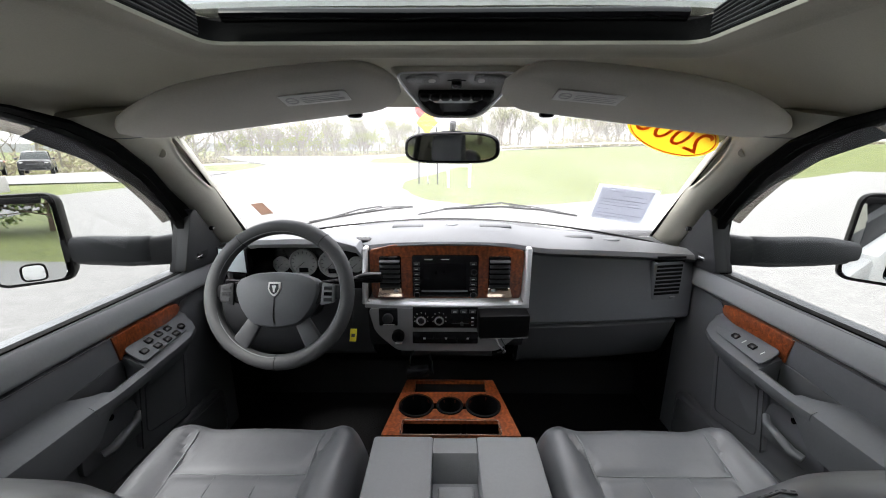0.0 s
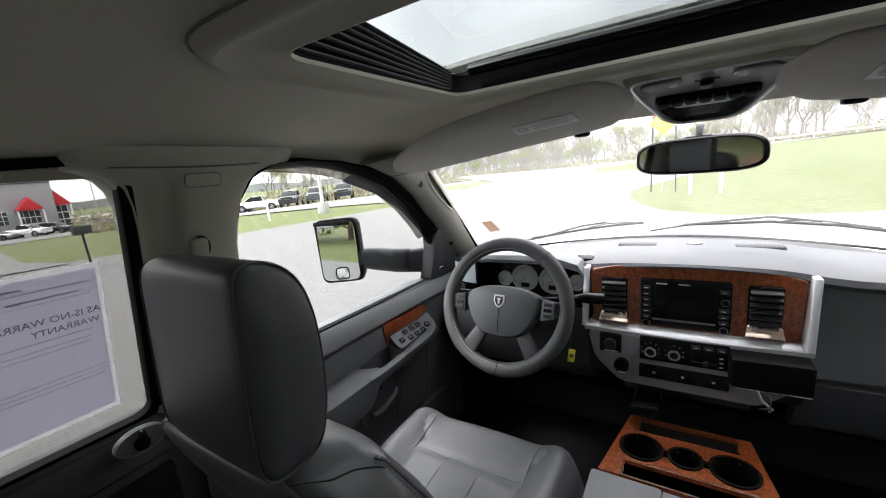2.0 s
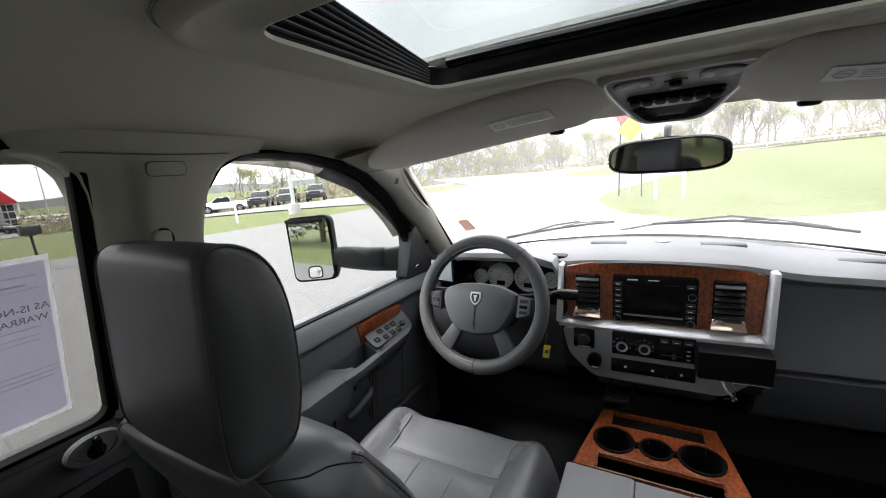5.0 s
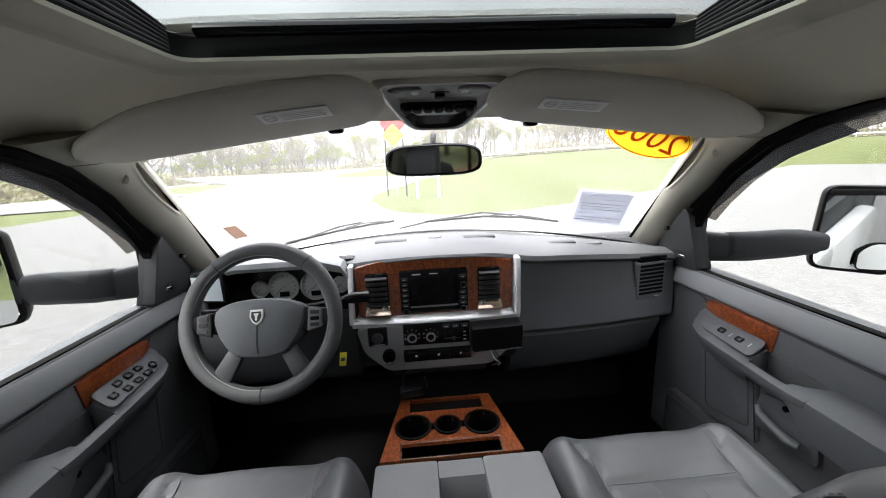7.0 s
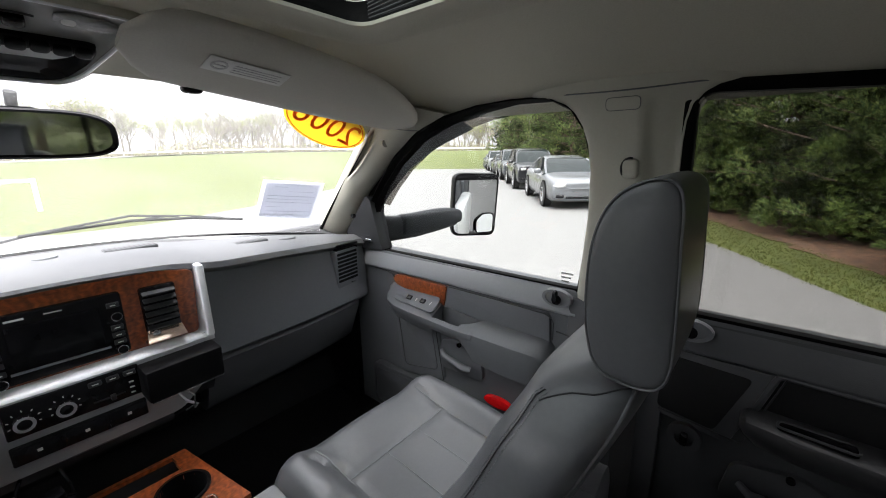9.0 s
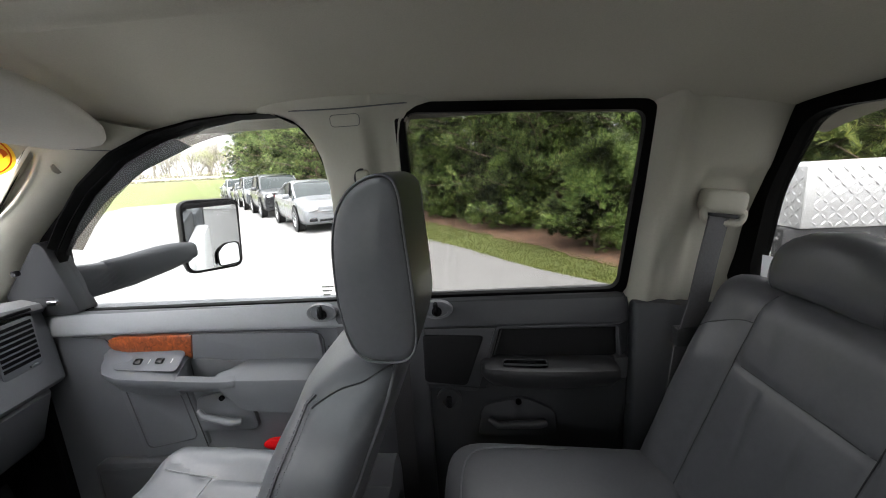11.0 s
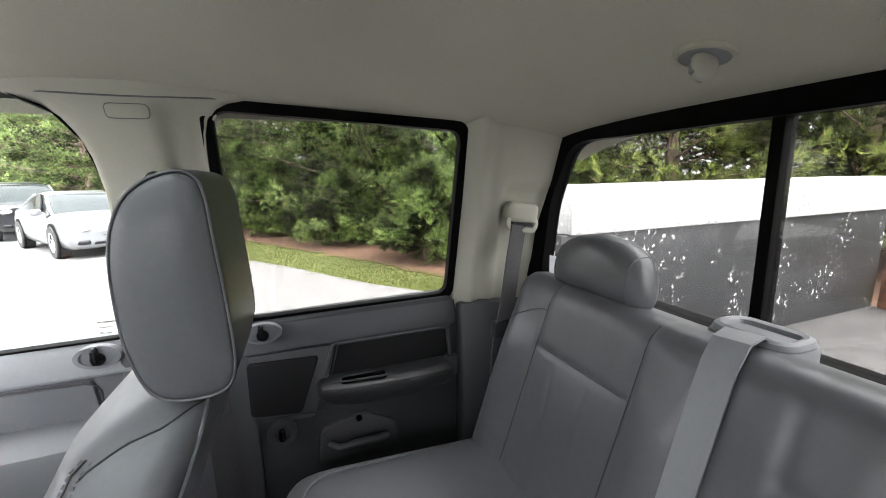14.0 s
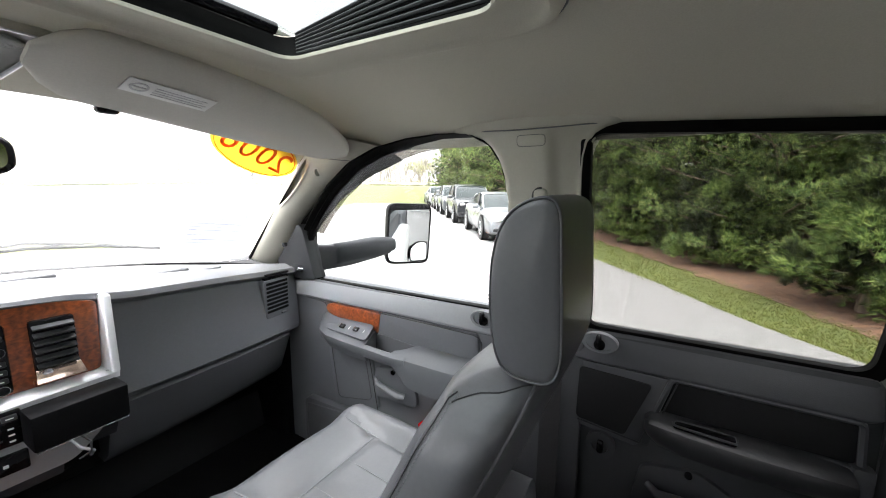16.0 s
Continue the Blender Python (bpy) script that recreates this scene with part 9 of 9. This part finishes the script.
part("flag_field", box((-99.75, 6.25, 3.2), (-99.70, 7.22, 4.1), 0.005), PAINTS["blue"], flag, "dark blue field")
# clipped shrubs and small firs before the wall
for x, y, h, r in ((-103, 6.4, 6.8, 1.5), (-100, 1.9, 3.0, 2.2), (-100, -2.9, 2.6, 2.0), (-101, -6.7, 2.4, 1.8), (-102, -11.5, 4.2, 1.3)):
    rr = random.Random(int(x * 10 + y * 100))
    t = thing("shrub", "dark green clipped shrub before the dealership", "shrub", "dealership shrubs")
    part("stem", tube([(x, y, B0 - 0.2), (x, y, B0 + h * 0.5)], 0.06, 6), BARK, t)
    pl = []
    for k in range(260):
        f = rr.random()
        a = rr.uniform(0, 2 * math.pi)
        q = r * (1 - f) ** 0.6 * rr.uniform(0.6, 1.0)
        pl.append((Vector((x + q * math.cos(a), y + q * math.sin(a), B0 + 0.1 + f * h)), Vector((math.cos(a), math.sin(a), 0.8)).normalized()))
    part("crown", tufts(rr, pl, 0.5, 5, 0.08), NEEDLE, t, smooth=0)

# ---- load bed behind the cab ------------------------------------------------
def chipped_paint():
    """Scuffed black paint, flaked off in clusters of small pale chips."""
    m = mixed("chipped_black_paint", (0.013, 0.0135, 0.0155), (0.022, 0.0225, 0.024), 30.0, 0.35, 0.65, rough=0.42, detail=8)
    n, l = m.node_tree.nodes, m.node_tree.links
    b = n["Principled BSDF"]
    under = b.inputs["Base Color"].links[0].from_socket
    co, f, g, a, q, k, mix = (n.new("ShaderNode" + t) for t in ("TexCoord", "TexNoise", "TexNoise", "MapRange", "MapRange", "Math", "MixRGB"))
    f.inputs["Scale"].default_value, f.inputs["Detail"].default_value = 44, 7
    g.inputs["Scale"].default_value, g.inputs["Detail"].default_value = 3.2, 3
    for node, lo, hi in ((a, 0.622, 0.640), (q, 0.50, 0.60)):
        node.inputs[1].default_value, node.inputs[2].default_value = lo, hi
    k.operation = "MULTIPLY"
    mix.inputs[2].default_value = (0.60, 0.60, 0.58, 1)
    l.new(co.outputs["Object"], f.inputs["Vector"]); l.new(co.outputs["Object"], g.inputs["Vector"])
    l.new(f.outputs[0], a.inputs[0]); l.new(g.outputs[0], q.inputs[0])
    l.new(a.outputs[0], k.inputs[0]); l.new(q.outputs[0], k.inputs[1])
    l.new(k.outputs[0], mix.inputs[0]); l.new(under, mix.inputs[1]); l.new(mix.outputs[0], b.inputs["Base Color"])
    return m


CHIPPED = chipped_paint()
SCUFFED = mixed("scuffed_white_paint", (0.66, 0.66, 0.64), (0.10, 0.085, 0.075), 9.0, 0.56, 0.62, rough=0.6, detail=9)
TREAD = material("aluminium_tread_plate", (0.55, 0.555, 0.56), 0.46, metal=0.4, var=0.08, scale=40, stain=0.1, stain_scale=4)
RUST = mixed("rusty_steel", (0.07, 0.032, 0.02), (0.17, 0.08, 0.045), 30.0, 0.4, 0.6, rough=0.9, bump=0.5)
BEDFLOOR = mixed("scratched_bed_floor", (0.048, 0.047, 0.046), (0.085, 0.083, 0.08), 16.0, 0.42, 0.66, rough=0.6, detail=8, axis_scale=(4, 1, 1))
bed = thing("truck_load_bed", "scratched truck load bed with black side board and white tailgate", "truck bed")
part("bed_floor", box((-1.12, -2.97, 0.70), (1.16, -0.62, 0.76), 0.01), BEDFLOOR, bed, "worn grey bed floor")
part("side_board", box((1.145, -2.96, 0.72), (1.185, -0.70, 1.345), 0.006), CHIPPED, bed, "black side board with chipped paint")
part("tailgate", box((-1.12, -3.02, 0.72), (1.10, -2.965, 0.955), 0.01), SCUFFED, bed, "scuffed white tailgate")
part("tailgate_rail", box((-1.12, -3.03, 0.95), (1.10, -2.955, 0.985), 0.006), RUST, bed, "rusty top rail")
part("corner_post", box((1.06, -3.0, 0.72), (1.12, -2.945, 1.02), 0.008), RUST, bed, "rusty corner post")
part("outer_side", box((1.19, -3.0, 0.55), (1.46, -0.72, 1.33), 0.02), WHITEPAINT, bed, "white painted bed side")
chest = thing("tread_plate_chest", "bright aluminium tread plate tool chest along the bed side", "tool chest")
part("shell", box((1.13, -2.95, 1.345), (1.47, -0.735, 1.530), 0.006), TREAD, chest, "bright tread plate shell")
V, F = [], []
def lug(o, u, v, n):
    i = len(V)
    for a, b, c in ((-1, 0, 0), (0, 0.28, 0), (1, 0, 0), (0, -0.28, 0), (0, 0, 1)):
        V.append(o + u * a * 0.0125 + v * b * 0.0125 + n * c * 0.0026)
    F.extend([(i, i + 1, i + 4), (i + 1, i + 2, i + 4), (i + 2, i + 3, i + 4), (i + 3, i, i + 4)])
for i in range(100):
    for j in range(8):
        sgn = 1 if (i + j) % 2 else -1
        lug(Vector((1.1298, -2.93 + 0.0218 * i, 1.359 + 0.0222 * j)), Vector((0, 0.7, 0.7 * sgn)), Vector((0, -0.7 * sgn, 0.7)), Vector((-1, 0, 0)))
for i in range(15):
    for j in range(8):
        sgn = 1 if (i + j) % 2 else -1
        lug(Vector((1.145 + 0.0218 * i, -0.7348, 1.359 + 0.0222 * j)), Vector((0.7, 0, 0.7 * sgn)), Vector((-0.7 * sgn, 0, 0.7)), Vector((0, 1, 0)))
part("tread_lug", from_lists(V, F), TREAD, chest, "raised tread pattern", smooth=0, kind="stuff")
